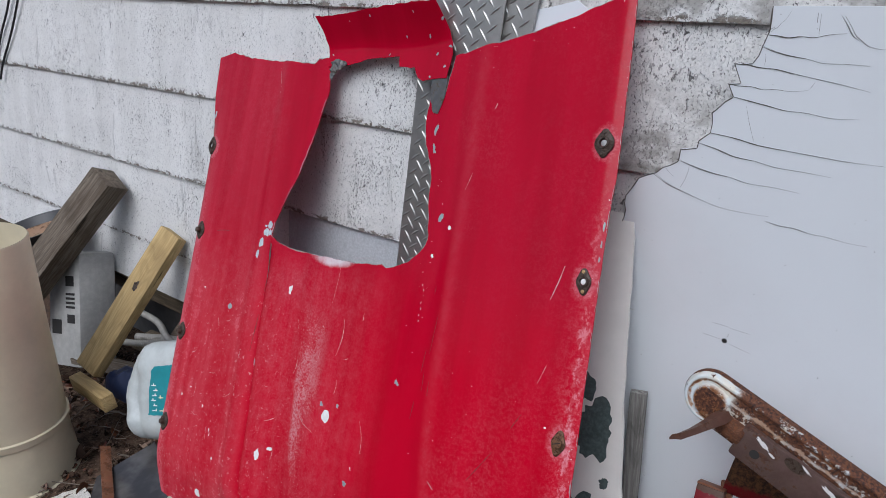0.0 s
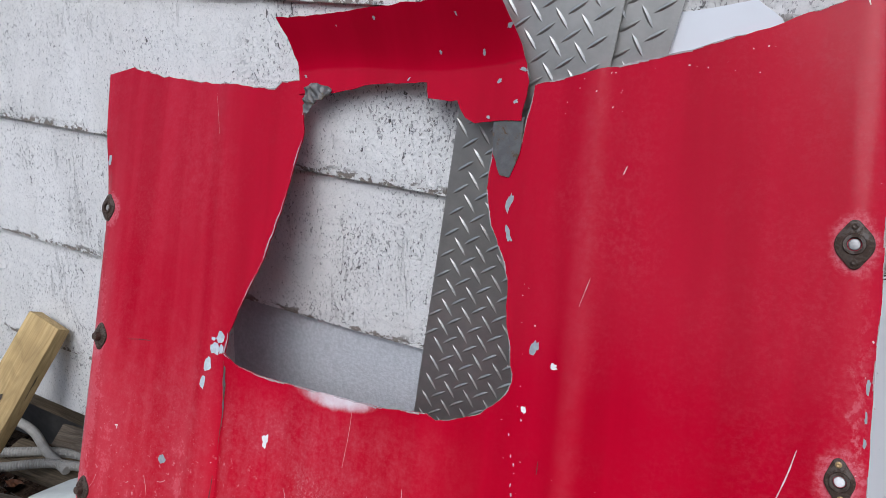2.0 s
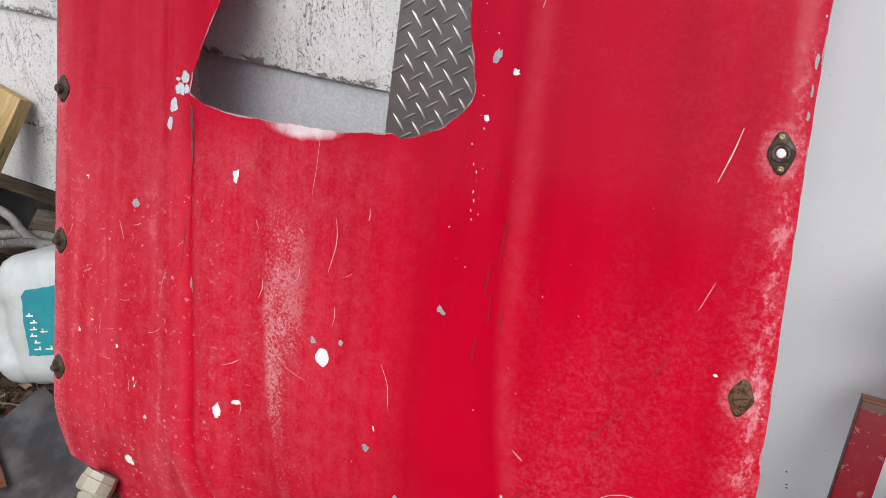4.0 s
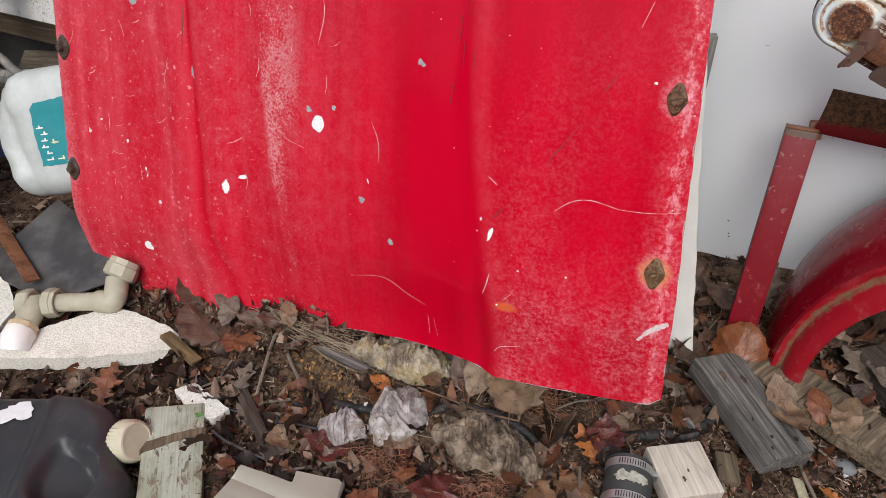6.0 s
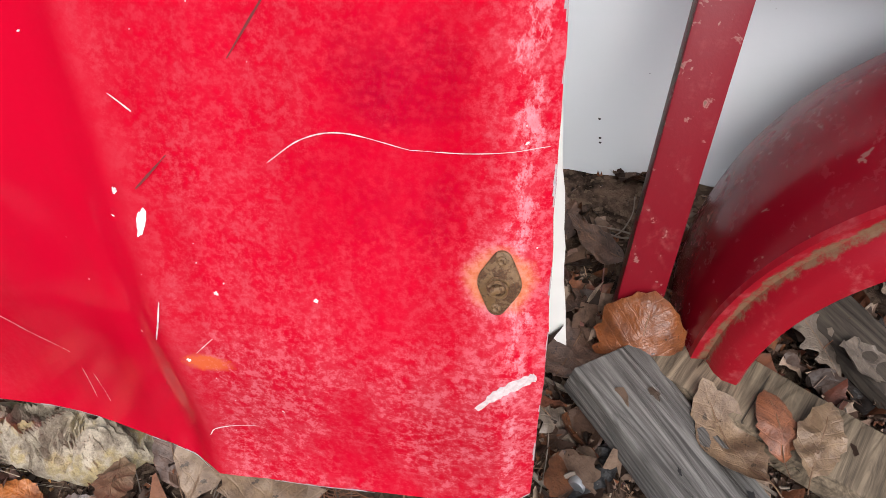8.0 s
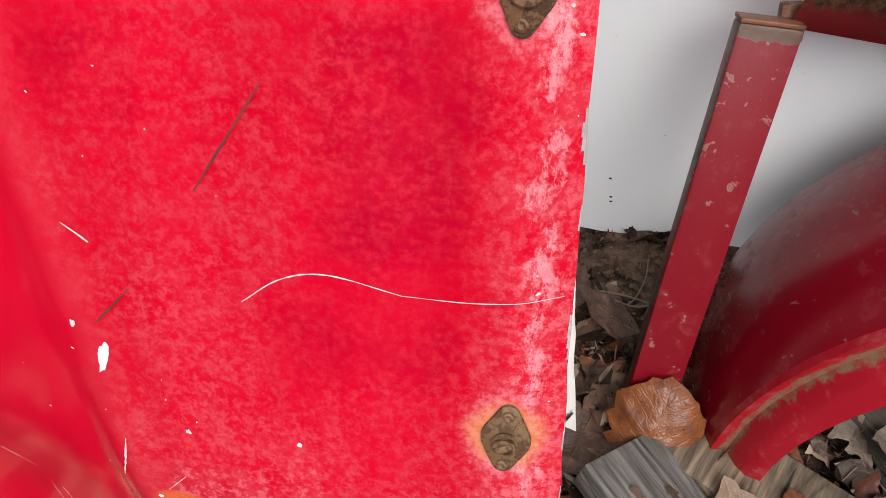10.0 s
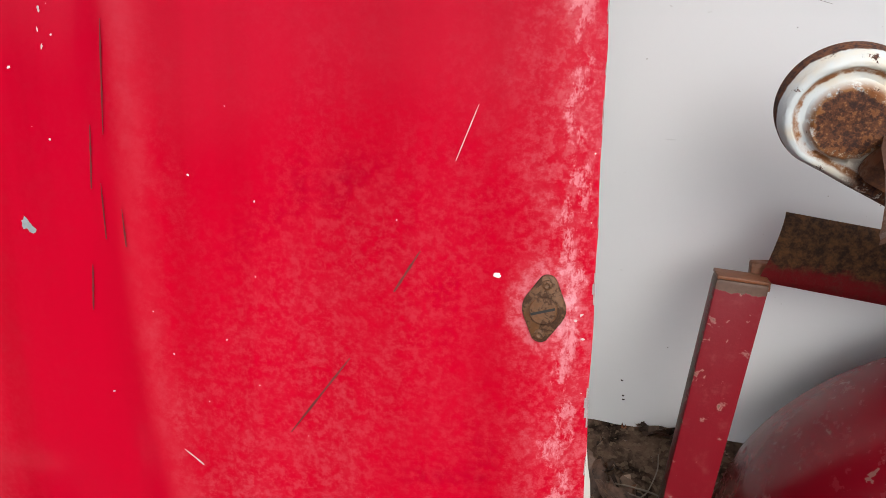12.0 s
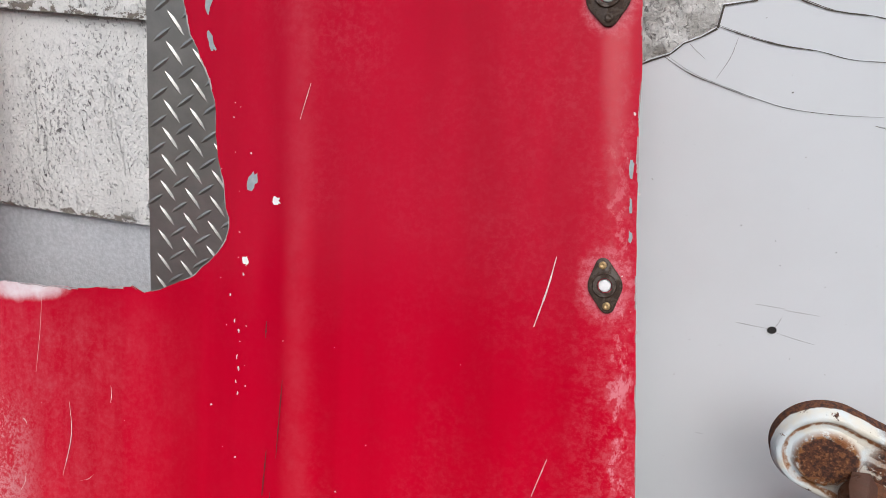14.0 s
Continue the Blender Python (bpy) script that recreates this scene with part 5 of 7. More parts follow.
def build_fender():
    fender = thing("wheel_fender", Matrix.Translation((0.2016, -0.15, 0.1468)) @ pose(0, 0, 0, 0, 0, -9.1), "dull red wheel fender with chipped rolled lip", "fender")
    crown = [(-0.035, 0.306), (-0.07, 0.317), (-0.11, 0.321), (-0.15, 0.319), (-0.185, 0.312), (-0.212, 0.302), (-0.230, 0.291)]
    lip = [(-0.230, 0.291), (-0.237, 0.288), (-0.235, 0.282), (-0.233, 0.272), (-0.246, 0.262), (-0.253, 0.252), (-0.254, 0.236), (-0.248, 0.232)]

    def sweep(profile, name, mat, label=""):
        bm = bmesh.new()
        rows = []
        for k in range(57):
            a = radians(200 - 150 * k / 56)
            rows.append([bm.verts.new((0.908 * r * math.cos(a), y + 0.114, 1.0935 * r * math.sin(a))) for y, r in profile])
        for a, b in zip(rows, rows[1:]):
            for k in range(len(profile) - 1):
                bm.faces.new((a[k], a[k + 1], b[k + 1], b[k]))
        bmesh.ops.recalc_face_normals(bm, faces=bm.faces)
        bmesh.ops.solidify(bm, geom=list(bm.faces), thickness=0.0025)
        bmesh.ops.recalc_face_normals(bm, faces=bm.faces)
        return part(name, bm, mat, fender, label)

    sweep(crown, "crown", FENDER)
    sweep(lip, "rolled_lip", worn_lip(), "red lip worn to brown metal along its bead")


build_fender()


def build_arm():
    at = frame_of((-0.148, -0.158, 0.690), (0.94, -0.05, -0.335), (0.335, 0.0, 0.94))
    arm = thing("rusty_arm", at, "white painted steel arm eaten by brown rust", "machine arm")
    half = 0.0445

    def ring(r, length, n=48, side=60):
        """The closed outline of a bar with a round end."""
        out = [(length * k / side, -r) for k in range(side, 0, -1)]
        out += [(-r * math.sin(math.pi * k / n), -r * math.cos(math.pi * k / n)) for k in range(n + 1)]
        return out + [(length * k / side, r) for k in range(1, side + 1)]

    def dish(x, y):
        """The pressed steel: a rolled rim, a groove inside it and a round boss."""
        d = math.hypot(min(x, 0.0), y)
        z = 0.011 * smoothstep(half, half - 0.006, d) - 0.004 * smoothstep(0.036, 0.031, d) * (1 - 0.6 * smoothstep(0.0, 0.05, x))
        return z + 0.008 * smoothstep(0.029, 0.024, math.hypot(x - 0.003, y + 0.002)) + 0.0010 * noise.noise((x * 60, y * 60, 3))

    bm = bmesh.new()
    loops = [[bm.verts.new((x, y, dish(x, y) if k else -0.010)) for x, y in ring(half - k, 0.42)] for k in (0.0, 0.0004, 0.002, 0.0035, 0.005, 0.0065, 0.009, 0.0105, 0.0125, 0.0145, 0.016, 0.018, 0.020, 0.0225, 0.027, 0.032, 0.037, 0.042, 0.0443)]
    for p, q in zip(loops, loops[1:]):
        for k in range(len(p) - 1):
            bm.faces.new((p[k], p[k + 1], q[k + 1], q[k]))
    last = loops[-1]
    for k in range(len(last) // 2 - 1):
        bm.faces.new((last[k], last[k + 1], last[-2 - k], last[-1 - k]))
    bmesh.ops.recalc_face_normals(bm, faces=bm.faces)
    if sum(f.normal.z for f in bm.faces) < 0:
        bmesh.ops.reverse_faces(bm, faces=bm.faces)
    m = Nodes("arm_white_paint_rusting")
    x, y = m.axis(0), m.axis(1)
    near_x = m.math("MINIMUM", x, 0.0)
    rim = m.math("SQRT", m.math("ADD", m.math("MULTIPLY", near_x, near_x), m.math("MULTIPLY", y, y)))
    p, q = m.math("SUBTRACT", x, 0.003), m.math("ADD", y, 0.002)
    far = m.math("SQRT", m.math("ADD", m.math("MULTIPLY", p, p), m.math("MULTIPLY", q, q)))
    big, fine = m.noise(55, 6, 0.72), m.noise(230, 5, 0.78)
    wob = m.math("MULTIPLY", m.math("SUBTRACT", big, 0.5), 0.026)
    rustc = m.mix(m.span(fine, 0.38, 0.62), (0.030, 0.013, 0.011), (0.15, 0.055, 0.022))
    orange = m.mix(m.span(big, 0.35, 0.65), (0.36, 0.17, 0.055), (0.20, 0.075, 0.025))
    col = m.mix(m.span(m.noise(30, 4), 0.4, 0.65), (0.60, 0.66, 0.67), (0.66, 0.62, 0.52))
    groove = m.math("MULTIPLY", m.span(m.math("ABSOLUTE", m.math("SUBTRACT", m.math("ADD", rim, m.math("MULTIPLY", wob, 0.35)), 0.0325)), 0.0032, 0.0012), m.span(big, 0.38, 0.55, 0.25, 1.0))
    col = m.mix(groove, col, orange)
    col = m.mix(m.math("MULTIPLY", m.span(far, 0.029, 0.0245), m.span(fine, 0.34, 0.50)), col, orange)
    disc = m.math("MULTIPLY", m.span(m.math("ADD", far, wob), 0.0245, 0.021), m.span(m.math("ADD", fine, m.math("MULTIPLY", big, 0.6)), 0.86, 0.94, 1.0, 0.15))
    edge = m.span(m.math("ADD", rim, m.math("MULTIPLY", wob, 0.12)), 0.0432, 0.0438)
    along = m.span(m.math("ADD", x, m.math("MULTIPLY", wob, 2.0)), 0.022, 0.04)
    line = m.span(m.math("ABSOLUTE", m.math("SUBTRACT", m.math("ADD", y, wob), 0.017)), 0.0012, 0.004)
    bits = m.span(m.noise(70, 6, 0.75), 0.63, 0.66)
    mask = m.math("MAXIMUM", m.math("MAXIMUM", disc, edge), m.math("MAXIMUM", bits, m.math("MULTIPLY", along, m.math("MULTIPLY", line, m.span(big, 0.62, 0.54)))))
    col = m.mix(m.math("MULTIPLY", along, m.span(big, 0.60, 0.45, 0.2, 0.8)), col, orange)
    m.bump(m.math("SUBTRACT", fine, mask), 0.4, 0.0015)
    part("body", bm, m.done(m.mix(mask, col, rustc), m.math("ADD", 0.35, m.math("MULTIPLY", mask, 0.45)), 0, 0.4), arm)
    bm = bmesh.new()
    add_box(bm, 0.36, 0.060, 0.012, Matrix.Translation((0.245, -0.018, 0.018)), 0.004)
    bar = part("brace", bm, rust_material("purple_brown_rust", (0.085, 0.050, 0.042), (0.05, 0.024, 0.018), 0.4, 0, 2.0), arm, "flat rust-brown brace")
    for x, y, sx, sy, nm in ((0.098, -0.022, 0.0075, 0.0075, "bolt_hole"), (0.15, 0.004, 0.016, 0.010, "oval_dent"), (0.225, 0.0, 0.017, 0.011, "oval_dent"), (0.19, -0.034, 0.006, 0.006, "bolt_hole")):
        bm = bmesh.new()
        bmesh.ops.create_circle(bm, cap_ends=True, segments=20, radius=1.0)
        bmesh.ops.scale(bm, vec=(sx, sy, 1), verts=bm.verts)
        part(nm, bm, DARK_LINE if nm == "bolt_hole" else DARKRUST, bar, "", Matrix.Translation((x, y, 0.0246)))
    for n, (x, y, r, st) in enumerate(((0.098, 0.002, 0.013, 0.32), (0.118, -0.006, 0.006, 0.4), (0.205, 0.002, 0.016, 0.2), (0.165, 0.009, 0.009, 0.22), (0.25, -0.004, 0.01, 0.25))):
        bm = bmesh.new()
        add_patch(bm, blob(x, y, r, st, -0.35, 700 + n, 22), 0.0008, lambda a, b: 0.0241)
        part("paint_remnant", bm, CHIP_WHITE, bar, "patch of old white paint")
    # blade-shaped lever that points out of the arm
    bm = bmesh.new()
    prof = [(0.0, -0.012, 0.011), (0.02, -0.013, 0.012), (0.05, -0.009, 0.009), (0.085, -0.007, 0.006), (0.115, -0.008, 0.003), (0.124, -0.009, -0.002), (0.129, -0.008, -0.005)]
    rows = []
    for x, a, b in prof:
        rows.append([bm.verts.new((x, a, -0.004)), bm.verts.new((x, (a + b) / 2, 0.004)), bm.verts.new((x, b, -0.004)), bm.verts.new((x, (a + b) / 2, -0.007))])
    for a, b in zip(rows, rows[1:]):
        for k in range(4):
            bm.faces.new((a[k], a[(k + 1) % 4], b[(k + 1) % 4], b[k]))
    bm.faces.new(rows[0][::-1])
    bm.faces.new(rows[-1])
    bmesh.ops.recalc_face_normals(bm, faces=bm.faces)
    lever_at = at.inverted() @ frame_of((-0.114, -0.178, 0.684), (-0.036, -0.127, -0.002), (0.85, -0.23, -0.30))
    lever = part("lever", bm, rust_material("scuffed_brown_lever", (0.095, 0.042, 0.028), (0.06, 0.028, 0.02), 0.4, 0.1, 2.0), arm, "pointed rust-brown lever", lever_at)
    bm = bmesh.new()
    add_box(bm, 0.046, 0.030, 0.022, Matrix.Translation((0.050, -0.014, 0.016)), 0.008)
    part("hinge_block", bm, RUST, arm, "rusty hinge block")
    # the arm runs on, out of sight, to a foot on the ground
    bm = bmesh.new()
    inv = at.inverted()
    add_path(bm, [inv @ Vector(p) for p in ((0.22, -0.16, 0.555), (0.36, -0.155, 0.48), (0.47, -0.15, 0.30), (0.50, -0.15, ground_z(0.5, -0.15) - 0.01))], 0.02, 12)
    part("foot", bm, RUST, arm, "rusty foot of the arm")


build_arm()

# ---- plastic and metal scrap on the ground ----


def dome_from(outline, top, edge, step, thick, extra=None):
    """A puffed body over an outline: rounded at its rim over the width edge."""
    ring = [Vector(p) for p in outline]

    def gap(x, y):
        p, best = Vector((x, y)), 9.0
        for a, b in zip(ring, ring[1:] + ring[:1]):
            d = b - a
            s = min(1, max(0, (p - a).dot(d) / d.length_squared))
            best = min(best, (p - a - d * s).length)
        return best

    def height(x, y):
        s = min(1.0, gap(x, y) / edge)
        z = top * math.sqrt(max(0.0, 1 - (1 - s) ** 2))
        return z + (extra(x, y) if extra else 0)

    return fill_sheet(ring, [], step, height, thick)


def rounded(points, r=0.3, steps=4):
    """The closed outline with its corners rounded off."""
    pts = [Vector(p) for p in points]
    out = []
    for k, p in enumerate(pts):
        a, b = pts[k - 1], pts[(k + 1) % len(pts)]
        for j in range(steps + 1):
            s = j / steps
            out.append((p.lerp(a, r) * (1 - s) ** 2) + p * (2 * s * (1 - s)) + (p.lerp(b, r) * s * s))
    return out


def build_black_jug():
    ox, oy = -1.15, -0.82
    z0 = ground_z(ox, oy)
    jug = thing("oil_jug", Matrix.Translation((ox, oy, z0 + 0.055)), "scuffed black plastic oil jug with a cream screw cap lying flat", "jug")
    ring = rounded([(-0.27, 0.01), (-0.022, 0.128), (0.04, 0.128), (0.092, 0.108), (0.132, 0.05), (0.176, 0.03), (0.186, -0.005), (0.180, -0.08), (0.14, -0.15), (0.03, -0.21), (-0.16, -0.22), (-0.30, -0.12)], 0.3)
    pocket = [Vector(p) for p in ((0.028, 0.036), (0.118, 0.030), (0.136, 0.012), (0.150, -0.030), (0.147, -0.056), (0.089, -0.076), (0.058, -0.070), (0.034, -0.026))]

    def depth(x, y):
        """How far a point lies inside the grip pocket."""
        gaps = [((b.y - a.y) * (x - a.x) - (b.x - a.x) * (y - a.y)) / (b - a).length for a, b in zip(pocket, pocket[1:] + pocket[:1])]
        return -0.009 * math.log(sum(math.exp(-max(g, -0.2) / 0.009) for g in gaps))

    def grip(x, y):
        along = x * 0.889 + y * 0.458
        ridge = 0.004 * math.exp(-((along - 0.006) / 0.008) ** 2) - 0.007 * smoothstep(0.004, -0.012, along)
        slope = 0.35 + 0.65 * smoothstep(0.03, 0.13, x)
        return -0.052 * slope * smoothstep(-0.006, 0.012, depth(x, y)) + ridge + 0.0012 * noise.noise((x * 25, y * 25, 2))

    m = Nodes("scuffed_black_polythene")
    dust = m.span(m.noise(16, 5, 0.65), 0.4, 0.75)
    scuff = m.span(m.noise(1.0, 4, 0.7, m.scaled(60, 14, 30), 0.5), 0.6, 0.72)
    col = m.mix(m.math("MULTIPLY", dust, 0.5), (0.026, 0.026, 0.029), (0.055, 0.053, 0.054))
    col = m.mix(m.math("MULTIPLY", scuff, 0.35), col, (0.12, 0.12, 0.12))
    m.bump(m.noise(120, 3), 0.08, 0.001)
    body = part("body", dome_from(ring, 0.046, 0.042, 0.0058, 0.09, grip), m.done(col, m.span(dust, 0, 1, 0.42, 0.58), 0, 0.4), jug)
    turn = Matrix.Translation((0.106, 0.082, 0.014)) @ Vector((0.90, 0.12, 0.38)).normalized().to_track_quat("Z", "Y").to_matrix().to_4x4()
    bm = bmesh.new()
    add_tube(bm, [(-0.05, 0.03), (-0.022, 0.0265), (-0.004, 0.024), (0.006, 0.024)], 28)
    part("neck", bm, body.data.materials[0], jug, "", turn)
    bm = bmesh.new()
    sides = 64
    loops = []
    for z, r, rib in ((0.002, 0.0335, 1), (0.004, 0.0345, 1), (0.030, 0.0340, 1), (0.0345, 0.0318, 0), (0.0355, 0.0285, 0), (0.0342, 0.0275, 0)):
        loops.append([bm.verts.new(((r + (0.0017 if rib and k % 2 else 0)) * math.cos(2 * math.pi * k / sides), (r + (0.0017 if rib and k % 2 else 0)) * math.sin(2 * math.pi * k / sides), z)) for k in range(sides)])
    for a, b in zip(loops, loops[1:]):
        for k in range(sides):
            bm.faces.new((a[k], a[(k + 1) % sides], b[(k + 1) % sides], b[k]))
    bm.faces.new(loops[-1])
    bm.faces.new(loops[0][::-1])
    part("cap", bm, plain("cream_plastic", (0.56, 0.51, 0.37), 0.5, 0, 0.12, 30), jug, "cream ribbed screw cap", turn)
    bm = bmesh.new()
    for n in range(5):
        add_patch(bm, blob(-0.072 - 0.024 * n, 0.047 - 0.022 * (n % 3), 0.024, 0.8, n, 400 + n, 16), 0.0012, lambda x, y: 0.0405)
    part("label_remains", bm, plain("torn_white_label", (0.72, 0.72, 0.72), 0.35, 0, 0.1, 80), jug, "torn white label remains")


build_black_jug()


def build_white_jug():
    at = frame_of((-1.575, -0.275, 0.207), (0.93, 0.30, 0.21), (-0.28, 0.28, 0.95))
    jug = thing("white_jug", at, "crumpled white plastic jug with a teal label behind the hood", "jug")
    ring = rounded([(-0.10, -0.13), (-0.115, 0.02), (-0.085, 0.115), (-0.035, 0.145), (0.14, 0.14), (0.15, -0.13)], 0.3)
    extra = lambda x, y: 0.012 * (0.5 - abs(noise.noise((x * 22, y * 14, 2)))) * smoothstep(0.02, -0.06, x) + 0.008 * math.sin(38 * (x + 0.5 * y)) * smoothstep(0.0, -0.1, x) - 0.008 * math.exp(-((x + 0.055 + 0.12 * y) / 0.012) ** 2) + 0.003 * noise.noise((x * 18, y * 18, 5))
    white = plain("milky_polythene", (0.52, 0.55, 0.53), 0.34, 0, 0.2, 15, 0.2)
    part("body", dome_from(ring, 0.05, 0.055, 0.009, 0.10, extra), white, jug)
    h = lambda x, y: 0.05 * math.sqrt(max(0.0, 1 - max(0.0, 1 - min(y + 0.13, 0.14 - y) / 0.055) ** 2)) + extra(x, y)
    label = [(-0.010, -0.055), (0.000, 0.065), (0.012, 0.077), (0.135, 0.085), (0.135, -0.055)]
    bm = fill_sheet(rough_edge(label, 0.01, 0.002, 51), [], 0.012, lambda x, y: h(x, y) + 0.0012, 0.0004)
    lab = part("label", bm, plain("teal_label", (0.025, 0.25, 0.28), 0.45, 0, 0.12, 60), jug, "teal paper label")
    cream = plain("cream_print", (0.75, 0.70, 0.45), 0.5)
    for n, (x, count, size, mat) in enumerate(((0.014, 6, 0.010, CHIP_WHITE), (0.040, 3, 0.013, cream))):
        for k in range(count):
            bm = bmesh.new()
            y = -0.042 + k * size * 1.35
            add_box(bm, 0.016, 0.0028, 0.0006, Matrix.Translation((x + 0.004 * math.sin(k * 2.1), y, h(0.0, y) + 0.0020)))
            add_box(bm, 0.0035, size * 0.7, 0.0006, Matrix.Translation((x + 0.006 * math.cos(k * 1.7), y + 0.002, h(0.0, y) + 0.0022)))
            part("print_bar", bm, mat, lab)


build_white_jug()


def build_pvc():
    pipe = thing("plastic_pipe", Matrix.Identity(4), "beige plastic drain pipe with a tee and an elbow", "pipe")
    beige = plain("weathered_beige_pipe", (0.42, 0.395, 0.29), 0.5, 0, 0.2, 25, 0.15)
    tee, elbow, up = Vector((-1.425, -0.552, 0.008)), Vector((-1.290, -0.498, 0.022)), Vector((-1.290, -0.425, 0.070))
    low = Vector((-1.405, -0.612, -0.003))
    bm = bmesh.new()
    add_path(bm, [tee, tee.lerp(elbow, 0.5), elbow], 0.0185, 20)
    part("straight_run", bm, beige, pipe)
    bm = bmesh.new()
    add_path(bm, [tee.lerp(elbow, 0.88), elbow + Vector((0.014, 0.004, 0.004)), elbow.lerp(up, 0.55)], 0.0225, 20)
    part("elbow", bm, beige, pipe)
    bm = bmesh.new()
    add_path(bm, [tee, tee.lerp(low, 0.35) + Vector((0.004, 0.0, 0.004)), low], 0.0225, 20)
    part("tee_branch", bm, beige, pipe)

    def nut(p, d, r, h, mat, label):
        m = Vector(d).normalized().to_track_quat("Z", "Y").to_matrix().to_4x4()
        m.translation = p
        bm = bmesh.new()
        sides = 32
        loops = [[bm.verts.new(((rr + (0.0016 if k % 4 == 0 else 0)) * math.cos(2 * math.pi * k / sides), (rr + (0.0016 if k % 4 == 0 else 0)) * math.sin(2 * math.pi * k / sides), z)) for k in range(sides)]
                 for z, rr in ((-h, r * 0.9), (-h * 0.8, r), (h * 0.3, r), (h * 0.4, r * 0.94), (h, r * 0.92), (h, r * 0.72), (h * 0.1, r * 0.68))]
        for a, b in zip(loops, loops[1:]):
            for k in range(sides):
                bm.faces.new((a[k], a[(k + 1) % sides], b[(k + 1) % sides], b[k]))
        bm.faces.new(loops[0][::-1])
        bm.faces.new(loops[-1])
        part("slip_nut", bm, mat, pipe, label, m)

    nut(elbow.lerp(up, 0.78), up - elbow, 0.031, 0.019, beige, "ribbed beige slip nut")
    nut(tee.lerp(elbow, 0.24), elbow - tee, 0.029, 0.013, beige, "ribbed beige slip nut")
    nut(tee + (tee - elbow) * 0.12, tee - elbow, 0.029, 0.013, beige, "ribbed beige slip nut")
    nut(low, low - tee, 0.028, 0.010, plain("tan_ring", (0.55, 0.43, 0.27), 0.6), "tan ring")
    bm = bmesh.new()
    add_path(bm, [low + (low - tee) * 0.08, low + (low - tee) * 0.35, low + (low - tee) * 0.6 + Vector((0, 0, -0.01))], 0.030, 24)
    part("socket", bm, plain("white_pvc", (0.74, 0.72, 0.68), 0.4, 0, 0.05, 20), pipe, "white plastic socket")


build_pvc()


def slab(name, outline, z_lift, thick, material, label, category, seed, bumpy=0.003):
    cx, cy = sum(p[0] for p in outline) / len(outline), sum(p[1] for p in outline) / len(outline)
    z = ground_z(cx, cy) + z_lift
    ring = rough_edge([(x - cx, y - cy) for x, y in outline], 0.012, bumpy, seed)
    bm = fill_sheet(ring, [], 0.010, lambda x, y: bumpy * 1.2 * noise.noise((x * 70, y * 70, seed)) + 0.07 * x + 0.12 * y, thick)
    ob = part(name, bm, material, None, "", Matrix.Translation((cx, cy, z)))
    return tagged(ob, label, category)


def foam_material():
    m = Nodes("pitted_white_foam")
    pit = m.cells(260)
    green = m.span(m.noise(11, 5, 0.6), 0.52, 0.7)
    col = m.mix(m.span(pit, 0.25, 0.75, 0, 0.6), (0.74, 0.71, 0.65), (0.50, 0.46, 0.38))
    col = m.mix(m.math("MULTIPLY", green, 0.45), col, (0.42, 0.40, 0.28))
    m.bump(m.math("ADD", m.noise(300, 3, 0.7), m.math("MULTIPLY", pit, -0.5)), 0.7, 0.003)
    return m.done(col, 0.9, 0, 0.2)


FOAM = foam_material()
slab("foam_slab", [(-1.52, -0.70), (-1.40, -0.668), (-1.25, -0.615), (-1.082, -0.535), (-1.10, -0.512), (-1.15, -0.497), (-1.289, -0.490), (-1.366, -0.569)], 0.035, 0.032, FOAM, "broken slab of pitted white foam on leaves", "foam", 71)
slab("foam_chunk", [(-1.047, -0.605), (-1.02, -0.580), (-0.925, -0.605), (-0.94, -0.632), (-0.98, -0.638)], 0.022, 0.02, FOAM, "small broken chunk of white foam", "foam", 72)
slab("foam_chunk", [(-1.68, -0.48), (-1.58, -0.50), (-1.50, -0.55), (-1.49, -0.62), (-1.62, -0.66), (-1.72, -0.58)], 0.03, 0.03, FOAM, "broken chunk of white foam beside the pipe", "foam", 73)


def build_siding_scrap():
    z = ground_z(-0.74, -0.75) + 0.040
    scrap = thing("siding_scrap", Matrix.Translation((-0.74, -0.75, z)), "broken beige vinyl siding strip on the leaves", "siding scrap")
    vinyl = plain("beige_vinyl", (0.28, 0.255, 0.205), 0.42, 0, 0.06, 20, 0.05)
    ring = [(-0.093, -0.025), (-0.083, 0.043), (0.010, 0.048), (0.006, 0.068), (0.074, 0.081), (0.094, 0.070), (0.104, -0.02), (0.06, -0.14), (-0.06, -0.12)]
    bm = fill_sheet(rough_edge(rounded(ring, 0.06, 2), 0.02, 0.001, 3), [], 0.010, lambda x, y: 0.006 * smoothstep(0.0, 0.03, y) - 0.007 * math.exp(-((y - 0.022) / 0.006) ** 2) + 0.014 * smoothstep(0.07, 0.10, x) + 0.1 * y, 0.0018)
    part("strip", bm, vinyl, scrap)
    bm = bmesh.new()
    a = [bm.verts.new(p) for p in ((0.086, 0.078, 0.024), (0.096, 0.066, 0.036), (0.112, -0.02, 0.024), (0.102, -0.02, 0.010))]
    bm.faces.new(a)
    bmesh.ops.solidify(bm, geom=list(bm.faces), thickness=0.0018)
    part("flange", bm, vinyl, scrap)


build_siding_scrap()


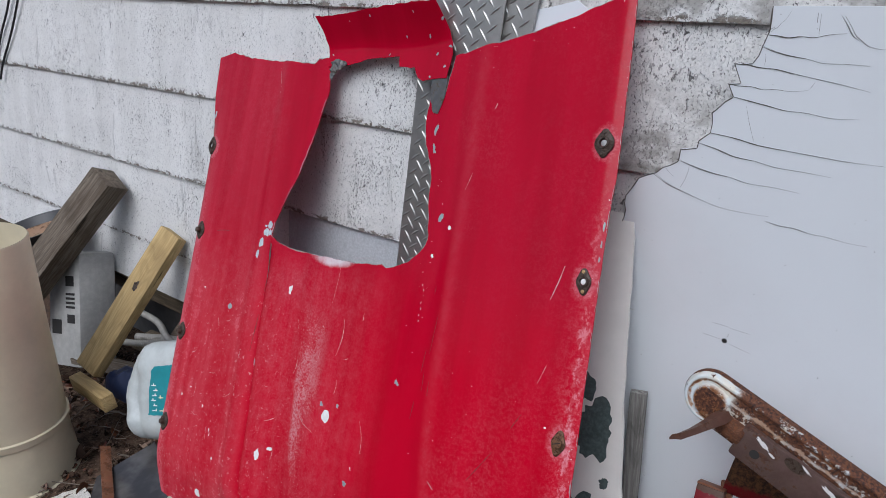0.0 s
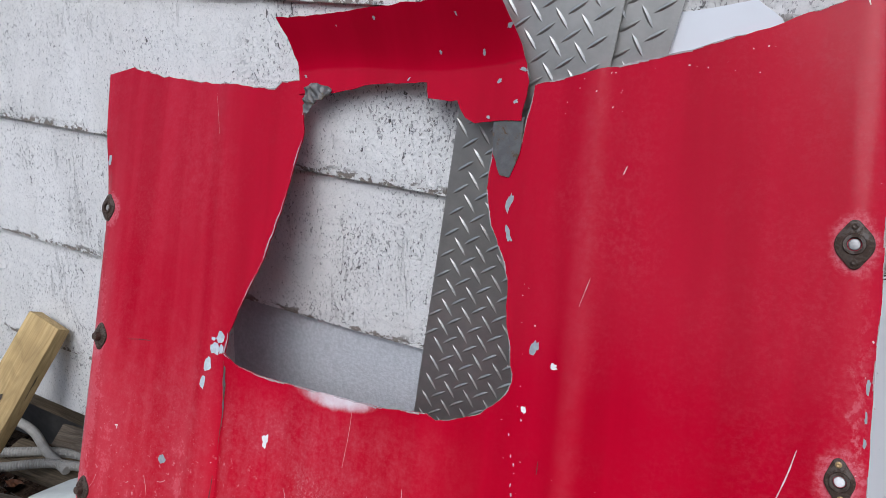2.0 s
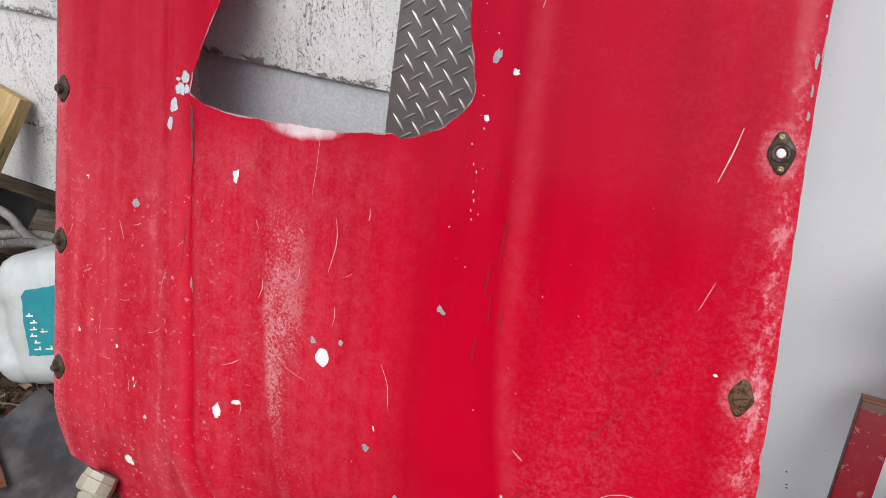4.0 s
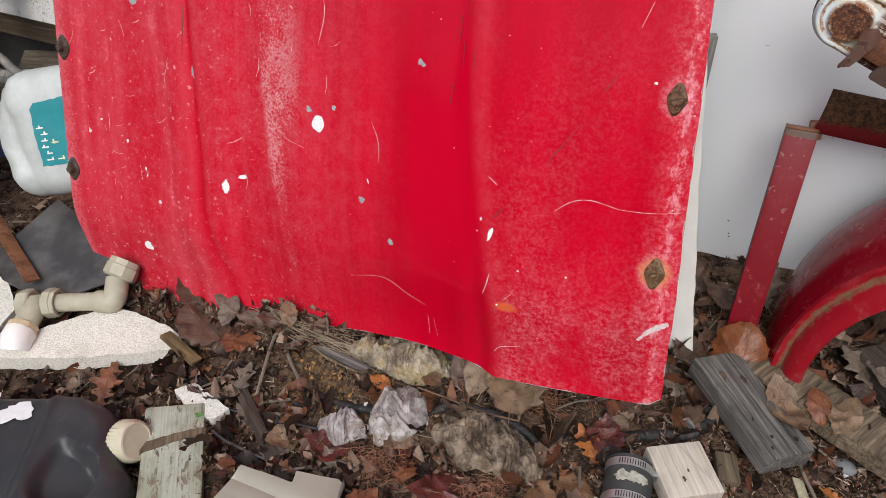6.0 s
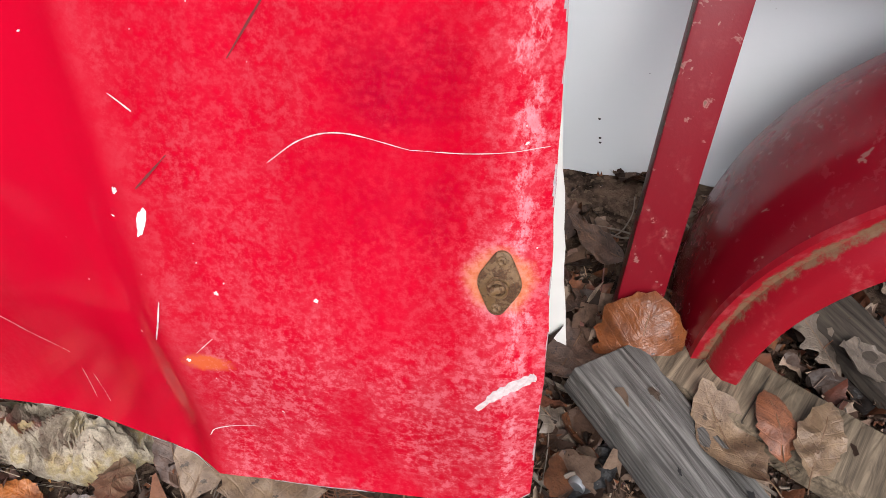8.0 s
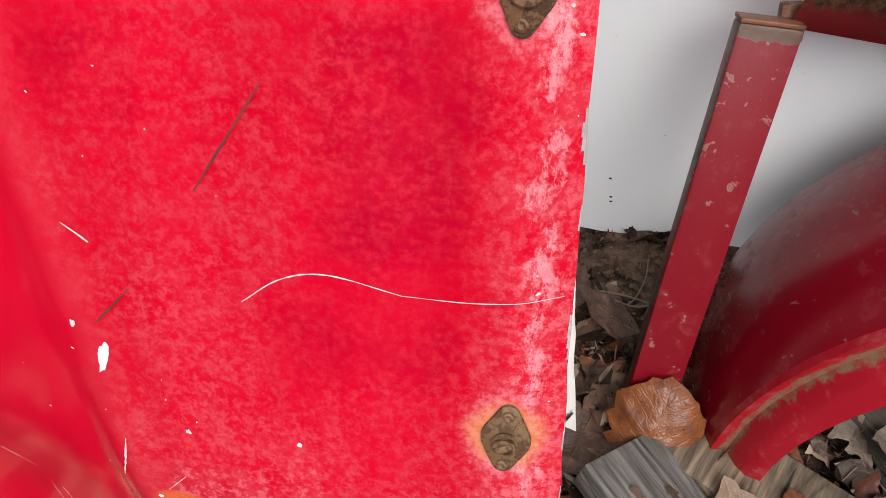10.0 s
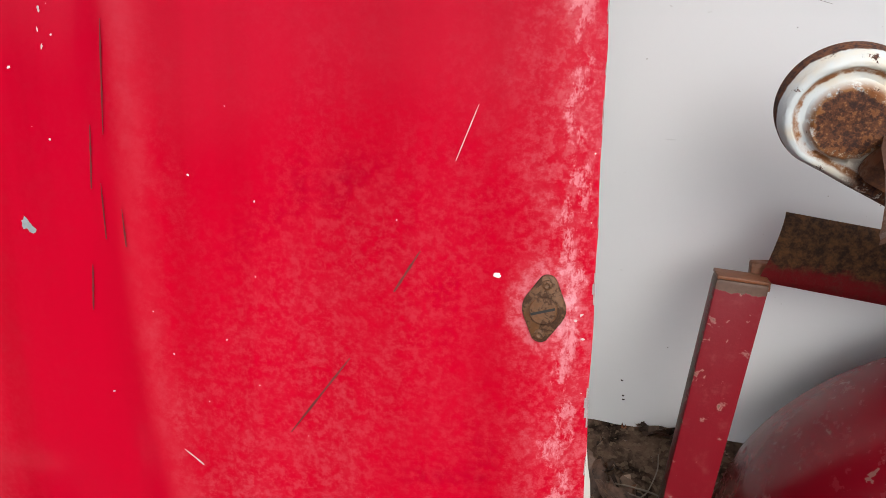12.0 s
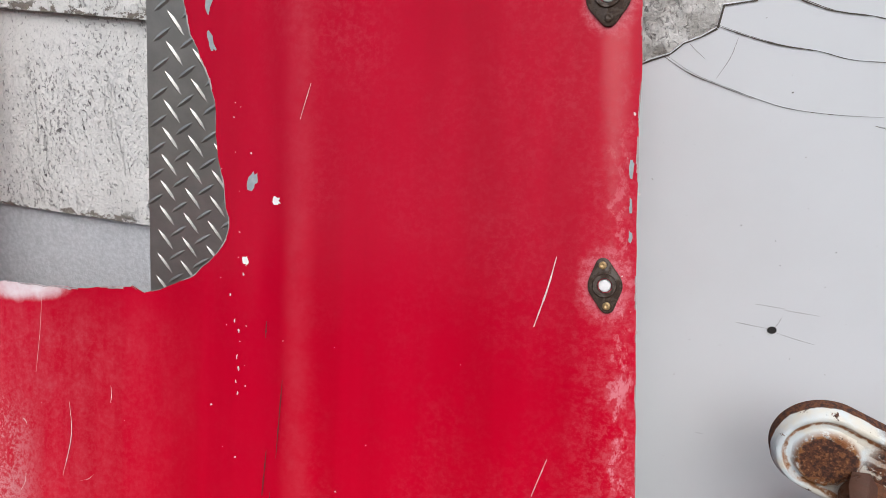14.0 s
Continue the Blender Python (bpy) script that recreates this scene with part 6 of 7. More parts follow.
def build_coupling():
    at = Vector((0.10, -0.72, -0.10)).normalized().to_track_quat("Z", "Y").to_matrix().to_4x4()
    at.translation = Vector((-0.245, -0.523, ground_z(-0.245, -0.523) + 0.037))
    c = thing("pipe_coupling", at, "black rubber pipe coupling with two steel hose clamps", "coupling")
    bm = bmesh.new()
    add_tube(bm, [(-0.040, 0.031), (-0.040, 0.0355), (-0.020, 0.036), (0.020, 0.036), (0.040, 0.0355), (0.041, 0.031), (0.02, 0.0305), (-0.03, 0.0305)], 36, False)
    sleeve = part("sleeve", bm, plain("dusty_black_rubber", (0.045, 0.045, 0.043), 0.65, 0, 0.3, 50), c)
    bm = bmesh.new()
    for k, (turn, r, st) in enumerate(((0.052, 0.015, 0.75), (0.072, 0.012, 0.8), (0.036, 0.008, 1.0))):
        flat = fill_sheet([Vector(p) for p in blob(turn, -0.003, r, st, 0.0, 60 + k, 26)], [], 0.003, None, 0)
        made = {q: bm.verts.new((0.0367 * math.cos(q.co.x / 0.0367), 0.0367 * math.sin(q.co.x / 0.0367), q.co.y)) for q in flat.verts}
        for f in flat.faces:
            bm.faces.new([made[q] for q in f.verts])
        flat.free()
    part("label_remains", bm, plain("torn_pale_label", (0.46, 0.44, 0.36), 0.6, 0, 0.45, 90), sleeve, "torn pale label on the rubber")
    steel = plain("stainless_band", (0.55, 0.54, 0.52), 0.35, 0.85, 0.15, 90)
    for z in (-0.027, 0.027):
        bm = bmesh.new()
        add_tube(bm, [(z - 0.0065, 0.0362), (z - 0.0065, 0.0374), (z + 0.0065, 0.0374), (z + 0.0065, 0.0362)], 40, False)
        band = part("hose_clamp", bm, steel, c, "stainless steel hose clamp")
        bm = bmesh.new()
        for k in range(11):
            a = radians(60 + 6 * k)
            add_box(bm, 0.0016, 0.0012, 0.0085, Matrix.Rotation(a, 4, "Z") @ Matrix.Translation((0.0377, 0, z)))
        tagged(part("thread_slots", bm, DARK_LINE, band, "dark thread slots"), kind="stuff")
        bm = bmesh.new()
        add_box(bm, 0.010, 0.018, 0.012, Matrix.Rotation(radians(15), 4, "Z") @ Matrix.Translation((0.041, 0, z)), 0.002)
        part("screw_housing", bm, steel, band)


build_coupling()


def build_can():
    at = frame_of((-0.287, -0.628, ground_z(-0.287, -0.628) + 0.032), (0.96, 0.28, 0.02), (0, 0.3, 1)) @ Matrix.Scale(1.12, 4)
    can = thing("drink_can", at, "crushed white aluminium drink can on its side", "can")
    bm = bmesh.new()
    sides, rows = 40, []
    for j in range(25):
        x = -0.055 + 0.11 * j / 24
        end = min(x + 0.055, 0.055 - x)
        r = 0.0315 - 0.006 * smoothstep(0.010, 0.0, end)
        row = []
        for k in range(sides):
            a = 2 * math.pi * k / sides
            dent = 0.010 * max(0, 0.3 - 2 * abs(noise.noise((x * 25 + 3, math.cos(a) * 2.2, math.sin(a) * 2.2)))) + 0.022 * max(0, noise.noise((x * 34, math.cos(a) * 1.6, math.sin(a) * 1.6))) + 0.006 * max(0, math.sin(a)) * math.sin(x * 60)
            q = r - dent * smoothstep(0.0, 0.02, end)
            row.append(bm.verts.new((x, q * math.cos(a), q * 0.82 * math.sin(a))))
        rows.append(row)
    for a, b in zip(rows, rows[1:]):
        for k in range(sides):
            bm.faces.new((a[k], a[(k + 1) % sides], b[(k + 1) % sides], b[k]))
    m = Nodes("white_printed_can")
    foil = m.noise(30, 4)
    blue = m.math("MULTIPLY", m.span(m.axis(1), -0.012, -0.018), m.span(m.math("SINE", m.math("MULTIPLY", m.axis(0), 900.0)), 0.1, 0.3))
    col = m.mix(m.math("MULTIPLY", blue, 0.7), m.mix(m.span(foil, 0.5, 0.7), (0.36, 0.37, 0.365), (0.27, 0.285, 0.28)), (0.07, 0.10, 0.17))
    part("wall", bm, m.done(col, 0.42, 0.0, 0.5), can)
    for s in (-1, 1):
        bm = bmesh.new()
        add_tube(bm, [(0.0, 0.0262), (0.0025, 0.0268), (0.0035, 0.0255), (0.0012, 0.0235), (-0.003, 0.0)][:4], 36)
        part("rim", bm, plain("can_aluminium", (0.68, 0.68, 0.68), 0.28, 0.9, 0.1, 60), can, "bare aluminium rim", Matrix.Translation((0.0545 * s, 0, 0)) @ Matrix.Rotation(radians(90 * s), 4, "Y") @ Matrix.Diagonal((0.82, 1, 1, 1)))


build_can()


def rag(name, cx, cy, sx, sy, tall, turn, material, label, seed, lift=0.0):
    """A crumpled cloth heap with folds."""
    rng = random.Random(seed)
    n = 26
    ring = [Vector((sx * (1 + 0.22 * noise.noise((math.cos(2 * math.pi * k / n) * 1.4, math.sin(2 * math.pi * k / n) * 1.4, seed))) * math.cos(2 * math.pi * k / n),
                    sy * (1 + 0.3 * noise.noise((math.cos(2 * math.pi * k / n) * 2, math.sin(2 * math.pi * k / n) * 2, seed + 3))) * math.sin(2 * math.pi * k / n))) for k in range(n)]

    a0 = rng.uniform(0, math.pi)

    def height(x, y):
        """A heap with a few deep gathers and many thin folds that run along it."""
        d = math.hypot(x / sx, y / sy)
        w = noise.noise_vector((x * 20, y * 20, seed)) * 0.030
        p, q = x + w.x, y + w.y
        p, q = p * math.cos(a0) + q * math.sin(a0), q * math.cos(a0) - p * math.sin(a0)
        lump = 0.5 + 0.5 * noise.noise((p * 18, q * 30, seed + 1))
        gather = 1 - min(1, 2.2 * abs(noise.noise((p * 24, q * 34, seed + 2))))
        fold = 1 - min(1, 2.0 * abs(noise.noise((p * 46 + w.z * 40, q * 84, seed + 3))))
        thin = 1 - min(1, 2.0 * abs(noise.noise((p * 130, q * 60, seed + 4))))
        keep = max(0.25, 1 - d * d * 0.6)
        return tall * max(0.0, 1 - d * d) ** 0.5 * (0.55 + 0.75 * lump) + (0.020 * gather ** 2 + 0.011 * fold ** 2 + 0.005 * thin) * keep

    bm = fill_sheet(rough_edge(ring, 0.006, 0.004, seed), [], 0.0026, height, 0.004)
    for v in bm.verts:
        w = noise.noise_vector((v.co.x * 30, v.co.y * 30, v.co.z * 30 + seed))
        v.co += Vector((w.x, w.y, 0)) * 0.009
    at = Matrix.Translation((cx, cy, ground_z(cx, cy) + lift)) @ pose(0, 0, 0, 0, 0, turn)
    return tagged(part(name, bm, material, None, "", at), label, "rag", "dirty rags")


def cloth_material(name, light, dark, stain):
    m = Nodes(name)
    weave = m.noise(480, 2)
    dirt = m.noise(24, 6, 0.7)
    fine = m.noise(110, 4, 0.7)
    spot = m.span(m.noise(30, 5, 0.65), 0.5, 0.62)
    col = m.mix(m.span(dirt, 0.36, 0.6), dark, light)
    col = m.mix(m.math("MULTIPLY", spot, 0.7), col, stain)
    col = m.mix(m.span(fine, 0.45, 0.7, 0, 0.5), col, tuple(c * 0.7 for c in dark))
    col = m.mix(m.span(weave, 0.5, 0.65, 0, 0.4), col, tuple(c * 0.5 for c in light))
    m.bump(m.math("ADD", weave, dirt), 0.7, 0.002)
    return m.done(col, 0.95, 0, 0.1)


rag("rag", -0.675, -0.415, 0.105, 0.040, 0.026, 4, cloth_material("mouldy_cloth", (0.40, 0.34, 0.25), (0.13, 0.10, 0.072), (0.32, 0.24, 0.09)), "mouldy yellow-brown rag wedged under the hood", 81, 0.0)
rag("rag", -0.635, -0.515, 0.048, 0.058, 0.042, -20, cloth_material("dirty_white_cloth", (0.52, 0.48, 0.46), (0.20, 0.175, 0.155), (0.20, 0.16, 0.11)), "crumpled dirty white rag among leaves", 82)
rag("rag", -0.715, -0.565, 0.042, 0.036, 0.030, 30, cloth_material("dirty_pale_cloth", (0.52, 0.475, 0.465), (0.19, 0.165, 0.15), (0.20, 0.16, 0.11)), "small crumpled pale rag among leaves", 83)
rag("rag", -0.470, -0.515, 0.105, 0.055, 0.038, -12, cloth_material("brown_burlap", (0.30, 0.235, 0.17), (0.055, 0.040, 0.029), (0.09, 0.065, 0.045)), "brown burlap rag soaked with soil", 84)


def lying(name, pts, radius, material, label, category, lift=0.0, group="", rough=0.0):
    """A hose, cable or stick that lies along the ground through the points."""
    line = [(x, y, ground_z(x, y) + radius + lift + (p[0] if p else 0)) for x, y, *p in pts]
    bm = bmesh.new()
    add_path(bm, line, radius, 14 if rough else 10, (lambda k: 1 + 2 * rough * noise.noise((k * 0.35, radius * 900, 3))) if rough else None)
    if rough:
        for v in bm.verts:
            v.co += noise.noise_vector(v.co * 60) * radius * rough * 1.2 + noise.noise_vector(v.co * 220) * radius * rough * 0.5
    return tagged(part(name, bm, material), label, category, group)


def hose_material():
    m = Nodes("weathered_rubber_hose")
    fine, mid = m.noise(320, 4, 0.7), m.noise(45, 5, 0.7)
    col = m.mix(m.span(mid, 0.4, 0.7), (0.012, 0.011, 0.011), (0.045, 0.043, 0.041))
    col = m.mix(m.span(fine, 0.62, 0.68, 0, 0.5), col, (0.30, 0.29, 0.27))
    col = m.mix(m.span(m.noise(22, 4), 0.55, 0.68, 0, 0.7), col, (0.05, 0.035, 0.025))
    m.bump(m.math("ADD", fine, mid), 0.8, 0.002)
    return m.done(col, 0.6, 0, 0.4)


RUBBER = hose_material()
lying("rubber_hose", [(-0.83, -0.518, -0.006), (-0.75, -0.522), (-0.675, -0.515), (-0.60, -0.49, -0.012), (-0.548, -0.467, 0.006), (-0.448, -0.467, 0.014), (-0.361, -0.492, -0.006)], 0.0078, RUBBER, "dusty black rubber hose half buried in leaves", "hose", -0.004, "", 0.18)
lying("rubber_hose", [(-0.40, -0.462, -0.008), (-0.30, -0.425, -0.004), (-0.255, -0.412), (-0.215, -0.396, 0.002), (-0.180, -0.382, 0.004), (-0.155, -0.362, 0.006), (-0.145, -0.338, 0.010), (-0.150, -0.325, 0.012)], 0.0092, RUBBER, "black rubber elbow hose on damp soil", "hose", -0.006, "", 0.25)
bm = bmesh.new()
add_tube(bm, [(-0.006, 0.0085), (0.0, 0.0125), (0.006, 0.0130), (0.007, 0.008), (-0.004, 0.007)], 22, False)
tagged(part("hose_collar", bm, RUBBER, None, "", frame_of((-0.148, -0.330, ground_z(-0.148, -0.33) + 0.015), (0.2, -0.5, 0.8), (1, 0.2, 0))), "crumpled black rubber collar by the hose", "hose collar")
BLACK = plain("black_cable", (0.02, 0.02, 0.021), 0.45)
lying("cable", [(-0.93, -0.60), (-0.886, -0.595), (-0.81, -0.588), (-0.74, -0.582)], 0.003, BLACK, "thin black cable lying in leaves", "cable", 0.012)
lying("cable", [(-0.93, -0.65), (-0.881, -0.66), (-0.748, -0.671), (-0.649, -0.668), (-0.55, -0.673), (-0.464, -0.698), (-0.40, -0.76)], 0.0028, plain("grey_cable", (0.07, 0.068, 0.064), 0.35), "thin grey cable curling over leaves", "cable", 0.016)
plank("bark_strip", (-0.945, -0.552, 0.006), (-0.752, -0.693, -0.002), 0.022, 0.009, (0.1, 0.1, 1), DARK_WOOD, "thin dark strip of rotten wood", "stick", 0.002)
plank("bark_strip", (-0.66, -0.475, 0.03), (-0.672, -0.535, 0.026), 0.013, 0.008, (0.1, 0.1, 1), DARK_WOOD, "thin dark strip of rotten wood", "stick", 0.002)
plank("wood_splinter", (-1.122, -0.527, 0.028), (-1.029, -0.553, 0.018), 0.024, 0.008, (0.1, 0.2, 1), YELLOW_BROWN, "split yellow-brown wood splinter beside the foam", "stick", 0.002)
plank("wood_splinter", (-0.118, -0.405, 0.075), (-0.105, -0.455, 0.075), 0.034, 0.012, (0.1, 0.1, 1), BROWN_WOOD, "splintered piece of brown wood beside the board", "stick", 0.002)
plank("rotten_stick", (-0.835, -0.452, 0.052), (-0.72, -0.466, 0.048), 0.017, 0.010, (0.0, -0.2, 1), GREY_WOOD, "splintered grey stick under the hood", "stick", 0.002)
plank("dark_board", (0.07, -0.13, 0.13), (0.19, -0.26, 0.115), 0.075, 0.02, (0, 0.05, 1), DARK_WOOD, "dark rotten board under the fender", "board")


def build_extra_scrap():
    ox, oy = -0.355, -0.645
    ring = rounded([(-0.05, 0.022), (0.028, 0.068), (0.055, 0.02), (0.045, -0.09), (-0.05, -0.08)], 0.2)
    bm = dome_from(ring, 0.006, 0.010, 0.007, 0.010, lambda x, y: 0.006 * (0.5 - abs(noise.noise((x * 25, y * 25, 4)))))
    tagged(part("plastic_pouch", bm, plain("dull_olive_plastic", (0.085, 0.078, 0.062), 0.6, 0, 0.3, 40), None, "", Matrix.Translation((ox, oy, ground_z(ox, oy) + 0.018))), "flat dark olive plastic pouch lying in leaves", "pouch")
    bm = fill_sheet(rough_edge([(-0.607, -0.372), (-0.558, -0.366), (-0.552, -0.402), (-0.585, -0.412)], 0.008, 0.002, 95), [], 0.012, lambda x, y: 0.046 + 0.3 * (y + 0.40), 0.003)
    plate = part("metal_scrap", bm, plain("dark_grey_sheet_metal", (0.075, 0.08, 0.08), 0.6, 0.2, 0.25, 60))
    tagged(plate, "small dark grey sheet metal scrap under the hood", "metal scrap")
    lying("loose_twig", [(-0.62, -0.470), (-0.56, -0.474), (-0.50, -0.472), (-0.44, -0.468)], 0.0016, plain("red_brown_twig", (0.14, 0.08, 0.05), 0.8), "thin red-brown twig lying over the rags", "twig", 0.03)
    rng = random.Random(5)
    bm = bmesh.new()
    for n in range(130):
        s = rng.random()
        x, y = -0.99 + 0.24 * s + rng.gauss(0, 0.02), -0.428 - 0.02 * s + rng.gauss(0, 0.009)
        L, a = rng.uniform(0.03, 0.10), rng.gauss(-0.10, 0.16)
        z = ground_z(x, y) + rng.uniform(0.006, 0.018)
        add_path(bm, [(x, y, z), (x + L * 0.5 * math.cos(a), y + L * 0.5 * math.sin(a), z + rng.uniform(-0.002, 0.004)), (x + L * math.cos(a + 0.1), y + L * math.sin(a + 0.1), z - 0.002)], rng.choice((0.0003, 0.0005, 0.0008)), 4)
    tagged(part("dry_straw", bm, plain("dry_straw", (0.34, 0.27, 0.18), 0.8, 0, 0.45, 25)), "dry tan straw along the foot of the hood", "straw", kind="stuff")


build_extra_scrap()


def build_small_metal():
    bm = bmesh.new()
    add_tube(bm, [(-0.013, 0.0085), (-0.011, 0.0098), (0.012, 0.0098), (0.013, 0.009), (0.013, 0.006), (0.004, 0.0058)], 24)
    at = frame_of((-0.172, -0.362, ground_z(-0.172, -0.362) + 0.011), (0, 0.3, 1), (0.9, -0.4, 0.1))
    tagged(part("metal_bushing", bm, plain("dull_steel", (0.42, 0.43, 0.44), 0.4, 0.8), None, "", at), "dull grey steel bushing lying on soil", "bushing")
    bm = bmesh.new()
    bmesh.ops.create_icosphere(bm, subdivisions=3, radius=0.016)
    for v in bm.verts:
        v.co = Vector((v.co.x * 1.1, v.co.y * 0.85, v.co.z * 0.55)) * (1 + 0.12 * noise.noise(v.co * 60))
    at = Matrix.Translation((0.057, -0.355, ground_z(0.057, -0.355) + 0.006))
    tagged(part("pebble", bm, plain("grey_pebble", (0.17, 0.18, 0.18), 0.7), None, "", at), "smooth grey pebble on the mulch", "pebble")
    ring = [(-0.016, -0.400), (0.0, -0.400), (0.018, -0.44), (0.020, -0.472), (0.012, -0.478), (0.010, -0.51), (-0.005, -0.512), (-0.06, -0.500), (-0.062, -0.486), (-0.008, -0.484), (0.0, -0.47), (0.0, -0.44)]
    slab("plastic_strip", ring, 0.010, 0.002, plain("yellowed_plastic", (0.44, 0.39, 0.26), 0.6, 0, 0.35, 60), "yellowed bent plastic strip on mulch", "plastic strip", 91, 0.0012)


build_small_metal()

# ---- the clutter by the wall, beside the hood ----


def build_drum():
    at = Matrix.Translation((-1.955, -0.555, ground_z(-1.95, -0.55) - 0.01)) @ pose(0, 0, 0, 1.5, 2.0, 0)
    drum = thing("plastic_drum", at, "tall cream plastic drum with an open top", "drum")
    cream = plain("stained_cream_plastic", (0.64, 0.57, 0.40), 0.42, 0, 0.14, 6, 0.08)
    bm = bmesh.new()
    add_tube(bm, [(0.0, 0.170), (0.005, 0.178), (0.09, 0.174), (0.14, 0.166), (0.30, 0.158), (0.50, 0.147), (0.745, 0.136), (0.75, 0.132), (0.73, 0.131), (0.03, 0.168)], 64, False)
    part("wall", bm, cream, drum)
    for z, r in ((0.03, 0.184), (0.20, 0.169)):
        bm = bmesh.new()
        add_tube(bm, [(z - 0.018, r - 0.014), (z - 0.012, r - 0.002), (z + 0.008, r), (z + 0.014, r - 0.014)], 64, False)
        part("ring", bm, cream, drum)


build_drum()


def build_left_clutter():
    # black tyre-like pan on top of the heap
    pan = thing("black_pan", Matrix.Translation((-2.50, -0.17, 0.42)) @ pose(0, 0, 0, 14, -8, 0), "shallow black pan holding rusty water", "pan")
    bm = bmesh.new()
    add_tube(bm, [(0.0, 0.11), (0.05, 0.15), (0.058, 0.155), (0.058, 0.145), (0.012, 0.105)], 40, False)
    part("bowl", bm, plain("black_plastic_pan", (0.03, 0.03, 0.031), 0.45), pan)
    bm = bmesh.new()
    add_tube(bm, [(0.028, 0.118), (0.030, 0.117)], 40)
    part("contents", bm, rust_material("rusty_sludge", (0.30, 0.17, 0.09), (0.05, 0.03, 0.02), 0.5), pan, "brown rusty sludge")
    box = thing("white_container", frame_of((-2.33, -0.13, 0.20), (0.96, 0.1, 0.2), (-0.25, 0.2, 0.95)), "white plastic container with black printing", "container")
    bm = bmesh.new()
    add_box(bm, 0.20, 0.40, 0.14, None, 0.022)
    part("body", bm, plain("white_container_plastic", (0.46, 0.455, 0.43), 0.45), box)
    for n, (x, y, w, h) in enumerate(((0.045, 0.10, 0.05, 0.035), (0.047, 0.055, 0.055, 0.008), (0.047, 0.040, 0.055, 0.008), (0.047, 0.025, 0.055, 0.008), (0.047, 0.010, 0.055, 0.008), (0.05, -0.03, 0.045, 0.03), (-0.04, -0.06, 0.06, 0.05))):
        bm = bmesh.new()
        add_box(bm, w, h, 0.0008, Matrix.Translation((x, y, 0.0712)))
        part("print_bar", bm, DARK_LINE, box, "black print")
    for n, (pts, r) in enumerate((([(-2.16, -0.13, 0.14), (-2.06, -0.11, 0.145), (-1.96, -0.04, 0.15), (-1.86, 0.0, 0.15)], 0.012), ([(-2.28, 0.02, 0.17), (-2.10, 0.015, 0.17), (-2.0, -0.01, 0.15), (-1.9, -0.03, 0.145)], 0.012),
                                  ([(-2.13, -0.05, 0.125), (-2.0, 0.02, 0.13), (-1.85, 0.05, 0.13)], 0.013))):
        bm = bmesh.new()
        line = smooth_line(pts, 40)
        rings = []
        for k, p in enumerate(line):
            d = (line[min(k + 1, len(line) - 1)] - line[max(k - 1, 0)]).normalized()
            m = d.to_track_quat("Z", "Y").to_matrix().to_4x4()
            m.translation = p
            rings.append((m, r * (1.0 if k % 2 else 0.88)))
        add_tube(bm, rings, 14)
        tagged(part("ribbed_hose", bm, plain("grey_ribbed_hose", (0.42, 0.40, 0.36), 0.6)), "grey ribbed plastic hose in the clutter", "hose", "ribbed hoses")
    plank("scrap_board", (-2.15, -0.02, 0.10), (-1.75, 0.0, 0.12), 0.09, 0.025, (0, -0.2, 1), BROWN_WOOD, "dark scrap board under the hoses", "board")
    plank("scrap_board", (-2.25, -0.2, 0.06), (-1.80, -0.08, 0.07), 0.07, 0.02, (0, 0, 1), POST_WOOD, "dark scrap board half buried in leaves", "board")
    plank("scrap_board", (-2.05, 0.06, 0.14), (-1.6, 0.075, 0.20), 0.06, 0.02, (0.1, -0.6, 0.8), POST_WOOD, "dark scrap board against the foundation", "board")
    tagged(part("blue_bag", dome_from(rounded([(-0.09, -0.06), (-0.07, 0.05), (0.05, 0.07), (0.09, -0.04)], 0.3), 0.05, 0.05, 0.010, 0.02, lambda x, y: 0.012 * noise.noise((x * 40, y * 40, 6))),
                plain("crumpled_navy_plastic", (0.02, 0.03, 0.075), 0.35), None, "", Matrix.Translation((-1.86, -0.22, 0.10))), "crumpled dark blue plastic bag", "bag")
    # clear sheet that mirrors the hood, with a brown strip on it
    m = Nodes("dusty_plexiglass")
    dust = m.span(m.noise(9, 4), 0.4, 0.7)
    at = frame_of((-1.50, -0.435, 0.028), (0.93, -0.33, -0.05), (0.3, 0.9, 0.25))
    bm = fill_sheet([Vector(p) for p in ((-0.10, -0.075), (-0.13, 0.09), (0.06, 0.10), (0.185, 0.055), (0.12, -0.075), (-0.02, -0.105))], [], 0.06, None, 0.004)
    tagged(part("plastic_sheet", bm, m.done(m.mix(dust, (0.04, 0.038, 0.038), (0.10, 0.095, 0.092)), 0.12, 0, 0.4), None, "", at), "dusty grey glossy plastic sheet lying by the hood", "plastic sheet")
    plank("rust_strip", (-1.70, -0.40, 0.04), (-1.46, -0.52, 0.03), 0.028, 0.005, (0.1, 0.2, 1), RUST, "flat rusty metal strip on the sheet", "metal strip", 0.001)
    for pts in ([(-3.02, -0.02, 0.93), (-2.97, -0.02, 1.0), (-2.80, -0.02, 1.19), (-2.5, -0.02, 1.62)], [(-3.05, -0.018, 0.97), (-2.96, -0.018, 1.10), (-2.84, -0.018, 1.24), (-2.6, -0.018, 1.62)]):
        bm = bmesh.new()
        add_path(bm, pts, 0.004, 8)
        tagged(part("hanging_cord", bm, BLACK), "thin black cord hanging on the wall", "cord", "hanging cords")


build_left_clutter()

# ---- leaves, twigs and mulch ----


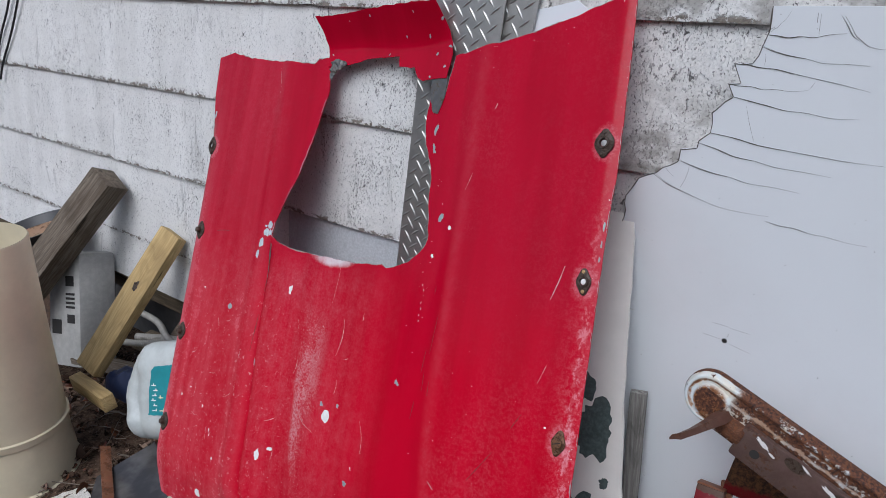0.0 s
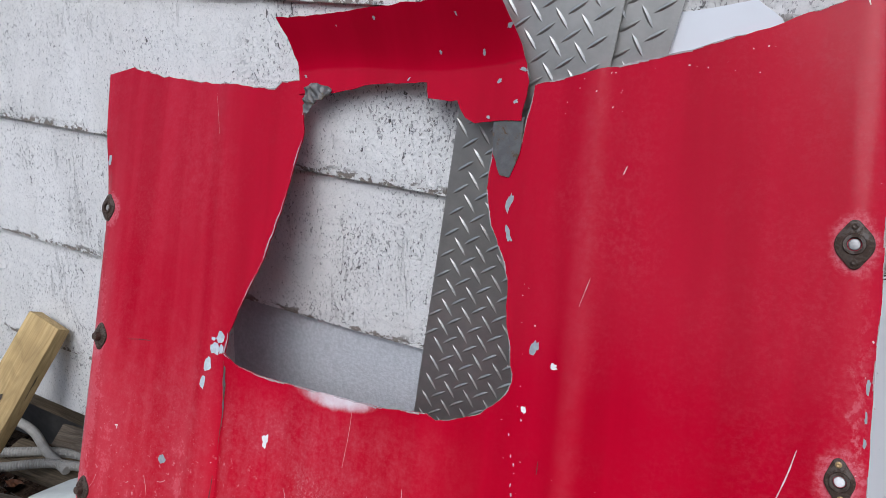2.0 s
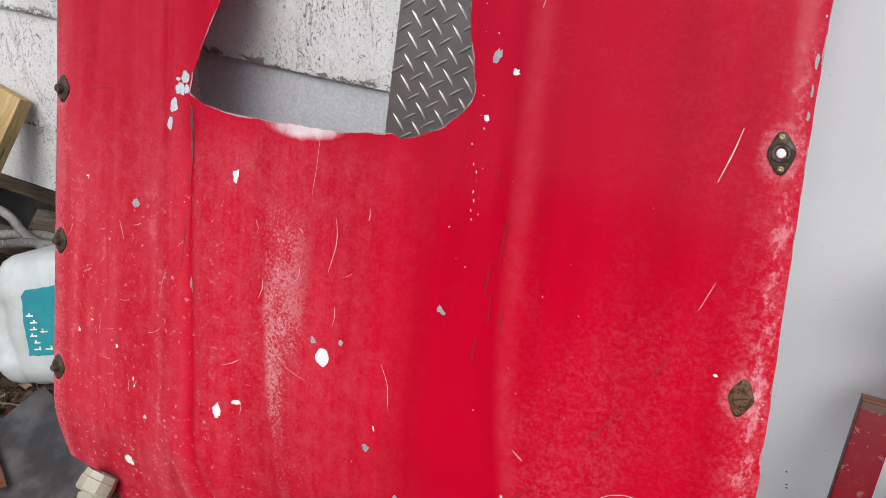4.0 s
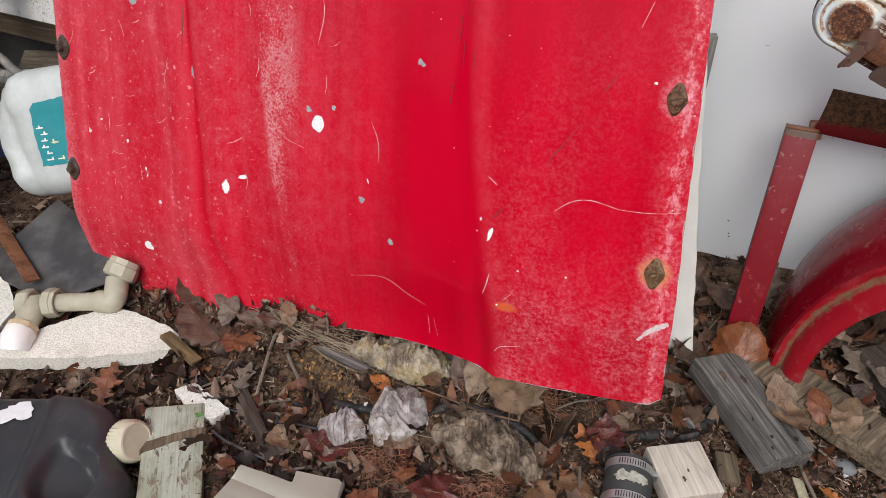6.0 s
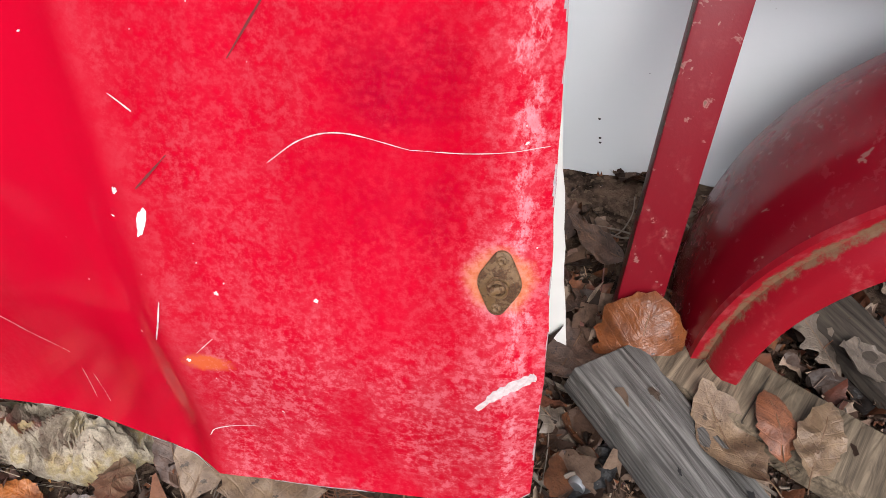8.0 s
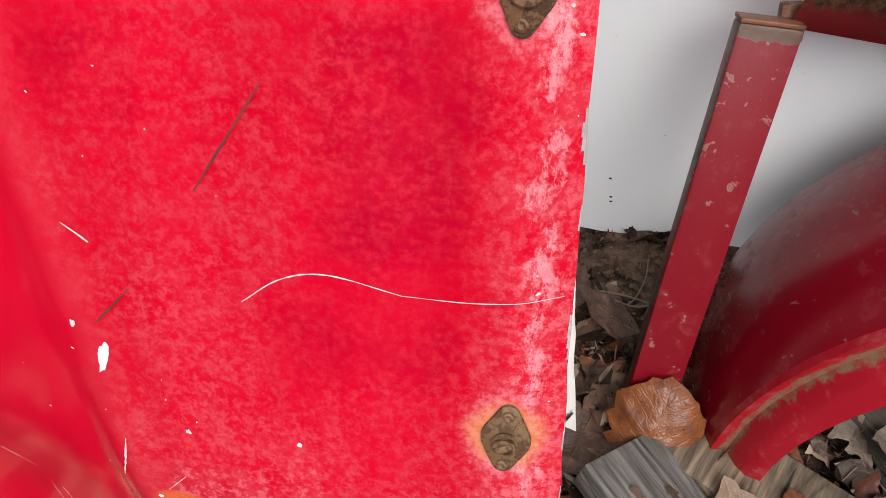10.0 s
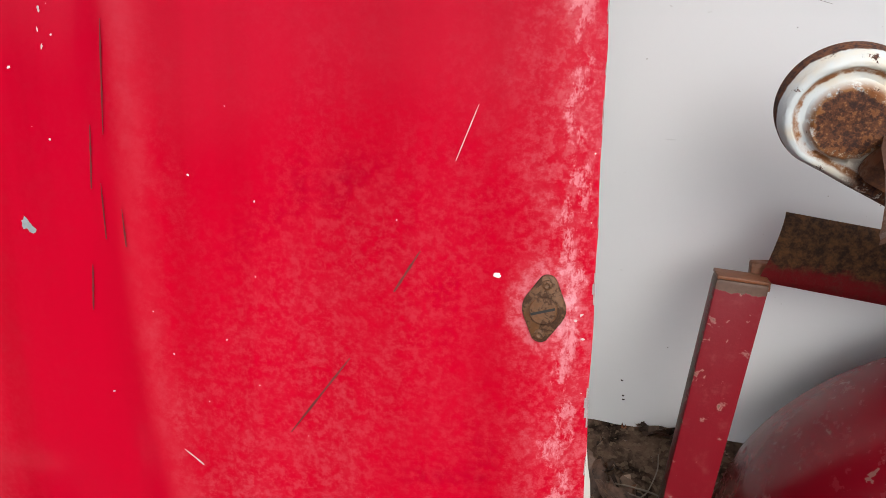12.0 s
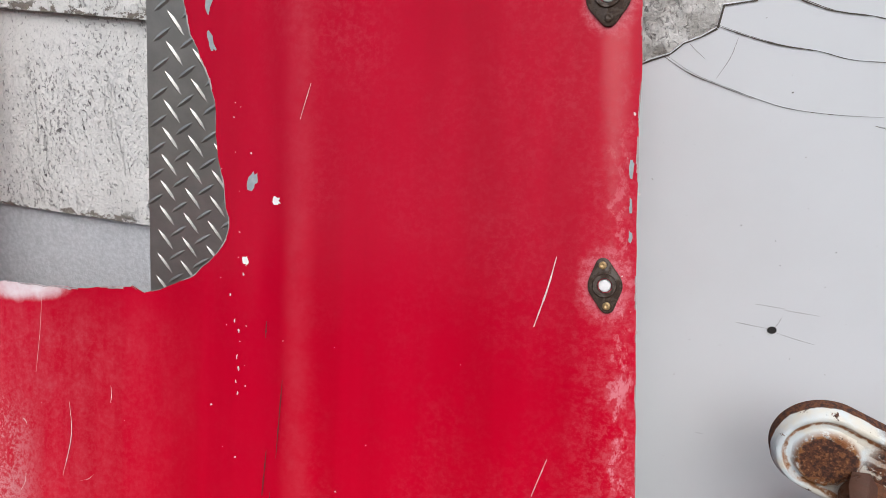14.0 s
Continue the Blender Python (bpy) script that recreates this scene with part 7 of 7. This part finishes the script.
def leaf_ring(kind, rng):
    """The right half of a leaf's outline, from stem to tip, in units of its length."""
    if kind == "oak":
        return [(0.02, 0.0), (0.10, 0.16), (0.06, 0.22), (0.22, 0.34), (0.10, 0.42), (0.30, 0.56), (0.13, 0.62), (0.22, 0.78), (0.09, 0.83), (0.06, 0.95), (0.0, 1.0)]
    if kind == "scrap":
        return [(0.05, 0.0), *((rng.uniform(0.12, 0.42), 0.12 + 0.15 * k + rng.uniform(-0.04, 0.04)) for k in range(5)), (0.08, 0.93), (0.0, 1.0)]
    if kind == "round":
        return [(0.03, 0.0), (0.22, 0.06), (0.36, 0.22), (0.42, 0.45), (0.37, 0.70), (0.21, 0.90), (0.0, 1.0)]
    if kind == "maple":
        return [(0.02, 0.0), (0.20, 0.04), (0.25, 0.15), (0.42, 0.27), (0.40, 0.38), (0.42, 0.52), (0.29, 0.58), (0.25, 0.74), (0.13, 0.82), (0.0, 1.0)]
    return [(0.02, 0.0), (0.16, 0.14), (0.25, 0.32), (0.27, 0.50), (0.22, 0.70), (0.12, 0.88), (0.0, 1.0)]


def add_leaf(bm, kind, size, at, rng, curl=1.0):
    """A curled leaf of two halves along its rib."""
    half = leaf_ring(kind, rng)
    if size > 0.016:
        half = [(p.x, p.y) for p in smooth_line([(a, b, 0) for a, b in half], 2)]
    fold, bend, twist = rng.uniform(0.05, 0.55) * curl, rng.uniform(-0.5, 0.9) * curl, rng.uniform(-0.6, 0.6) * curl

    seedz = rng.uniform(0, 50)
    roll = rng.uniform(-0.9, 0.9) * curl

    def point(x, y):
        w = 0.13 * curl * (0.5 - abs(noise.noise((x * 4 + size * 90, y * 4, seedz)) * 1.6)) + 0.05 * noise.noise((x * 13, y * 13, seedz))
        z = fold * abs(x) + bend * (y - 0.5) ** 2 + twist * x * (y - 0.4) + roll * x * x * 2.2 + w
        return at @ (Vector((x, y - 0.45, z)) * size)

    for side in (1, -1):
        grow = [rng.uniform(0.88, 1.1) for _ in half]
        strips = [[bm.verts.new(point(side * x * g * s, y)) for (x, y), g in zip(half, grow)] for s in (0.0, 0.55, 1.0)]
        for a, b in zip(strips, strips[1:]):
            for k in range(len(half) - 1):
                if k == len(half) - 2:
                    bm.faces.new((a[k], b[k], b[k + 1]))
                else:
                    bm.faces.new((a[k], b[k], b[k + 1], a[k + 1]))
    if curl > 0 and rng.random() < 0.4:
        a, b = point(0, 0), point(0.03, -0.28)
        s = Vector((0.012 * size, 0, 0))
        bm.faces.new([bm.verts.new(p) for p in (a - s, a + s, b + s, b - s)])


def litter_density(x, y):
    """How thick the leaves lie."""
    d = 1.0
    for cx, cy, r in ((-0.75, -0.77, 0.10), (-0.68, -0.73, 0.07), (-1.24, -0.57, 0.09), (-1.33, -0.60, 0.06), (-1.14, -0.53, 0.05), (-0.295, -0.628, 0.055), (-0.172, -0.47, 0.055), (-0.245, -0.523, 0.04),
                      (-0.635, -0.515, 0.05), (-0.715, -0.565, 0.04), (-0.47, -0.515, 0.07), (-0.675, -0.415, 0.06), (-1.0, -0.66, 0.045), (-0.95, -0.74, 0.045), (-0.90, -0.80, 0.045), (-1.2, -0.8, 0.12), (-1.09, -0.84, 0.1)):
        if math.hypot(x - cx, y - cy) < r:
            d = 0.06
    d *= 1 - 0.93 * smoothstep(-0.14, -0.02, x) * smoothstep(-0.36, -0.42, y)
    d *= 1 - 0.93 * math.exp(-((x + 0.77) / 0.12) ** 2 - ((y + 0.50) / 0.07) ** 2)
    d *= 1 - 0.9 * math.exp(-((x + 0.32) / 0.18) ** 2 - ((y + 0.40) / 0.06) ** 2)
    return d


def build_litter():
    rng = random.Random(17)
    bm = bmesh.new()
    count = 0
    while count < 4300:
        if count % 3 == 0:
            x, y = rng.uniform(-2.4, 0.55), rng.uniform(-1.05, 0.06)
        else:
            x, y = rng.uniform(-1.35, 0.3), rng.uniform(-0.95, -0.12)
        if rng.random() > litter_density(x, y):
            continue
        count += 1
        size = rng.choice((0.010, 0.013, 0.016, 0.020, 0.024, 0.030, 0.038, 0.050, 0.064))
        size *= 0.6 if y > -0.44 and -1.4 < x < -0.3 else 1
        tilt = rng.gauss(0, 22)
        at = Matrix.Translation((x, y, ground_z(x, y) + 0.002 + abs(rng.gauss(0, 0.008)))) @ pose(0, 0, 0, tilt, rng.gauss(0, 22), rng.uniform(0, 360))
        add_leaf(bm, rng.choice(("oak", "oval", "oval", "scrap", "round", "maple")), size, at, rng, 1.5)
    for n in range(6500):
        x, y = (rng.uniform(-1.3, 0.35), rng.uniform(-0.85, -0.12)) if n % 4 else (rng.uniform(-2.2, 0.5), rng.uniform(-1.0, 0.05))
        if rng.random() > 0.25 + litter_density(x, y):
            continue
        at = Matrix.Translation((x, y, ground_z(x, y) + 0.002 + abs(rng.gauss(0, 0.010)))) @ pose(0, 0, 0, rng.gauss(0, 35), rng.gauss(0, 30), rng.uniform(0, 360))
        add_leaf(bm, "scrap", rng.uniform(0.005, 0.013), at, rng, 1.8)
    tagged(part("leaf_litter", bm, LEAVES), "rotting brown leaf litter covering the soil", "leaf litter", kind="stuff")
    # slivers of bark and wood
    bm = bmesh.new()
    for n in range(15000):
        x, y = (rng.uniform(-0.35, 0.5), rng.uniform(-0.85, -0.15)) if n % 2 else (rng.uniform(-1.5, 0.3), rng.uniform(-0.95, -0.1))
        L, w = rng.choice((0.003, 0.004, 0.006, 0.008, 0.011, 0.016, 0.024)), rng.uniform(0.0008, 0.0026)
        at = Matrix.Translation((x, y, ground_z(x, y) + rng.uniform(0, 0.006))) @ pose(0, 0, 0, rng.gauss(0, 18), rng.gauss(0, 18), rng.uniform(0, 360))
        a = [bm.verts.new(at @ Vector(p)) for p in ((-L / 2, -w / 2, 0), (L / 2, -w / 3, 0), (L / 2, w / 3, 0), (-L / 2, w / 2, 0), (0, 0, w * 0.7))]
        for k in range(4):
            bm.faces.new((a[k], a[(k + 1) % 4], a[4]))
    m = Nodes("mulch_slivers")
    r = m.island()
    col = m.mix(m.span(r, 0.1, 0.9), (0.018, 0.011, 0.008), (0.26, 0.165, 0.108))
    col = m.mix(m.span(r, 0.84, 0.92), col, (0.42, 0.33, 0.235))
    tagged(part("mulch", bm, m.done(col, 0.85, 0, 0.08), None, "", None, False), "brown slivers of bark and wood mulch", "mulch", kind="stuff")
    # twigs
    bm = bmesh.new()
    for n in range(280):
        x, y, a = rng.uniform(-2.2, 0.45), rng.uniform(-0.95, 0.0), rng.uniform(0, 6.28)
        L = rng.choice((0.05, 0.08, 0.12, 0.2))
        pts = [(x + L * s * math.cos(a) + rng.gauss(0, 0.004), y + L * s * math.sin(a) + rng.gauss(0, 0.004)) for s in (-0.5, -0.15, 0.2, 0.5)]
        add_path(bm, [(p, q, ground_z(p, q) + 0.006 + rng.uniform(0, 0.016)) for p, q in pts], rng.choice((0.0006, 0.0009, 0.0013, 0.002, 0.003)), 5)
    tagged(part("twigs", bm, plain("dark_twig", (0.22, 0.175, 0.135), 0.85, 0, 0.5, 9)), "thin dry grey-brown twigs lying in the leaves", "twigs", kind="stuff")
    # yellow gravel and pale crumbs
    for name, count, cx, cy, sx, sy, sizes, mat, label in (
            ("gravel", 700, -0.765, -0.485, 0.07, 0.04, (0.0012, 0.0018, 0.0025, 0.004), None, "ochre gravel showing between the leaves"),
            ("foam_crumbs", 80, -0.25, -0.42, 0.22, 0.10, (0.001, 0.0018, 0.0028, 0.0055), CHIP_WHITE, "tiny white crumbs scattered on the soil")):
        bm = bmesh.new()
        for n in range(count):
            x, y, s = rng.gauss(cx, sx), rng.gauss(cy, sy), rng.choice(sizes)
            made = bmesh.ops.create_icosphere(bm, subdivisions=1, radius=s)
            off = Vector((x, y, ground_z(x, y) + 0.004 + s * 0.3))
            for v in made["verts"]:
                v.co = v.co * rng.uniform(0.5, 1.25) + off
        if mat is None:
            g = Nodes("ochre_gravel")
            r = g.island()
            mat = g.done(g.mix(g.span(r, 0.68, 1.0), (0.10, 0.070, 0.048), (0.42, 0.21, 0.06)), 0.75, 0, 0.3)
        tagged(part(name, bm, mat), label, name.replace("_", " "), kind="stuff")
    # dry rootlets
    bm = bmesh.new()
    for n in range(380):
        cx, cy = ((-0.62, -0.60), (-0.45, -0.60), (-0.42, -0.405))[n % 3]
        x, y, a = rng.gauss(cx, 0.022), rng.gauss(cy, 0.018), rng.uniform(0, 6.28)
        L = rng.uniform(0.015, 0.04)
        z = ground_z(x, y) + rng.uniform(0.008, 0.03)
        add_path(bm, [(x, y, z), (x + 0.5 * L * math.cos(a), y + 0.5 * L * math.sin(a), z + 0.006), (x + L * math.cos(a + 0.6), y + L * math.sin(a + 0.6), z)], 0.0005, 3)
    tagged(part("rootlets", bm, plain("red_brown_rootlet", (0.27, 0.125, 0.065), 0.85)), "tangles of fine red-brown rootlets", "rootlets", kind="stuff")


build_litter()


def big_leaf(x, y, size, turn, kind, color, seed, tilt=6, lift=0.012, roll=0, label="curled brown dead leaf lying on the litter", cup=None, crumple=0.07):
    rng = random.Random(seed)
    half = leaf_ring(kind, rng)
    if kind != "scrap":
        half = [(p.x, p.y) for p in smooth_line([(a, b, 0) for a, b in half], 3)]
    side = [[(s * a * rng.uniform(0.86, 1.12), b + rng.uniform(-0.012, 0.012)) for a, b in half[:-1]] for s in (1, -1)]
    outline = rough_edge([*side[0], half[-1], *side[1][::-1]], 0.045, 0.016, seed)
    fold, bend, twist = rng.uniform(-0.1, 0.35), rng.uniform(-0.35, 0.5), rng.uniform(-0.5, 0.5)
    cup = rng.uniform(-0.7, 0.9) if cup is None else cup

    def height(a, b):
        crease = 0.5 - abs(noise.noise((a * 3.2, b * 3.2, seed))) * 1.7
        edge = cup * (a * a + 0.5 * (b - 0.5) ** 2) * (1 + 0.8 * noise.noise((a * 2, b * 3, seed + 5)))
        return fold * abs(a) * 0.6 + bend * (b - 0.5) ** 2 + twist * a * (b - 0.4) + edge + crumple * crease + 0.022 * noise.noise((a * 11, b * 11, seed))

    bm = fill_sheet(outline, [], 0.042, height, 0.006)
    for v in bm.verts:
        v.co = Vector((v.co.x, v.co.y - 0.45, v.co.z)) * size
    leaf = thing("dead_leaf", Matrix.Translation((x, y, ground_z(x, y) + lift)) @ pose(0, 0, 0, tilt, roll, turn), label, "leaf", "large dead leaves")
    part("blade", bm, LEAF_COLORS[color], leaf)
    bm = bmesh.new()
    line = [(0.02 * size, -0.66 * size, height(0, 0) * size), *((0, (b - 0.45) * size, (height(0, b) - 0.004) * size) for b in (0.0, 0.2, 0.4, 0.6, 0.8))]
    add_path(bm, line, 0.007 * size, 5)
    part("stem", bm, LEAF_COLORS["stem"], leaf)
    return leaf


LEAF_COLORS = {
    "tan": leaf_single("tan_leaf", (0.20, 0.128, 0.072), (0.10, 0.060, 0.036)),
    "orange": leaf_single("orange_leaf", (0.36, 0.125, 0.028), (0.15, 0.052, 0.018)),
    "rust": leaf_single("rust_brown_leaf", (0.22, 0.080, 0.036), (0.085, 0.034, 0.02)),
    "wine": leaf_single("wine_red_leaf", (0.105, 0.024, 0.018), (0.030, 0.011, 0.009), (0.2, 0.4)),
    "brown": leaf_single("dull_brown_leaf", (0.105, 0.058, 0.038), (0.042, 0.025, 0.018)),
    "grey": leaf_single("grey_brown_leaf", (0.155, 0.118, 0.088), (0.065, 0.048, 0.036)),
    "amber": leaf_single("amber_leaf", (0.19, 0.062, 0.020), (0.085, 0.026, 0.010), (0.25, 0.45)),
    "umber": leaf_single("umber_leaf", (0.21, 0.115, 0.055), (0.10, 0.055, 0.03)),
    "stem": plain("leaf_stem", (0.17, 0.095, 0.05), 0.7),
}
for n, row in enumerate((
        (-1.063, -0.482, 0.120, 70, "round", "brown", 4, 0.026), (-0.978, -0.492, 0.085, 190, "maple", "rust", 12, 0.022), (-1.175, -0.645, 0.105, 20, "oak", "rust", 10, 0.03),
        (-0.318, -0.470, 0.075, 40, "oak", "orange", 8, 0.02), (-0.300, -0.440, 0.075, 10, "maple", "wine", 10, 0.02), (-0.335, -0.560, 0.120, 215, "round", "umber", 12, 0.03),
        (-0.098, -0.512, 0.09, 130, "oak", "orange", 6, 0.012), (-0.120, -0.470, 0.075, 60, "oak", "rust", 6, 0.012), (-0.028, -0.500, 0.08, 80, "oval", "rust", 4, 0.008),
        (-0.043, -0.318, 0.110, 30, "oval", "tan", 3, 0.050), (0.000, -0.300, 0.075, 10, "oval", "rust", 6, 0.062), (0.036, -0.312, 0.085, -20, "oval", "tan", 8, 0.062),
        (-0.462, -0.412, 0.115, 8, "maple", "tan", 32, 0.045), (-0.525, -0.415, 0.10, -4, "oval", "tan", 50, 0.05), (-0.450, -0.660, 0.12, 60, "maple", "wine", 10, 0.022),
        (-0.505, -0.622, 0.11, 110, "maple", "wine", 10, 0.024), (-0.40, -0.690, 0.10, 200, "oval", "brown", 8, 0.024), (-0.685, -0.478, 0.05, 80, "oval", "orange", 14, 0.025),
        (-0.600, -0.455, 0.065, 200, "oval", "tan", 25, 0.045), (-0.72, -0.61, 0.08, 100, "maple", "wine", 10, 0.02), (-0.60, -0.72, 0.085, 30, "maple", "brown", 15, 0.03),
        (-0.955, -0.455, 0.075, 110, "oval", "grey", 12, 0.028), (-0.90, -0.432, 0.06, 40, "oval", "tan", 14, 0.034), (-0.865, -0.47, 0.05, 150, "oval", "grey", 14, 0.02), (-1.02, -0.455, 0.07, 10, "oval", "grey", 14, 0.03), (-0.885, -0.60, 0.06, 80, "scrap", "grey", 14, 0.02),
        (-0.93, -0.545, 0.055, 10, "scrap", "grey", 14, 0.02), (-0.80, -0.625, 0.06, 120, "scrap", "tan", 12, 0.02), (-0.70, -0.63, 0.05, 60, "oak", "grey", 12, 0.02), (-0.58, -0.60, 0.05, 200, "scrap", "rust", 12, 0.02), (-0.62, -0.68, 0.075, 160, "oval", "rust", 18, 0.03),
        (-1.13, -0.43, 0.10, 60, "oval", "brown", 20, 0.02), (-1.02, -0.43, 0.09, 100, "oval", "grey", 20, 0.02), (-0.92, -0.44, 0.08, 140, "oval", "grey", 18, 0.02),
        (-0.215, -0.300, 0.10, 60, "oak", "grey", 14, 0.02), (-0.20, -0.245, 0.10, 160, "maple", "brown", 20, 0.03), (0.06, -0.19, 0.09, 40, "oak", "grey", 20, 0.04),
        (0.10, -0.205, 0.09, 100, "oval", "grey", 25, 0.045), (-0.10, -0.065, 0.09, 15, "oak", "grey", 65, 0.06), (-0.21, -0.16, 0.09, 200, "oval", "brown", 20, 0.02),
        (-0.18, -0.09, 0.09, 80, "oval", "brown", 30, 0.03), (-0.23, -0.05, 0.08, 30, "maple", "brown", 40, 0.03), (0.045, -0.42, 0.05, 70, "oak", "orange", 8, 0.01),
        (-0.80, -0.64, 0.06, 140, "oval", "grey", 12, 0.016), (-0.56, -0.42, 0.07, 30, "oval", "brown", 30, 0.03), (-0.255, -0.365, 0.07, 100, "oak", "brown", 10, 0.014))):
    x, y, size, turn, kind, color, tilt, lift = row
    big_leaf(x, y, size, turn, kind, color, 500 + n, tilt, lift, 0, {"orange": "bright orange-brown oak leaf on the soil", "wine": "wine-red dead leaf on the litter", "tan": "broad tan dead leaf lying in the scrap",
             "rust": "rust-brown dead leaf on the litter", "grey": "curled grey-brown dead leaf among scrap", "brown": "dull brown dead leaf on the litter", "umber": "large cupped umber leaf by the coupling"}[color])
big_leaf(-0.130, -0.232, 0.108, -8, "round", "amber", 700, 52, 0.052, 0, "large cupped orange-brown leaf standing against the tube", -1.1, 0.03)


def build_sprout():
    x, y = -0.965, -0.632
    s = thing("green_sprout", Matrix.Translation((x, y, ground_z(x, y) + 0.02)), "tiny bright green clover sprout beside the plank", "plant")
    green = leaf_single("clover_green", (0.10, 0.26, 0.05), (0.06, 0.16, 0.03))
    for k in range(4):
        bm = bmesh.new()
        add_leaf(bm, "oval", 0.017, pose(0.007 * math.cos(k * 1.6), 0.006 * math.sin(k * 1.6), 0.003 * k, 20, 0, 90 * k + 20), random.Random(k), 0.3)
        part("leaflet", bm, green, s)


build_sprout()
